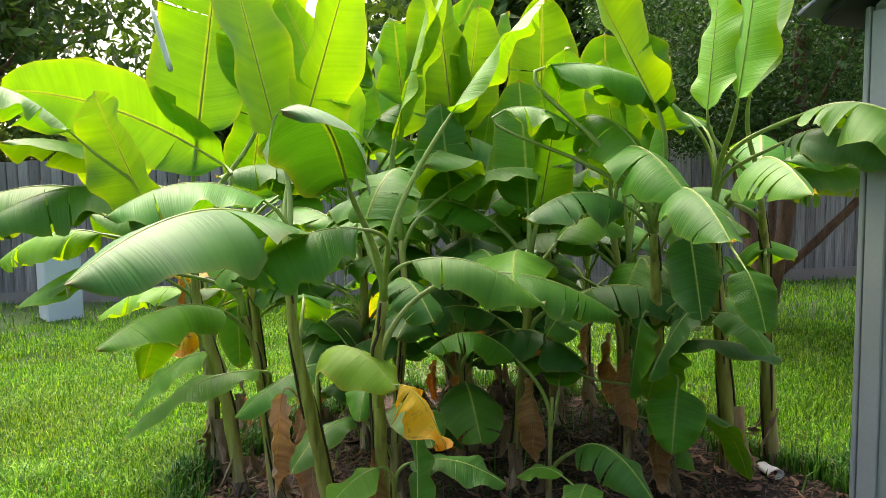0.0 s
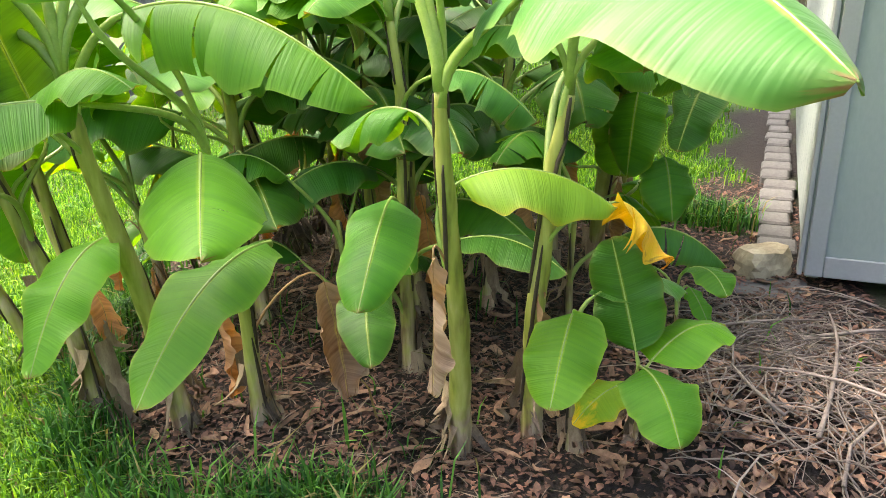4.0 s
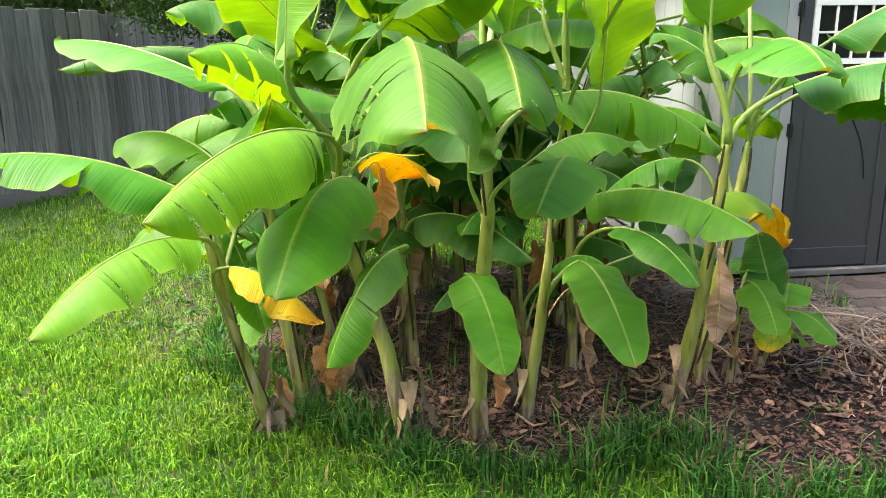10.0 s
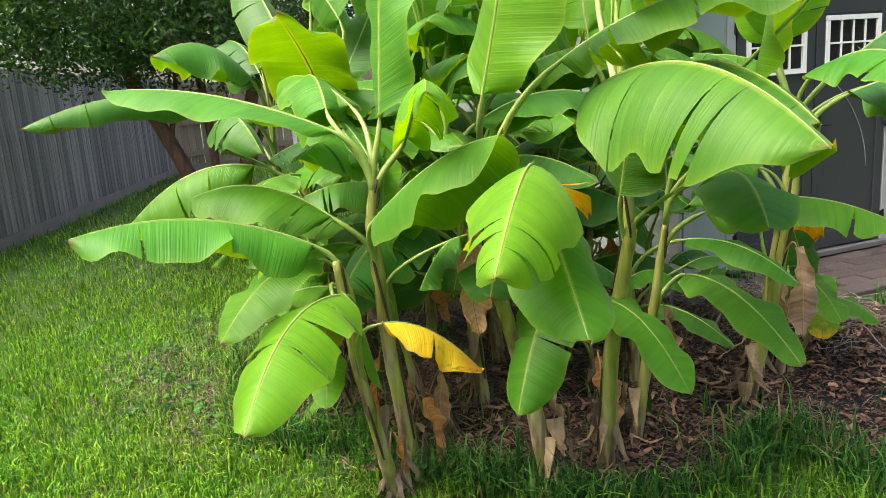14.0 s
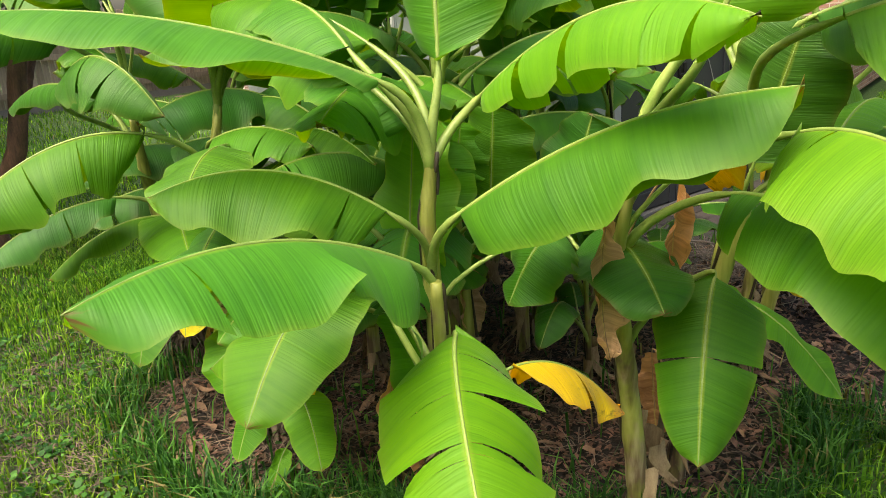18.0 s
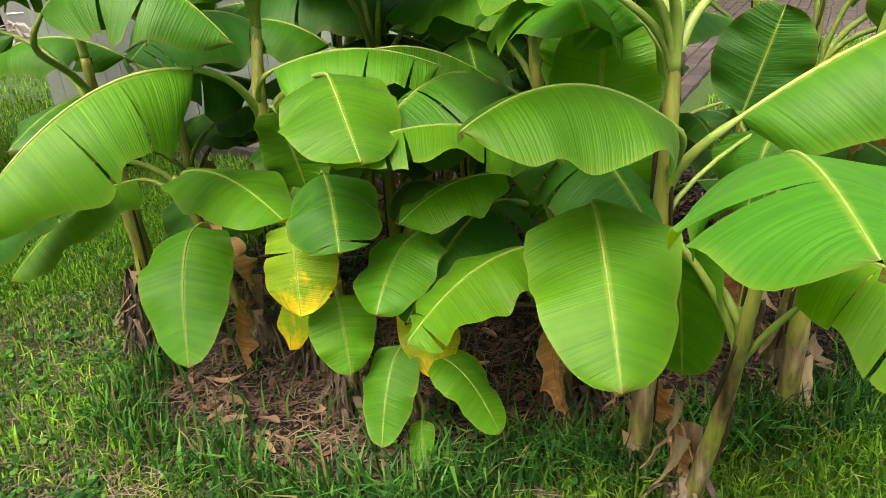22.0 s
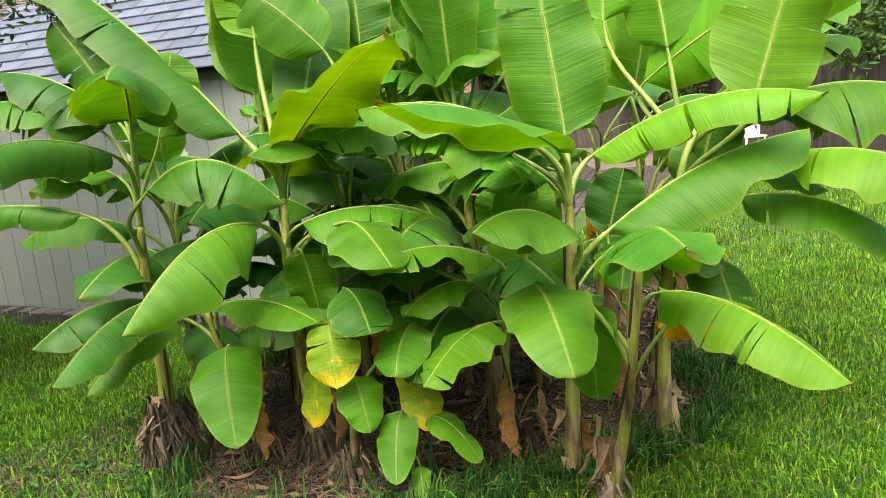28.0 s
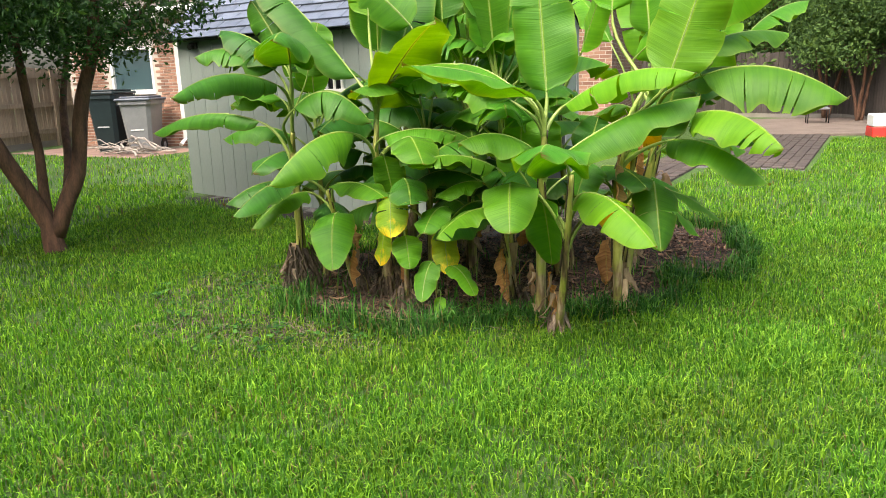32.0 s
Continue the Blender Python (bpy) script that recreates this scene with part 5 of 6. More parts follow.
leaf(P, (-1.13, 4.02, 1.0), (-1.2, 3.94, 1.08), (-1.11, 3.92, 0.8), 0.02, 0.22, G_, 10, 0, face=180)
leaf(P, (-1.13, 4.02, 1.05), (-1.37, 3.69, 1.214), (-1.665, 3.51, 1.075), 0.04, 0.27, fold=18, tears=0)
leaf(P, (-1.1, 4.02, 1.2), (-1.08, 3.74, 1.21), (-1.05, 3.32, 1.12), 0.06, 0.24, fold=30)
leaf(P, (-1.02, 4.02, 1.5), (-0.9, 3.95, 1.62), (-0.55, 3.85, 2.3), 0.0, 0.32, G_, 10, 1, face=185)
leaf(P, (-0.95, 4.05, 0.4), (-0.98, 3.95, 0.4), (-1.0, 3.95, 0.12), 0.0, 0.12, X_, 35, 0, crumple=0.05)

P2 = plant([(-1.12, 3.85, 0), (-1.25, 3.8, 0.4), (-1.33, 3.76, 0.62)], 0.036, 0.022, "low banana sucker with yellow-edged leaves", 3)
leaf(P2, (-1.08, 4.03, 0.85), (-1.37, 3.74, 0.955), (-1.6, 3.622, 0.82), 0.03, 0.24, fold=16, tears=1)
leaf(P2, (-1.05, 4.03, 0.7), (-1.46, 3.806, 0.85), (-1.53, 3.79, 0.6), 0.03, 0.2, T_, 10, 1)
leaf(P2, (-1.0, 4.04, 0.5), (-1.29, 3.92, 0.6), (-1.338, 3.948, 0.37), 0.03, 0.15, T_, 12, 0)
leaf(P2, (-1.0, 4.04, 0.5), (-1.374, 3.75, 0.59), (-1.48, 3.69, 0.395), 0.03, 0.17, fold=10, tears=0)
leaf(P2, (-1.1, 4.0, 0.8), (-1.3, 3.5, 0.77), (-1.58, 3.553, 0.65), 0.04, 0.21, G_, 18, 0)

N = plant([(-0.87, 4.78, 0), (-0.9, 4.75, 0.5), (-0.98, 4.72, 1.0), (-1.05, 4.66, 1.5)], 0.075, 0.034, "banana plant with a shaggy dry base")
# dark blades on this plant put the shade of their undersides into colour
leaf(N, (-1.0, 4.7, 1.2), (-1.3, 4.62, 1.55), (-2.3, 4.7, 1.5), 0.1, 0.24, D_, 55, 3)
leaf(N, (-0.97, 4.72, 0.95), (-1.0, 4.95, 1.3), (-0.95, 5.9, 1.22), 0.1, 0.2, D_, 58, 1)
leaf(N, (-1.03, 4.67, 1.4), (-1.14, 4.6, 1.68), (-1.7, 4.4, 1.8), 0.12, 0.42, fold=35, tears=1)
leaf(P, (-1.1, 4.02, 0.95), (-1.365, 4.07, 1.237), (-1.95, 4.365, 0.98), 0.11, 0.36, G_, 54, 2)
leaf(N, (-1.0, 4.7, 1.1), (-1.42, 4.45, 1.4), (-1.37, 3.94, 1.3), 0.15, 0.34, D_, 52, 3)
leaf(N, (-1.05, 4.66, 1.45), (-1.0, 4.8, 1.65), (-1.2, 5.3, 1.75), 0.1, 0.3, D_, 40, 2)
lf(N, (-1.03, 4.69, 1.72), (-1.01, 4.93, 2.12), 0.02, 0.27, D_, 16, 1, 185)
lf(N, (-1.03, 4.72, 1.7), (-1.04, 5.18, 1.93), 0.06, 0.32, D_, 36, 3)
lf(N, (-1.03, 4.54, 1.6), (-1.01, 4.44, 1.95), 0.0, 0.28, G_, 12, 0, 185)
lf(N, (-1.02, 4.75, 1.45), (-0.98, 5.15, 1.48), 0.07, 0.26, G_, 30, 2)

O = plant([(-0.8, 4.36, 0), (-0.92, 4.42, 0.45), (-1.02, 4.45, 0.82)], 0.045, 0.026, "leaning banana sucker beside the shaggy stem", 4)
leaf(O, (-0.98, 4.44, 0.7), (-1.12, 4.34, 0.68), (-1.45, 4.24, 0.35), 0.09, 0.26, G_, 14, 0)
leaf(O, (-1.0, 4.44, 0.75), (-1.14, 4.31, 0.88), (-1.43, 3.84, 0.83), 0.05, 0.27, G_, 18, 0)
leaf(O, (-1.01, 4.45, 0.8), (-1.2, 4.6, 0.93), (-1.72, 4.78, 0.74), 0.06, 0.24, D_, 42, 1)
leaf(O, (-1.0, 4.45, 0.75), (-1.0, 4.62, 0.8), (-1.44, 4.82, 0.61), 0.07, 0.24, G_, 26)
leaf(O, (-0.9, 4.42, 0.5), (-0.95, 4.4, 0.62), (-1.0, 4.25, 0.4), 0.03, 0.18, X_, 30, 0, crumple=0.05)

R = plant([(0.02, 2.88, 0), (0.02, 2.9, 0.45), (0.02, 2.97, 1.05), (-0.02, 2.95, 1.6)], 0.052, 0.03, "inner banana plant shaded by its neighbours")
leaf(R, (0.02, 2.92, 0.6), (0.06, 2.6, 0.8), (0.1, 2.08, 0.67), 0.06, 0.2, fold=20, tears=0)
# the dark blades below put the neighbours' shade into their colour
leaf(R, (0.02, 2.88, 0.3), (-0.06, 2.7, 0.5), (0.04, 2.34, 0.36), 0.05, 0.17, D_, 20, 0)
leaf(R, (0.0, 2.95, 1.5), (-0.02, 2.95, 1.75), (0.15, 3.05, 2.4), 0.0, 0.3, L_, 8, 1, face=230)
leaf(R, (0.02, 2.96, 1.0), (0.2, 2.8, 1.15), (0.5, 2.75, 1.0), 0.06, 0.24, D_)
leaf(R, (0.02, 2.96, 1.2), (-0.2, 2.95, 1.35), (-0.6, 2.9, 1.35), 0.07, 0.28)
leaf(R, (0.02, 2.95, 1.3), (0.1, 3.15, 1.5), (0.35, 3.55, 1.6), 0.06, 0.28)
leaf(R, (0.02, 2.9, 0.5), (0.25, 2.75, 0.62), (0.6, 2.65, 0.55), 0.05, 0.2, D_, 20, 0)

S = plant([(0.82, 2.5, 0), (0.82, 2.44, 0.2), (0.81, 2.39, 0.39)], 0.022, 0.012, "young banana sucker beside the twig pile", 2)
lf(S, (0.84, 2.4, 0.4), (1.07, 2.6, 0.42), 0.05, 0.19, L_, 16, 0)
lf(S, (0.82, 2.36, 0.4), (0.9, 2.14, 0.3), 0.04, 0.19, L_, 16, 0)
lf(S, (0.8, 2.42, 0.42), (0.72, 2.48, 0.74), 0.0, 0.2, D_, 10, 0, 250)
lf(S, (0.78, 2.36, 0.35), (0.63, 2.27, 0.26), 0.03, 0.14, T_, 14, 0)
lf(S, (0.83, 2.44, 0.28), (0.98, 2.36, 0.2), 0.03, 0.12, L_, 14, 0)

S2 = plant([(0.62, 2.46, 0), (0.63, 2.45, 0.3), (0.64, 2.43, 0.52)], 0.022, 0.011, "young banana sucker against the leaning stems", 2)
lf(S2, (0.62, 2.38, 0.55), (0.57, 2.15, 0.38), 0.04, 0.19, L_, 14, 0)
lf(S2, (0.68, 2.48, 0.56), (0.95, 2.7, 0.5), 0.05, 0.19, D_, 14, 0)

S3 = plant([(1.0, 3.12, 0), (1.0, 3.12, 0.2), (1.0, 3.13, 0.36)], 0.018, 0.01, "young banana sucker in the mulch", 2)
leaf(S3, (1.0, 3.13, 0.3), (1.02, 3.05, 0.42), (1.12, 2.86, 0.4), 0.04, 0.13, G_, 14, 0)
leaf(S3, (1.0, 3.13, 0.3), (0.9, 3.05, 0.42), (0.72, 2.98, 0.38), 0.04, 0.13, G_, 14, 0)
leaf(S3, (1.0, 3.13, 0.3), (1.05, 3.2, 0.28), (1.12, 3.1, 0.16), 0.02, 0.08, G_, 14, 0)

# plants at the back, by the shed's side
U = plant([(0.78, 4.5, 0), (0.78, 4.42, 0.6), (0.82, 4.25, 1.2), (0.9, 4.1, 1.7)], 0.08, 0.045, "tall banana plant near the shed corner", 7)
leaf(U, (0.84, 4.2, 1.3), (1.0, 4.0, 0.95), (1.27, 3.93, 0.81), 0.05, 0.2, G_, 20, 0)
leaf(U, (0.86, 4.18, 1.4), (1.25, 3.75, 1.55), (1.75, 3.2, 1.5), 0.1, 0.3, G_, 45, 4)
leaf(U, (0.88, 4.12, 1.6), (1.12, 3.9, 1.88), (1.3, 3.75, 2.6), 0.0, 0.36, L_, 8, 0, face=235)
leaf(U, (0.9, 4.1, 1.6), (1.3, 3.95, 1.7), (1.8, 3.78, 1.6), 0.08, 0.26, D_, 40, 3)
leaf(U, (0.9, 4.1, 1.65), (0.85, 4.0, 1.8), (0.6, 3.6, 1.95), 0.08, 0.34)
lf(U, (1.42, 3.86, 1.8), (1.95, 3.66, 1.62), 0.09, 0.3, G_, 30, 3)
lf(U, (1.3, 3.66, 1.2), (1.43, 3.57, 0.98), 0.03, 0.17, G_, 14, 0)
leaf(U, (0.9, 4.1, 1.65), (0.75, 4.25, 1.8), (0.3, 4.45, 1.85), 0.08, 0.3)

V = plant([(0.7, 4.02, 0), (0.74, 3.9, 0.55), (0.85, 3.72, 1.1), (0.95, 3.55, 1.6)], 0.07, 0.04, "tall banana plant with hanging dark leaves", 7)
leaf(V, (0.9, 3.64, 1.35), (1.02, 3.46, 1.84), (0.85, 3.25, 2.35), 0.0, 0.36, L_, 14, 1, face=235)
leaf(V, (0.85, 3.72, 1.0), (0.98, 3.7, 0.66), (1.02, 3.6, 0.4), 0.04, 0.22, G_, 16, 0)
leaf(V, (0.8, 3.8, 0.8), (0.85, 3.62, 0.95), (0.82, 3.58, 0.6), 0.04, 0.24, G_, 14, 0)
leaf(V, (0.9, 3.64, 1.3), (0.85, 3.5, 1.45), (0.7, 3.05, 1.4), 0.08, 0.3, D_, 30)
leaf(V, (0.92, 3.6, 1.4), (1.1, 3.45, 1.5), (1.55, 3.1, 1.35), 0.08, 0.26, G_, 35, 3)
leaf(V, (0.78, 3.85, 0.65), (0.9, 4.0, 0.45), (0.97, 4.35, 0.06), 0.12, 0.2, G_, 15, 0)
leaf(V, (0.75, 3.9, 0.55), (0.8, 3.86, 0.5), (0.82, 3.84, 0.1), 0.0, 0.14, X_, 35, 0, crumple=0.06)

lf(V, (0.43, 3.21, 1.86), (0.66, 3.47, 1.74), 0.06, 0.26, G_, 30, 2)
lf(V, (0.54, 3.38, 2.05), (0.91, 3.79, 1.89), 0.06, 0.3, G_, 30, 1)
lf(V, (0.86, 3.73, 1.84), (0.75, 3.64, 2.3), 0.0, 0.3, D_, 10, 0, 235)
lf(V, (0.67, 3.84, 1.17), (0.65, 3.72, 0.92), 0.03, 0.28, G_, 14, 0)
lf(V, (0.67, 3.79, 0.94), (0.92, 3.96, 0.86), 0.04, 0.24, G_, 16, 0)
lf(V, (0.82, 3.86, 0.8), (1.2, 4.19, 0.74), 0.05, 0.22, D_, 20, 0)
lf(V, (0.82, 3.86, 0.8), (0.8, 3.74, 0.56), 0.03, 0.26, G_, 14, 0)
lf(V, (0.54, 3.54, 0.68), (0.33, 3.37, 0.7), 0.04, 0.22, G_, 16, 0)
lf(V, (0.82, 3.72, 0.48), (1.0, 3.81, 0.27), 0.04, 0.22, G_, 14, 0)
lf(V, (0.86, 3.51, 1.69), (1.26, 3.33, 1.48), 0.06, 0.32, G_, 30, 2)
lf(V, (0.5, 3.62, 1.84), (0.95, 3.53, 1.6), 0.08, 0.34, G_, 35, 4)
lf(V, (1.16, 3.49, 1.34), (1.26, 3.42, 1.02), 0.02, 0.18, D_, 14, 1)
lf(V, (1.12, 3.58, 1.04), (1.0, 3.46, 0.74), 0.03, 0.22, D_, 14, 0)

U2 = plant([(0.88, 4.76, 0), (0.88, 4.68, 0.6), (0.97, 4.45, 1.2), (1.05, 4.2, 1.65)], 0.07, 0.04, "tall banana plant with torn leaves near the shed wall", 7)
lf(U2, (1.08, 3.98, 1.5), (1.55, 4.4, 1.55), 0.07, 0.3, D_, 40, 6)
lf(U2, (1.21, 4.12, 1.62), (1.5, 4.42, 1.68), 0.05, 0.28, G_, 30, 3)
lf(U2, (0.95, 3.95, 1.85), (0.98, 3.98, 2.4), 0.0, 0.32, L_, 10, 0, 240)
lf(U2, (1.1, 4.03, 1.9), (1.18, 4.15, 2.6), 0.0, 0.34, L_, 10, 0, 225)
lf(U2, (1.02, 4.3, 1.6), (0.75, 4.75, 1.75), 0.08, 0.34, G_, 28, 2)
lf(U2, (1.0, 4.4, 1.2), (0.7, 4.9, 1.1), 0.08, 0.3, G_, 28, 2)

lf(E, (-0.78, 2.22, 1.15), (-0.8, 2.12, 1.52), 0.0, 0.3, D_, 10, 0, 180)

Q2 = plant([(0.2, 4.4, 0), (0.2, 4.35, 0.6), (0.2, 4.3, 1.1), (0.22, 4.2, 1.5)], 0.06, 0.036, "banana plant within the grove")
Q3 = plant([(0.24, 3.44, 0), (0.28, 3.45, 0.5), (0.34, 3.45, 1.0), (0.36, 3.45, 1.35)], 0.05, 0.03, "banana plant within the grove")
Q4 = plant([(-0.7, 3.2, 0), (-0.72, 3.22, 0.6), (-0.75, 3.25, 1.1), (-0.78, 3.28, 1.7)], 0.06, 0.034, "banana plant within the grove")
Q5 = plant([(-0.28, 3.6, 0), (-0.3, 3.6, 0.6), (-0.3, 3.6, 1.2), (-0.32, 3.6, 1.75)], 0.064, 0.036, "banana plant within the grove")
Q6 = plant([(-0.25, 4.3, 0), (-0.28, 4.3, 0.6), (-0.32, 4.3, 1.2), (-0.36, 4.28, 1.7)], 0.064, 0.036, "banana plant within the grove")
Q7 = plant([(0.6, 3.3, 0), (0.6, 3.3, 0.3), (0.62, 3.3, 0.62)], 0.03, 0.018, "low banana sucker within the grove", 3)
Q8 = plant([(-0.2, 2.95, 0), (-0.22, 2.95, 0.3), (-0.24, 2.96, 0.6)], 0.03, 0.018, "low banana sucker within the grove", 3)
Q9 = plant([(-0.55, 3.85, 0), (-0.55, 3.85, 0.6), (-0.55, 3.85, 1.3)], 0.055, 0.034, "banana plant within the grove")
Q10 = plant([(0.5, 4.0, 0), (0.5, 4.0, 0.6), (0.5, 4.0, 1.45)], 0.055, 0.034, "banana plant within the grove")
Q11 = plant([(-0.42, 4.8, 0), (-0.42, 4.8, 0.6), (-0.42, 4.8, 1.4)], 0.055, 0.034, "banana plant within the grove")
Q12 = plant([(-0.05, 3.35, 0), (-0.05, 3.35, 0.6), (-0.05, 3.35, 1.25)], 0.05, 0.03, "banana plant within the grove")
lf(A, (0.22, 2.3, 1.62), (0.4, 2.5, 2.45), 0.0, 0.34, L_, 10, 1, 200)
lf(R, (-0.1, 3.02, 1.75), (0.01, 3.25, 2.5), 0.0, 0.32, L_, 10, 1, 215)
lf(R, (-0.1, 2.8, 1.7), (-0.3, 2.55, 2.4), 0.0, 0.32, L_, 10, 1, 120)
lf(Q5, (-0.58, 3.7, 1.95), (-0.55, 3.71, 2.36), 0.0, 0.32, G_, 10, 1, 180)
lf(Q5, (-0.5, 3.62, 2.15), (-0.54, 3.98, 2.7), 0.04, 0.34, G_, 20, 1, 190)
lf(Q4, (-0.56, 3.41, 1.97), (-0.53, 3.34, 2.42), 0.0, 0.33, G_, 10, 1, 180)
lf(Q4, (-0.56, 3.23, 1.88), (-0.58, 3.6, 1.96), 0.07, 0.32, G_, 30, 2)
lf(Q4, (-0.54, 2.96, 2.0), (-0.53, 3.12, 2.3), 0.02, 0.32, G_, 14, 2, 185)
lf(Q4, (-0.85, 3.0, 1.55), (-1.0, 2.75, 1.65), 0.06, 0.3, G_, 25, 1)
lf(C, (-0.47, 1.7, 1.78), (-0.45, 1.36, 1.95), 0.05, 0.3, G_, 25, 1)
lf(F, (-1.02, 2.66, 1.02), (-1.02, 2.58, 1.3), 0.0, 0.24, D_, 10, 0, 175)
# two shaded blades made brighter by the lit copy's colour
lf(Q4, (-0.9, 2.98, 1.0), (-0.9, 2.96, 1.3), 0.0, 0.28, L_, 10, 0, 180)
lf(Q4, (-0.9, 3.12, 1.04), (-0.9, 3.08, 1.25), 0.0, 0.24, L_, 10, 0, 180)
lf(P, (-1.2, 3.93, 1.2), (-1.2, 3.44, 1.2), 0.05, 0.28, L_, 40, 2)
shag(N, 620, 0.38, 0.06, 71, 0.1)
shag(P, 260, 0.22, 0.08, 74, 0.09)
shag(P2, 220, 0.18, 0.08, 75, 0.08)
shag(O, 160, 0.18, 0.08, 76, 0.07)
shag(K, 160, 0.18, 0.08, 77, 0.07)
shag(G, 70, 0.16, 0.1, 72)
shag(F, 70, 0.16, 0.12, 73)
leaf(C, (-0.3, 2.5, 0.5), (-0.16, 2.55, 0.54), (-0.1, 2.51, 0.14), 0, 0.19, X_)
leaf(E, (-0.6, 2.5, 0.4), (-0.56, 2.56, 0.42), (-0.53, 2.54, 0.08), 0, 0.15, X_)
leaf(F, (-1.1, 2.4, 1.1), (-1.06, 2.33, 1.16), (-1.09, 2.34, 0.9), 0, 0.11, X_)
leaf(K, (-1.15, 3.14, 0.5), (-1.25, 3.15, 0.49), (-1.3, 3.11, 0.2), 0, 0.09, X_)
leaf(O, (-1.0, 4.4, 0.4), (-1.12, 4.23, 0.42), (-1.14, 4.24, 0.16), 0, 0.13, X_)
for ob, (cx, cy, cz), n, big, sd in ((Q2, (0.22, 4.22, 1.45), 16, 0.66, 1), (Q3, (0.36, 3.45, 1.3), 15, 0.6, 2), (Q4, (-0.78, 3.27, 1.6), 16, 0.66, 3), (Q5, (-0.32, 3.6, 1.7), 17, 0.7, 4), (Q6, (-0.36, 4.28, 1.65), 17, 0.7, 5), (Q9, (-0.55, 3.85, 1.3), 14, 0.6, 8), (Q10, (0.5, 4.0, 1.4), 13, 0.6, 9), (Q11, (-0.42, 4.8, 1.35), 14, 0.6, 10), (Q12, (-0.05, 3.35, 1.2), 13, 0.55, 12), (Q7, (0.62, 3.3, 0.58), 5, 0.4, 6), (Q8, (-0.24, 2.96, 0.56), 5, 0.36, 7)):
    rr = random.Random(sd)
    n = n if cx < 0 else int(n * 0.62)
    for i in range(n):
        az = 2.4 * i + rr.uniform(-0.3, 0.3) + sd
        up = i / (n - 1)
        z0 = cz - (1 - up) * cz * (0.62 if cx < 0 else 0.45)
        ln = big * rr.uniform(0.85, 1.2)
        ca, sa = math.cos(az), math.sin(az)
        pb = (cx + ca * 0.16, cy + sa * 0.16, z0 + 0.12 + 0.1 * up)
        if up > 0.85 and cz > 1:
            leaf(ob, (cx, cy, cz), (cx + ca * 0.05, cy + sa * 0.05, cz + 0.12), (cx + ca * 0.2, cy + sa * 0.2, cz + 0.12 + ln), 0.0, ln * 0.48, G_, 10, 1, face=math.degrees(az) + 180)
        else:
            rise = -0.2 + 0.55 * up
            # lower blades darker: the grove's inner shade is put into their colour
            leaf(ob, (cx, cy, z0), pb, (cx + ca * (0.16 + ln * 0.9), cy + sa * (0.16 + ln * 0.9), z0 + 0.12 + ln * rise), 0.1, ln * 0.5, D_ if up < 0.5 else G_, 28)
    if cz > 1:
        leaf(ob, (cx, cy, cz * 0.5), (cx + 0.05, cy - 0.06, cz * 0.5), (cx + 0.08, cy - 0.08, cz * 0.5 - 0.38), 0.0, 0.14, X_, 35, 0, crumple=0.06)


def rolled_leaf(p, a, b):
    """A new leaf, still rolled into a pale spike."""
    o = p.matrix_world.translation
    a, b = Vector(a) - o, Vector(b) - o
    pts = [a.lerp(b, k / 8) for k in range(9)]
    part("rolled_leaf", mesh_of("rolled_leaf", *tube_data(pts, [0.009, 0.0095, 0.01, 0.01, 0.01, 0.0095, 0.009, 0.008, 0.005], 9), ROLLED), p, "pale rolled new leaf spike")


rolled_leaf(A, (0.295, 1.832, 1.936), (0.202, 1.812, 2.154))


# ---- litter, twigs, stone ----
def build_litter():
    n = 26000
    pts = []
    while len(pts) < n:
        x, y = RNG.uniform(-1.6, 2.1), RNG.uniform(1.4, 5.6)
        if x > 1.92 and y > 2.9:
            continue
        if RNG.random() < bed_at(x, y) ** 1.5 * (1.0 if y < 4.2 else 0.7):
            pts.append((x, y))
    v, f = [], []
    for i, (x, y) in enumerate(pts):
        z = height_at(x, y)
        a, s = RNG.uniform(0, 6.28), RNG.choice((0.008, 0.01, 0.012, 0.015, 0.021)) * RNG.uniform(0.8, 1.2)
        ca, sa = math.cos(a), math.sin(a)
        tilt, curl, w = RNG.uniform(-0.5, 0.5), RNG.uniform(0.1, 0.5), RNG.uniform(0.32, 0.6)
        lift = RNG.uniform(0.004, 0.022)
        o = len(v)
        for (p, q, r) in ((-1, 0, 0), (-0.2, -w, curl), (0.3, -w * 0.8, curl), (1, 0, 0.3 * curl), (0.3, w * 0.8, curl), (-0.2, w, curl)):
            v.append((x + s * (p * ca - q * sa), y + s * (p * sa + q * ca), z + lift + s * (r * 0.8 + p * tilt)))
        f += [(o, o + 1, o + 5), (o + 1, o + 2, o + 5), (o + 2, o + 4, o + 5), (o + 2, o + 3, o + 4)]
    me = tris_mesh("leaf_litter", np.array(v), np.array(f), CHIP)
    tagged(new("leaf_litter", me), "brown fallen leaves and bark chips over the bed", "leaf litter", kind="stuff")


build_litter()


def twig_data(x, y, z, a, ln, r, rng, rise=0.1):
    pts = []
    bend = rng.uniform(-1.1, 1.1)
    for k in range(6):
        t = k / 5
        b = a + bend * t
        pts.append((x + math.cos(b) * ln * (t - 0.5), y + math.sin(b) * ln * (t - 0.5), z + 0.01 + rise * ln * math.sin(t * 3.1) * rng.uniform(0.6, 1.2) + rng.uniform(0, 0.006)))
    return tube_data(pts, [r * (1 - 0.6 * k / 5) for k in range(6)], 5)


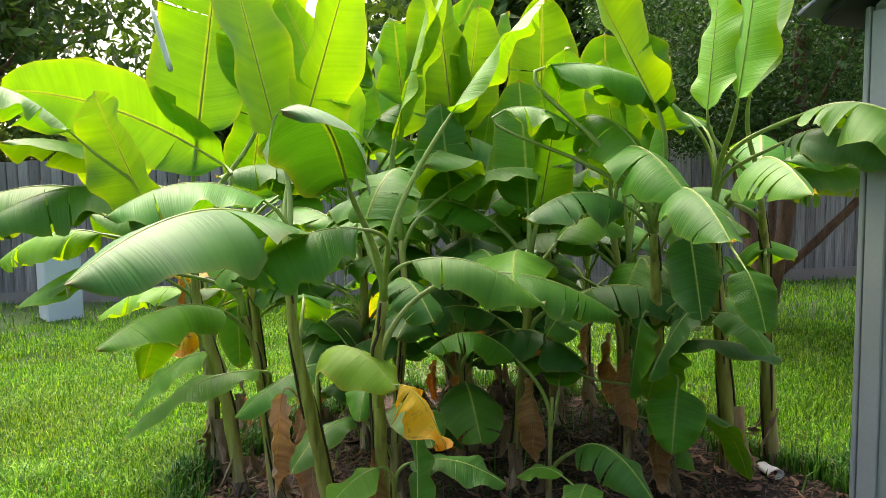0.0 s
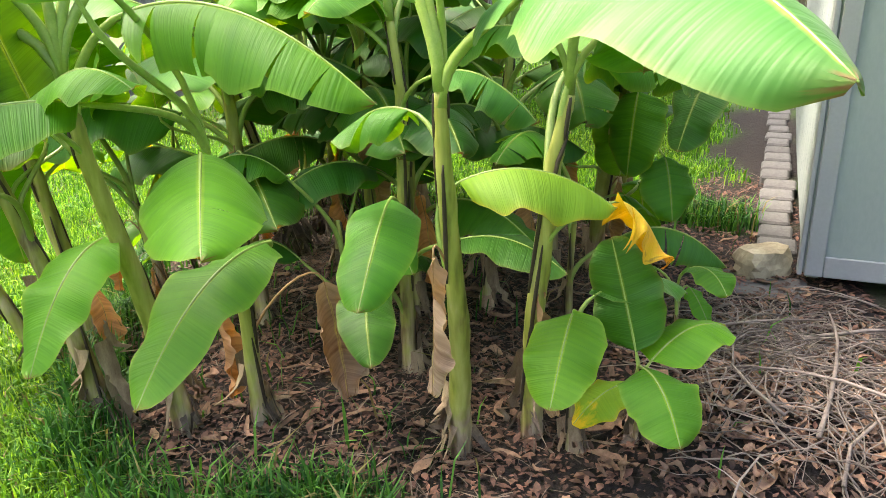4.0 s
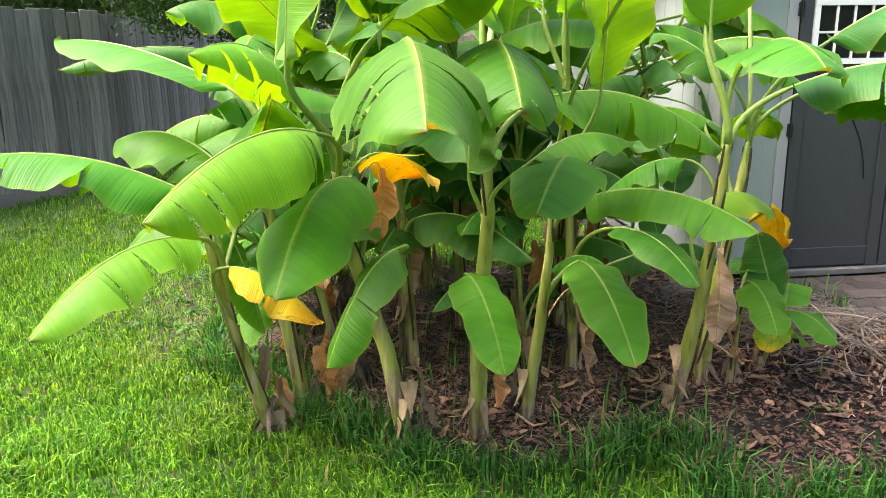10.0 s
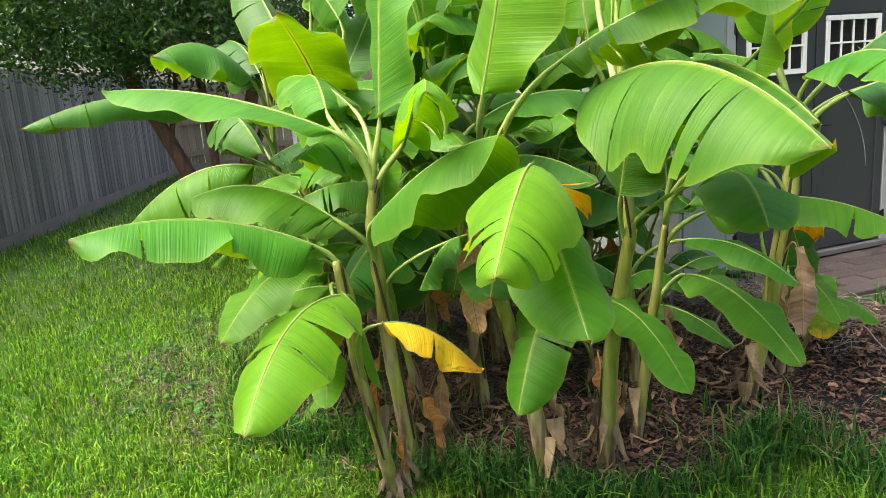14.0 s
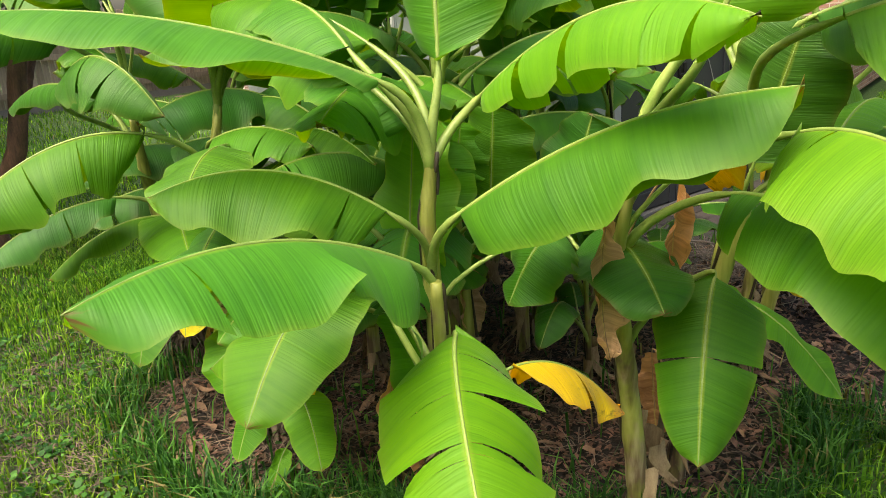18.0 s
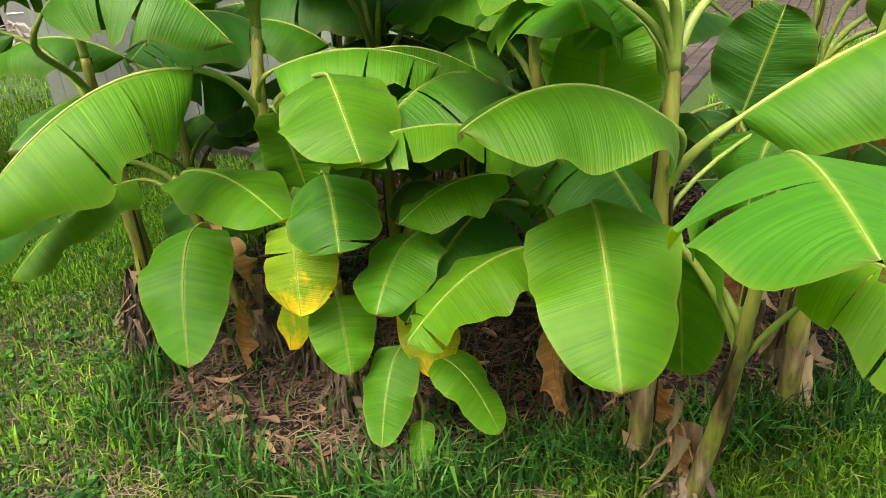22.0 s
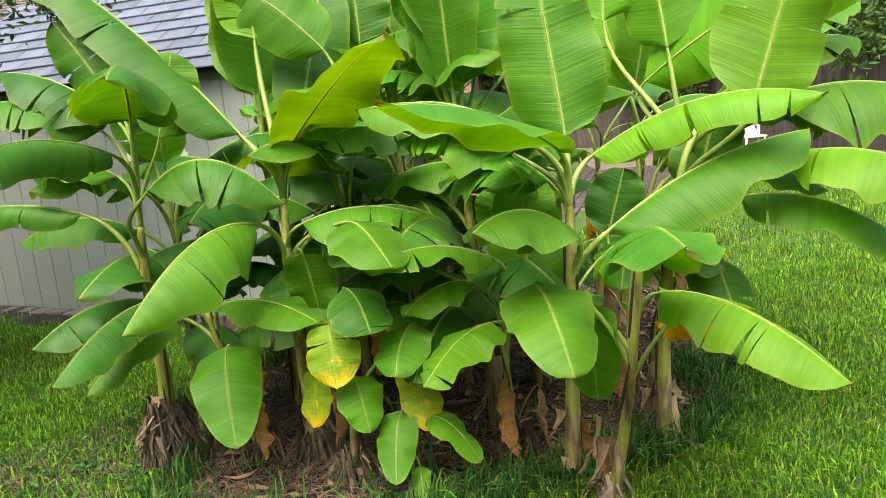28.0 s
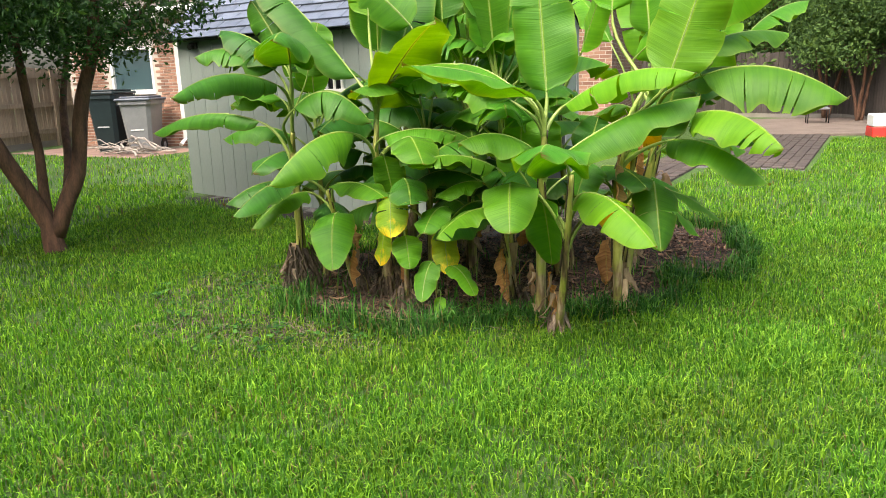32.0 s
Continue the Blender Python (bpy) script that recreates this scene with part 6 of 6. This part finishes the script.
def build_twigs():
    rng = random.Random(5)
    chunks = []
    for i in range(700):
        x, y = rng.gauss(1.42, 0.27), rng.gauss(3.0, 0.36)
        if x > 2.0 or y < 1.7 or y > 3.62:
            continue
        chunks.append(twig_data(x, y, height_at(x, y) + rng.uniform(0, 0.05), rng.uniform(0, 6.28), rng.uniform(0.1, 0.5), rng.uniform(0.0012, 0.004), rng, rng.uniform(0.0, 0.18)))
    me = mesh_of("twig_pile", *join_data(chunks), TWIG)
    tagged(new("twig_pile", me), "heap of thin dry grey-brown twigs on the mulch", "twig pile", kind="stuff")
    for i, (x, y, a, ln, r) in enumerate(((1.2, 3.15, 0.4, 0.8, 0.008), (1.5, 2.9, 1.2, 0.9, 0.009), (1.4, 2.75, 2.6, 0.7, 0.007), (1.65, 3.2, 0.2, 0.6, 0.011), (1.15, 2.85, 1.9, 0.65, 0.006), (1.6, 2.6, 0.9, 0.8, 0.007))):
        b = new("fallen_branch", mesh_of("fallen_branch", *twig_data(x, y, height_at(x, y) + 0.05, a, ln, r, rng, 0.06), TWIG))
        tagged(b, "bare grey branch lying on the twig heap", "branch", "branches on the twig heap")


build_twigs()


def rock(x, y, r, label):
    bm = bmesh.new()
    bmesh.ops.create_icosphere(bm, subdivisions=3, radius=1)
    for w in bm.verts:
        c = w.co
        m = max(abs(c.x) * 1.05, abs(c.y) * 1.1, abs(c.z))
        q = c / m * 0.8 + c * 0.2
        q *= 1 + 0.16 * noise.noise(c * 1.6) + 0.05 * noise.noise(c * 6)
        w.co = Vector((q.x * r, q.y * r * 0.75, (q.z + 0.75) * r * 0.72))
    bm.verts.index_update()
    v, f = [tuple(w.co) for w in bm.verts], [tuple(w.index for w in p.verts) for p in bm.faces]
    bm.free()
    ob = new("rock", mesh_of("rock", v, f, ROCK, False))
    ob.matrix_world = Matrix.Translation((x, y, height_at(x, y) - 0.01)) @ Matrix.Rotation(0.5, 4, "Z")
    tagged(ob, label, "rock")


def scraps():
    """Curled pieces of dry leaf and sheath lying about the bed."""
    rng = random.Random(31)
    chunks = []
    while len(chunks) < 900:
        x, y = (rng.gauss(1.35, 0.34), rng.gauss(2.65, 0.5)) if len(chunks) < 480 else (rng.uniform(-1.8, 1.6), rng.uniform(1.9, 5.4))
        if rng.random() > bed_at(x, y):
            continue
        heap = len(chunks) < 480
        a, ln, wd, curl = rng.uniform(0, 6.28), rng.uniform(0.03, 0.075 if heap else 0.15), rng.uniform(0.007, 0.015 if heap else 0.021), rng.uniform(0.5, 2.5)
        d, s = Vector((math.cos(a), math.sin(a), 0)), Vector((-math.sin(a), math.cos(a), 0))
        v = []
        for k in range(6):
            t = k / 5
            c = Vector((x, y, height_at(x, y) + 0.014 + (0.03 * rng.random() if heap and y < 3.4 else 0) + rng.uniform(0, 0.01) + 0.03 * curl * (t - 0.5) ** 2)) + d * ln * (t - 0.5) + s * 0.02 * math.sin(curl * t * 2)
            w = wd * math.sin(0.3 + 2.5 * t)
            v += [c - s * w + Vector((0, 0, w * 0.7)), c, c + s * w + Vector((0, 0, w * rng.uniform(0.3, 1.0)))]
        f = []
        for k in range(5):
            f += [(3 * k, 3 * k + 1, 3 * k + 4, 3 * k + 3), (3 * k + 1, 3 * k + 2, 3 * k + 5, 3 * k + 4)]
        chunks.append((v, f))
    me = mesh_of("leaf_scrap", *join_data(chunks), SCRAP)
    tagged(new("leaf_scrap", me), "curled pale brown scraps of dry banana leaf", "leaf scraps", kind="stuff")


scraps()


def debris():
    """Thin straw and fibres strewn over the bed and the thin lawn round it."""
    n = 11000
    x, y = NPR.uniform(-2.3, 1.8, n * 3), NPR.uniform(1.6, 5.8, n * 3)
    b = np.array([max(bed_at(p, q), 0.7 * bed_at(p + 0.3, q), worn_at(p, q)) for p, q in zip(x, y)])
    sel = NPR.uniform(size=n * 3) < b * np.clip(1.1 - 1.2 * (x - 0.1), 0.12, 1) * np.clip(0.35 + 0.5 * (y - 2.8), 0.3, 1)
    x, y = x[sel][:n], y[sel][:n]
    n = len(x)
    z = np.array([height_at(p, q) for p, q in zip(x, y)]) + NPR.uniform(0.006, 0.03, n)
    a, ln, w = NPR.uniform(0, 6.283, n), NPR.uniform(0.015, 0.07, n), NPR.uniform(0.0008, 0.0028, n)
    d = np.stack([np.cos(a), np.sin(a), NPR.uniform(-0.25, 0.25, n)], 1) * ln[:, None]
    s = np.stack([-np.sin(a), np.cos(a), np.zeros(n)], 1) * w[:, None]
    c = np.stack([x, y, z], 1)
    m = c + np.array([[0, 0, 1.0]]) * NPR.uniform(0, 0.008, n)[:, None]
    v = np.stack([c - d - s, c - d + s, m - s, m + s, c + d - s * 0.4, c + d + s * 0.4], 1).reshape(-1, 3)
    i = np.arange(n)[:, None] * 6
    f = np.concatenate([i + np.array([q]) for q in ((0, 1, 3), (0, 3, 2), (2, 3, 5), (2, 5, 4))], 0)
    tagged(new("straw", tris_mesh("straw", v, f, FIBRE)), "grey-brown straw and fibres strewn over the bed", "straw", kind="stuff")


debris()
slab = new("stepping_stone", box_mesh("stepping_stone", (-0.2, -0.13, -0.03, 0.2, 0.13, 0.012), STONE, 0.008))
slab.matrix_world = Matrix.Translation((1.46, 3.86, height_at(1.46, 3.86))) @ Matrix.Rotation(-0.3, 4, "Z")
tagged(slab, "flat dark stone under the pale rock", "stone")
rock(1.5, 4.0, 0.125, "pale squarish limestone rock beside the shed corner")


def paper_cup():
    v, f = [], []
    for i in range(8):
        t = i / 7
        for k in range(12):
            w = 2 * math.pi * k / 12
            r = (0.032 + 0.014 * t) * (1 + 0.2 * noise.noise((math.cos(w), math.sin(w), t * 3)))
            v.append((t * 0.13 - 0.06, r * math.cos(w), 0.028 + r * math.sin(w) * 0.6))
    for i in range(7):
        for k in range(12):
            f.append((i * 12 + k, i * 12 + (k + 1) % 12, i * 12 + 12 + (k + 1) % 12, i * 12 + 12 + k))
    f.append(tuple(range(12)))
    ob = new("paper_cup", mesh_of("paper_cup", v, f, PLASTIC))
    ob.matrix_world = Matrix.Translation((0.93, 4.62, height_at(0.93, 4.62))) @ Matrix.Rotation(-0.5, 4, "Z")
    tagged(ob, "crushed white paper cup lying on the mulch edge", "cup")


paper_cup()


# ---- bins, brush pile and far things ----
def wheelie_bin(m, body_mat, lid_mat, h, label):
    b = thing("wheelie_bin", m, label, "bin", "bins beside the house")
    v = []
    for (z, hw, hd) in ((0.03, 0.22, 0.25), (0.1, 0.23, 0.26), (h * 0.86, 0.29, 0.34), (h * 0.86, 0.32, 0.37), (h * 0.92, 0.32, 0.37)):
        c = 0.06
        v += [(-hw + c, -hd, z), (hw - c, -hd, z), (hw, -hd + c, z), (hw, hd - c, z), (hw - c, hd, z), (-hw + c, hd, z), (-hw, hd - c, z), (-hw, -hd + c, z)]
    f = [(i * 8 + k, i * 8 + (k + 1) % 8, i * 8 + 8 + (k + 1) % 8, i * 8 + 8 + k) for i in range(4) for k in range(8)] + [tuple(range(8))[::-1], tuple(range(32, 40))]
    part("body", mesh_of("body", v, f, body_mat, False), b)
    lv, lf = box_data(-0.34, -0.4, h * 0.92, 0.34, 0.4, h * 0.97, 0.02)
    lv2, lf2 = box_data(-0.28, -0.3, h * 0.97, 0.28, 0.34, h, 0.02)
    part("lid", mesh_of("lid", *join_data([(lv, lf), (lv2, lf2)]), lid_mat, False), b)
    for s in (-1, 1):
        wheel = part("wheel", mesh_of("wheel", *tube_data([(s * 0.2, 0.27, 0.13), (s * 0.26, 0.27, 0.13)], [0.13, 0.13], 18), BLACK, False), b)
        part("hub", mesh_of("hub", *tube_data([(s * 0.262, 0.27, 0.13), (s * 0.27, 0.27, 0.13)], [0.06, 0.05], 12), BIN_GREY, False), wheel)
    part("handle", mesh_of("handle", *tube_data([(-0.26, 0.36, h * 0.88), (-0.26, 0.44, h * 0.9), (0.26, 0.44, h * 0.9), (0.26, 0.36, h * 0.88)], [0.016] * 4, 8), body_mat), b)
    part("front_bar", mesh_of("front_bar", *tube_data([(-0.12, -0.29, h * 0.42), (0.12, -0.29, h * 0.42)], [0.014] * 2, 8), PLASTIC), b)


wheelie_bin(SHED @ Matrix.Translation((4.0, 11.4, 0.13)) @ Matrix.Rotation(radians(-70), 4, "Z") @ Matrix.Scale(1.15, 4), BIN_GREEN, BIN_GREEN, 1.2, "dark green wheeled bin with its lid shut")
wheelie_bin(SHED @ Matrix.Translation((4.1, 10.5, 0.13)) @ Matrix.Rotation(radians(-62), 4, "Z") @ Matrix.Scale(1.15, 4), BIN_GREY, BIN_LID, 1.06, "grey wheeled bin with a blue-grey lid")


def brush_pile():
    rng = random.Random(9)
    chunks = []
    for i in range(26):
        x, y = rng.uniform(-0.3, 0.3), rng.uniform(-0.75, 0.75)
        chunks.append(twig_data(x, y, rng.uniform(0.01, 0.16), 1.57 + rng.uniform(-0.6, 0.6), rng.uniform(0.6, 1.5), rng.uniform(0.012, 0.032), rng, rng.uniform(0, 0.2)))
    ob = new("brushwood", mesh_of("brushwood", *join_data(chunks), PALE_TWIG))
    ob.matrix_world = SHED @ Matrix.Translation((3.5, 10.5, 0.15))
    tagged(ob, "heap of pale cut branches before the bins", "brushwood", kind="stuff")


brush_pile()


def far_things():
    box = thing("utility_box", Matrix.Translation((-6.9, 3.0, height_at(-6.9, 3.0))), "pale blue-grey utility cabinet by the fence", "utility box")
    part("cabinet", box_mesh("cabinet", (-0.22, -0.2, 0, 0.22, 0.2, 0.86), UTIL, 0.02), box)
    part("cap", box_mesh("cap", (-0.25, -0.23, 0.86, 0.25, 0.23, 0.93), UTIL, 0.02), box)
    cooler = thing("cooler", Matrix.Translation((12.35, -2.08, 0.02)), "red and white cooler on the slab", "cooler")
    part("tub", box_mesh("tub", (-0.3, -0.22, 0, 0.3, 0.22, 0.22), RED, 0.02), cooler)
    part("top", box_mesh("top", (-0.29, -0.21, 0.22, 0.29, 0.21, 0.48), PLASTIC, 0.02), cooler)
    chair = thing("patio_chair", Matrix.Translation((13.4, -3.05, 0.05)), "white plastic patio chair", "chair")
    part("seat", box_mesh("seat", (-0.25, -0.25, 0.4, 0.25, 0.25, 0.44), PLASTIC, 0.01), chair)
    part("backrest", box_mesh("backrest", (0.2, -0.25, 0.44, 0.25, 0.25, 0.9), PLASTIC, 0.01), chair)
    for sx in (-0.2, 0.2):
        for sy in (-0.2, 0.2):
            part("leg", mesh_of("leg", *tube_data([(sx, sy, 0.4), (sx * 1.15, sy * 1.15, 0)], [0.025, 0.02], 8), PLASTIC), chair)
    bench = thing("garden_chair", Matrix.Translation((16.4, -1.5, 0.05)), "grey garden chair with a black frame on the slab", "chair")
    part("seat", box_mesh("seat", (-0.2, -0.26, 0.36, 0.2, 0.26, 0.4), BIN_GREY, 0.005), bench)
    part("backrest", box_mesh("backrest", (0.17, -0.26, 0.4, 0.2, 0.26, 0.85), BIN_GREY, 0.005), bench)
    for sx in (-0.17, 0.17):
        for sy in (-0.25, 0.25):
            part("leg", mesh_of("leg", *tube_data([(sx, sy, 0.36), (sx, sy, 0)], [0.015, 0.015], 6), BLACK), bench)


far_things()


# ---- weeds in the thin lawn ----
def build_weeds():
    """Small round-leaved weeds that creep through the worn lawn."""
    rng = random.Random(44)
    v, f = [], []
    made = 0
    while made < 260:
        x, y = rng.uniform(-2.6, 1.2), rng.uniform(1.6, 6.2)
        w = max(worn_at(x, y), 0.5 * bed_at(x + 0.25, y + 0.15) * (1 - bed_at(x, y)))
        if rng.random() > w * (1 - 0.8 * bed_at(x, y)):
            continue
        made += 1
        z = height_at(x, y)
        for _ in range(rng.randrange(6, 15)):
            a, r = rng.uniform(0, 6.28), rng.uniform(0.008, 0.065)
            cx, cy, cz, s = x + r * math.cos(a), y + r * math.sin(a), z + rng.uniform(0.012, 0.05), rng.uniform(0.006, 0.015)
            tx, ty = rng.uniform(-0.5, 0.5), rng.uniform(-0.5, 0.5)
            o = len(v)
            for k in range(6):
                b = a + k * 1.047
                p, q = math.cos(b) * s * (1.25 if k == 0 else 1), math.sin(b) * s
                v.append((cx + p, cy + q, cz + p * tx + q * ty))
            f += [(o, o + 1, o + 2), (o, o + 2, o + 3), (o, o + 3, o + 5), (o + 3, o + 4, o + 5)]
    me = tris_mesh("weeds", np.array(v), np.array(f), GRASS_TALL)
    tagged(new("weeds", me), "small round-leaved green weeds in the thin lawn", "weeds", kind="stuff")


build_weeds()


# ---- grass ----
def build_grass():
    rng = NPR

    def field(n, x0, x1, y0, y1):
        return np.stack([rng.uniform(x0, x1, n), rng.uniform(y0, y1, n)], 1)

    def soft(n, x0, x1, y0, y1):
        p = field(n * 2, x0 - 1.5, x1 + 1.5, y0 - 1.5, y1 + 1.5)
        e = np.minimum(np.minimum(p[:, 0] - x0 + 1.5, x1 + 1.5 - p[:, 0]), np.minimum(p[:, 1] - y0 + 1.5, y1 + 1.5 - p[:, 1])) / 2.2
        e = e + 0.25 * np.sin(p[:, 0] * 3.1 + p[:, 1] * 1.7) * np.sin(p[:, 1] * 2.3)
        q = p[rng.uniform(size=len(p)) < np.clip(e, 0, 1) ** 1.5]
        return q[np.arange(n) % len(q)] if len(q) < n else q[:n]

    near = np.concatenate([soft(120000, -3.4, 2.0, -0.2, 3.6), soft(130000, -5.6, -0.6, 1.2, 6.6), field(45000, -6.5, 3.0, 3.0, 10.0), field(40000, -0.8, 1.7, 4.4, 8.0), field(26000, -9.0, 3.0, -1.0, 16.0), field(60000, 2.0, 12.0, -5.0, 3.0), field(12000, -3.0, 7.0, 8.0, 17.0)])
    size = np.concatenate([np.full(120000, 1.0), np.full(130000, 1.0), np.full(45000, 1.3), np.full(40000, 1.1), np.full(26000, 1.9), np.full(60000, 1.5), np.full(12000, 2.2)])
    bed = np.array([bed_at(x, y) for x, y in near])
    lx = (near[:, 0] - 1.65) * 0.974 - (near[:, 1] - 3.87) * 0.225
    ly = (near[:, 0] - 1.65) * 0.225 + (near[:, 1] - 3.87) * 0.974
    paved = ((lx > 0.5) & (lx < 12.9) & (ly > np.where(lx < 5.6, -1.05, -2.52)) & (ly < 0.05)) | ((lx > -0.2) & (lx < 2.5) & (ly > 0) & (ly < 4.6)) | ((lx > 2.8) & (ly > 9.2)) | ((near[:, 0] > 12.9) & (near[:, 1] < 0.6) & (near[:, 1] > -3.4))
    hole = np.array([noise.noise((x * 3.3, y * 3.3, 9.1)) + 0.6 * noise.noise((x * 9, y * 9, 4.4)) for x, y in near])
    thin = np.maximum(np.clip(bed * 1.05, 0, np.where(near[:, 0] > 0.3, 0.997, 0.985)), np.array([0.5 * worn_at(x, y) for x, y in near]))
    thin = np.maximum(thin, np.where((hole > 0.22) & (near[:, 0] < 0.6), 0.5, 0.0))
    keep = (rng.uniform(size=len(near)) > thin) & ~paved
    # longer tufts where the lawn meets the bed
    p, size, bed = near[keep], size[keep], bed[keep]
    rim = np.array([max(bed_at(x + 0.16, y + 0.1), bed_at(x - 0.1, y + 0.16), bed_at(x + 0.1, y - 0.12)) for x, y in p])
    patch = np.array([noise.noise((x * 2.2, y * 2.2, 1.7)) for x, y in p])
    tall = np.clip(rim + 0.5 * patch, 0, 1) * np.clip(1.3 - 0.8 * (p[:, 1] - 4.2), 0.12, 1)
    n = len(p)
    ln = (0.036 + 0.03 * rng.uniform(size=n) + 0.012 * patch + 0.16 * tall * rng.uniform(0.15, 1, n)) * size ** 0.6
    wd = (0.0026 + 0.0019 * rng.uniform(size=n) + 0.0008 * tall) * size ** 0.8
    z = np.array([height_at(x, y) for x, y in p])
    a = rng.uniform(0, 6.283, n)
    lean = rng.uniform(0.1, 1.0, n)
    d = np.stack([np.cos(a), np.sin(a), np.zeros(n)], 1)
    s = np.stack([-np.sin(a), np.cos(a), np.zeros(n)], 1)
    b0 = np.concatenate([p, z[:, None] - 0.004], 1)
    up = np.array([[0, 0, 1.0]])
    m = b0 + up * (ln * 0.62)[:, None] + d * (ln * lean * 0.3)[:, None]
    t = b0 + up * (ln * (1.0 - 0.3 * lean))[:, None] + d * (ln * lean * 0.95)[:, None]
    w = wd[:, None]
    v = np.stack([b0 - s * w, b0 + s * w, m - s * w * 0.8, m + s * w * 0.8, t], 1).reshape(-1, 3)
    i = np.arange(n)[:, None] * 5
    f = np.concatenate([i + np.array([[0, 1, 3]]), i + np.array([[0, 3, 2]]), i + np.array([[2, 3, 4]])], 0)
    spot = np.array([noise.noise((x * 0.8, y * 0.8, 5.3)) + 0.5 * noise.noise((x * 3, y * 3, 2.0)) for x, y in p])
    dry = np.tile(rng.uniform(size=n) < 0.028 + 0.05 * (tall > 0.5) + 0.2 * np.clip(spot - 0.25, 0, 1), 3)
    long = np.tile(tall * rng.uniform(0.6, 1.4, n) > 0.45, 3)
    tagged(new("tuft_grass", tris_mesh("tuft_grass", v, f[~dry & long], GRASS_TALL)), "long dark green grass tufts along the bed", "grass", kind="stuff")
    tagged(new("grass", tris_mesh("grass", v, f[~dry & ~long], GRASS)), "bright green lawn grass with longer tufts", "grass", kind="stuff")
    tagged(new("dry_grass", tris_mesh("dry_grass", v, f[dry], GRASS_DRY)), "scattered straw-coloured dry grass blades", "grass", kind="stuff")


build_grass()
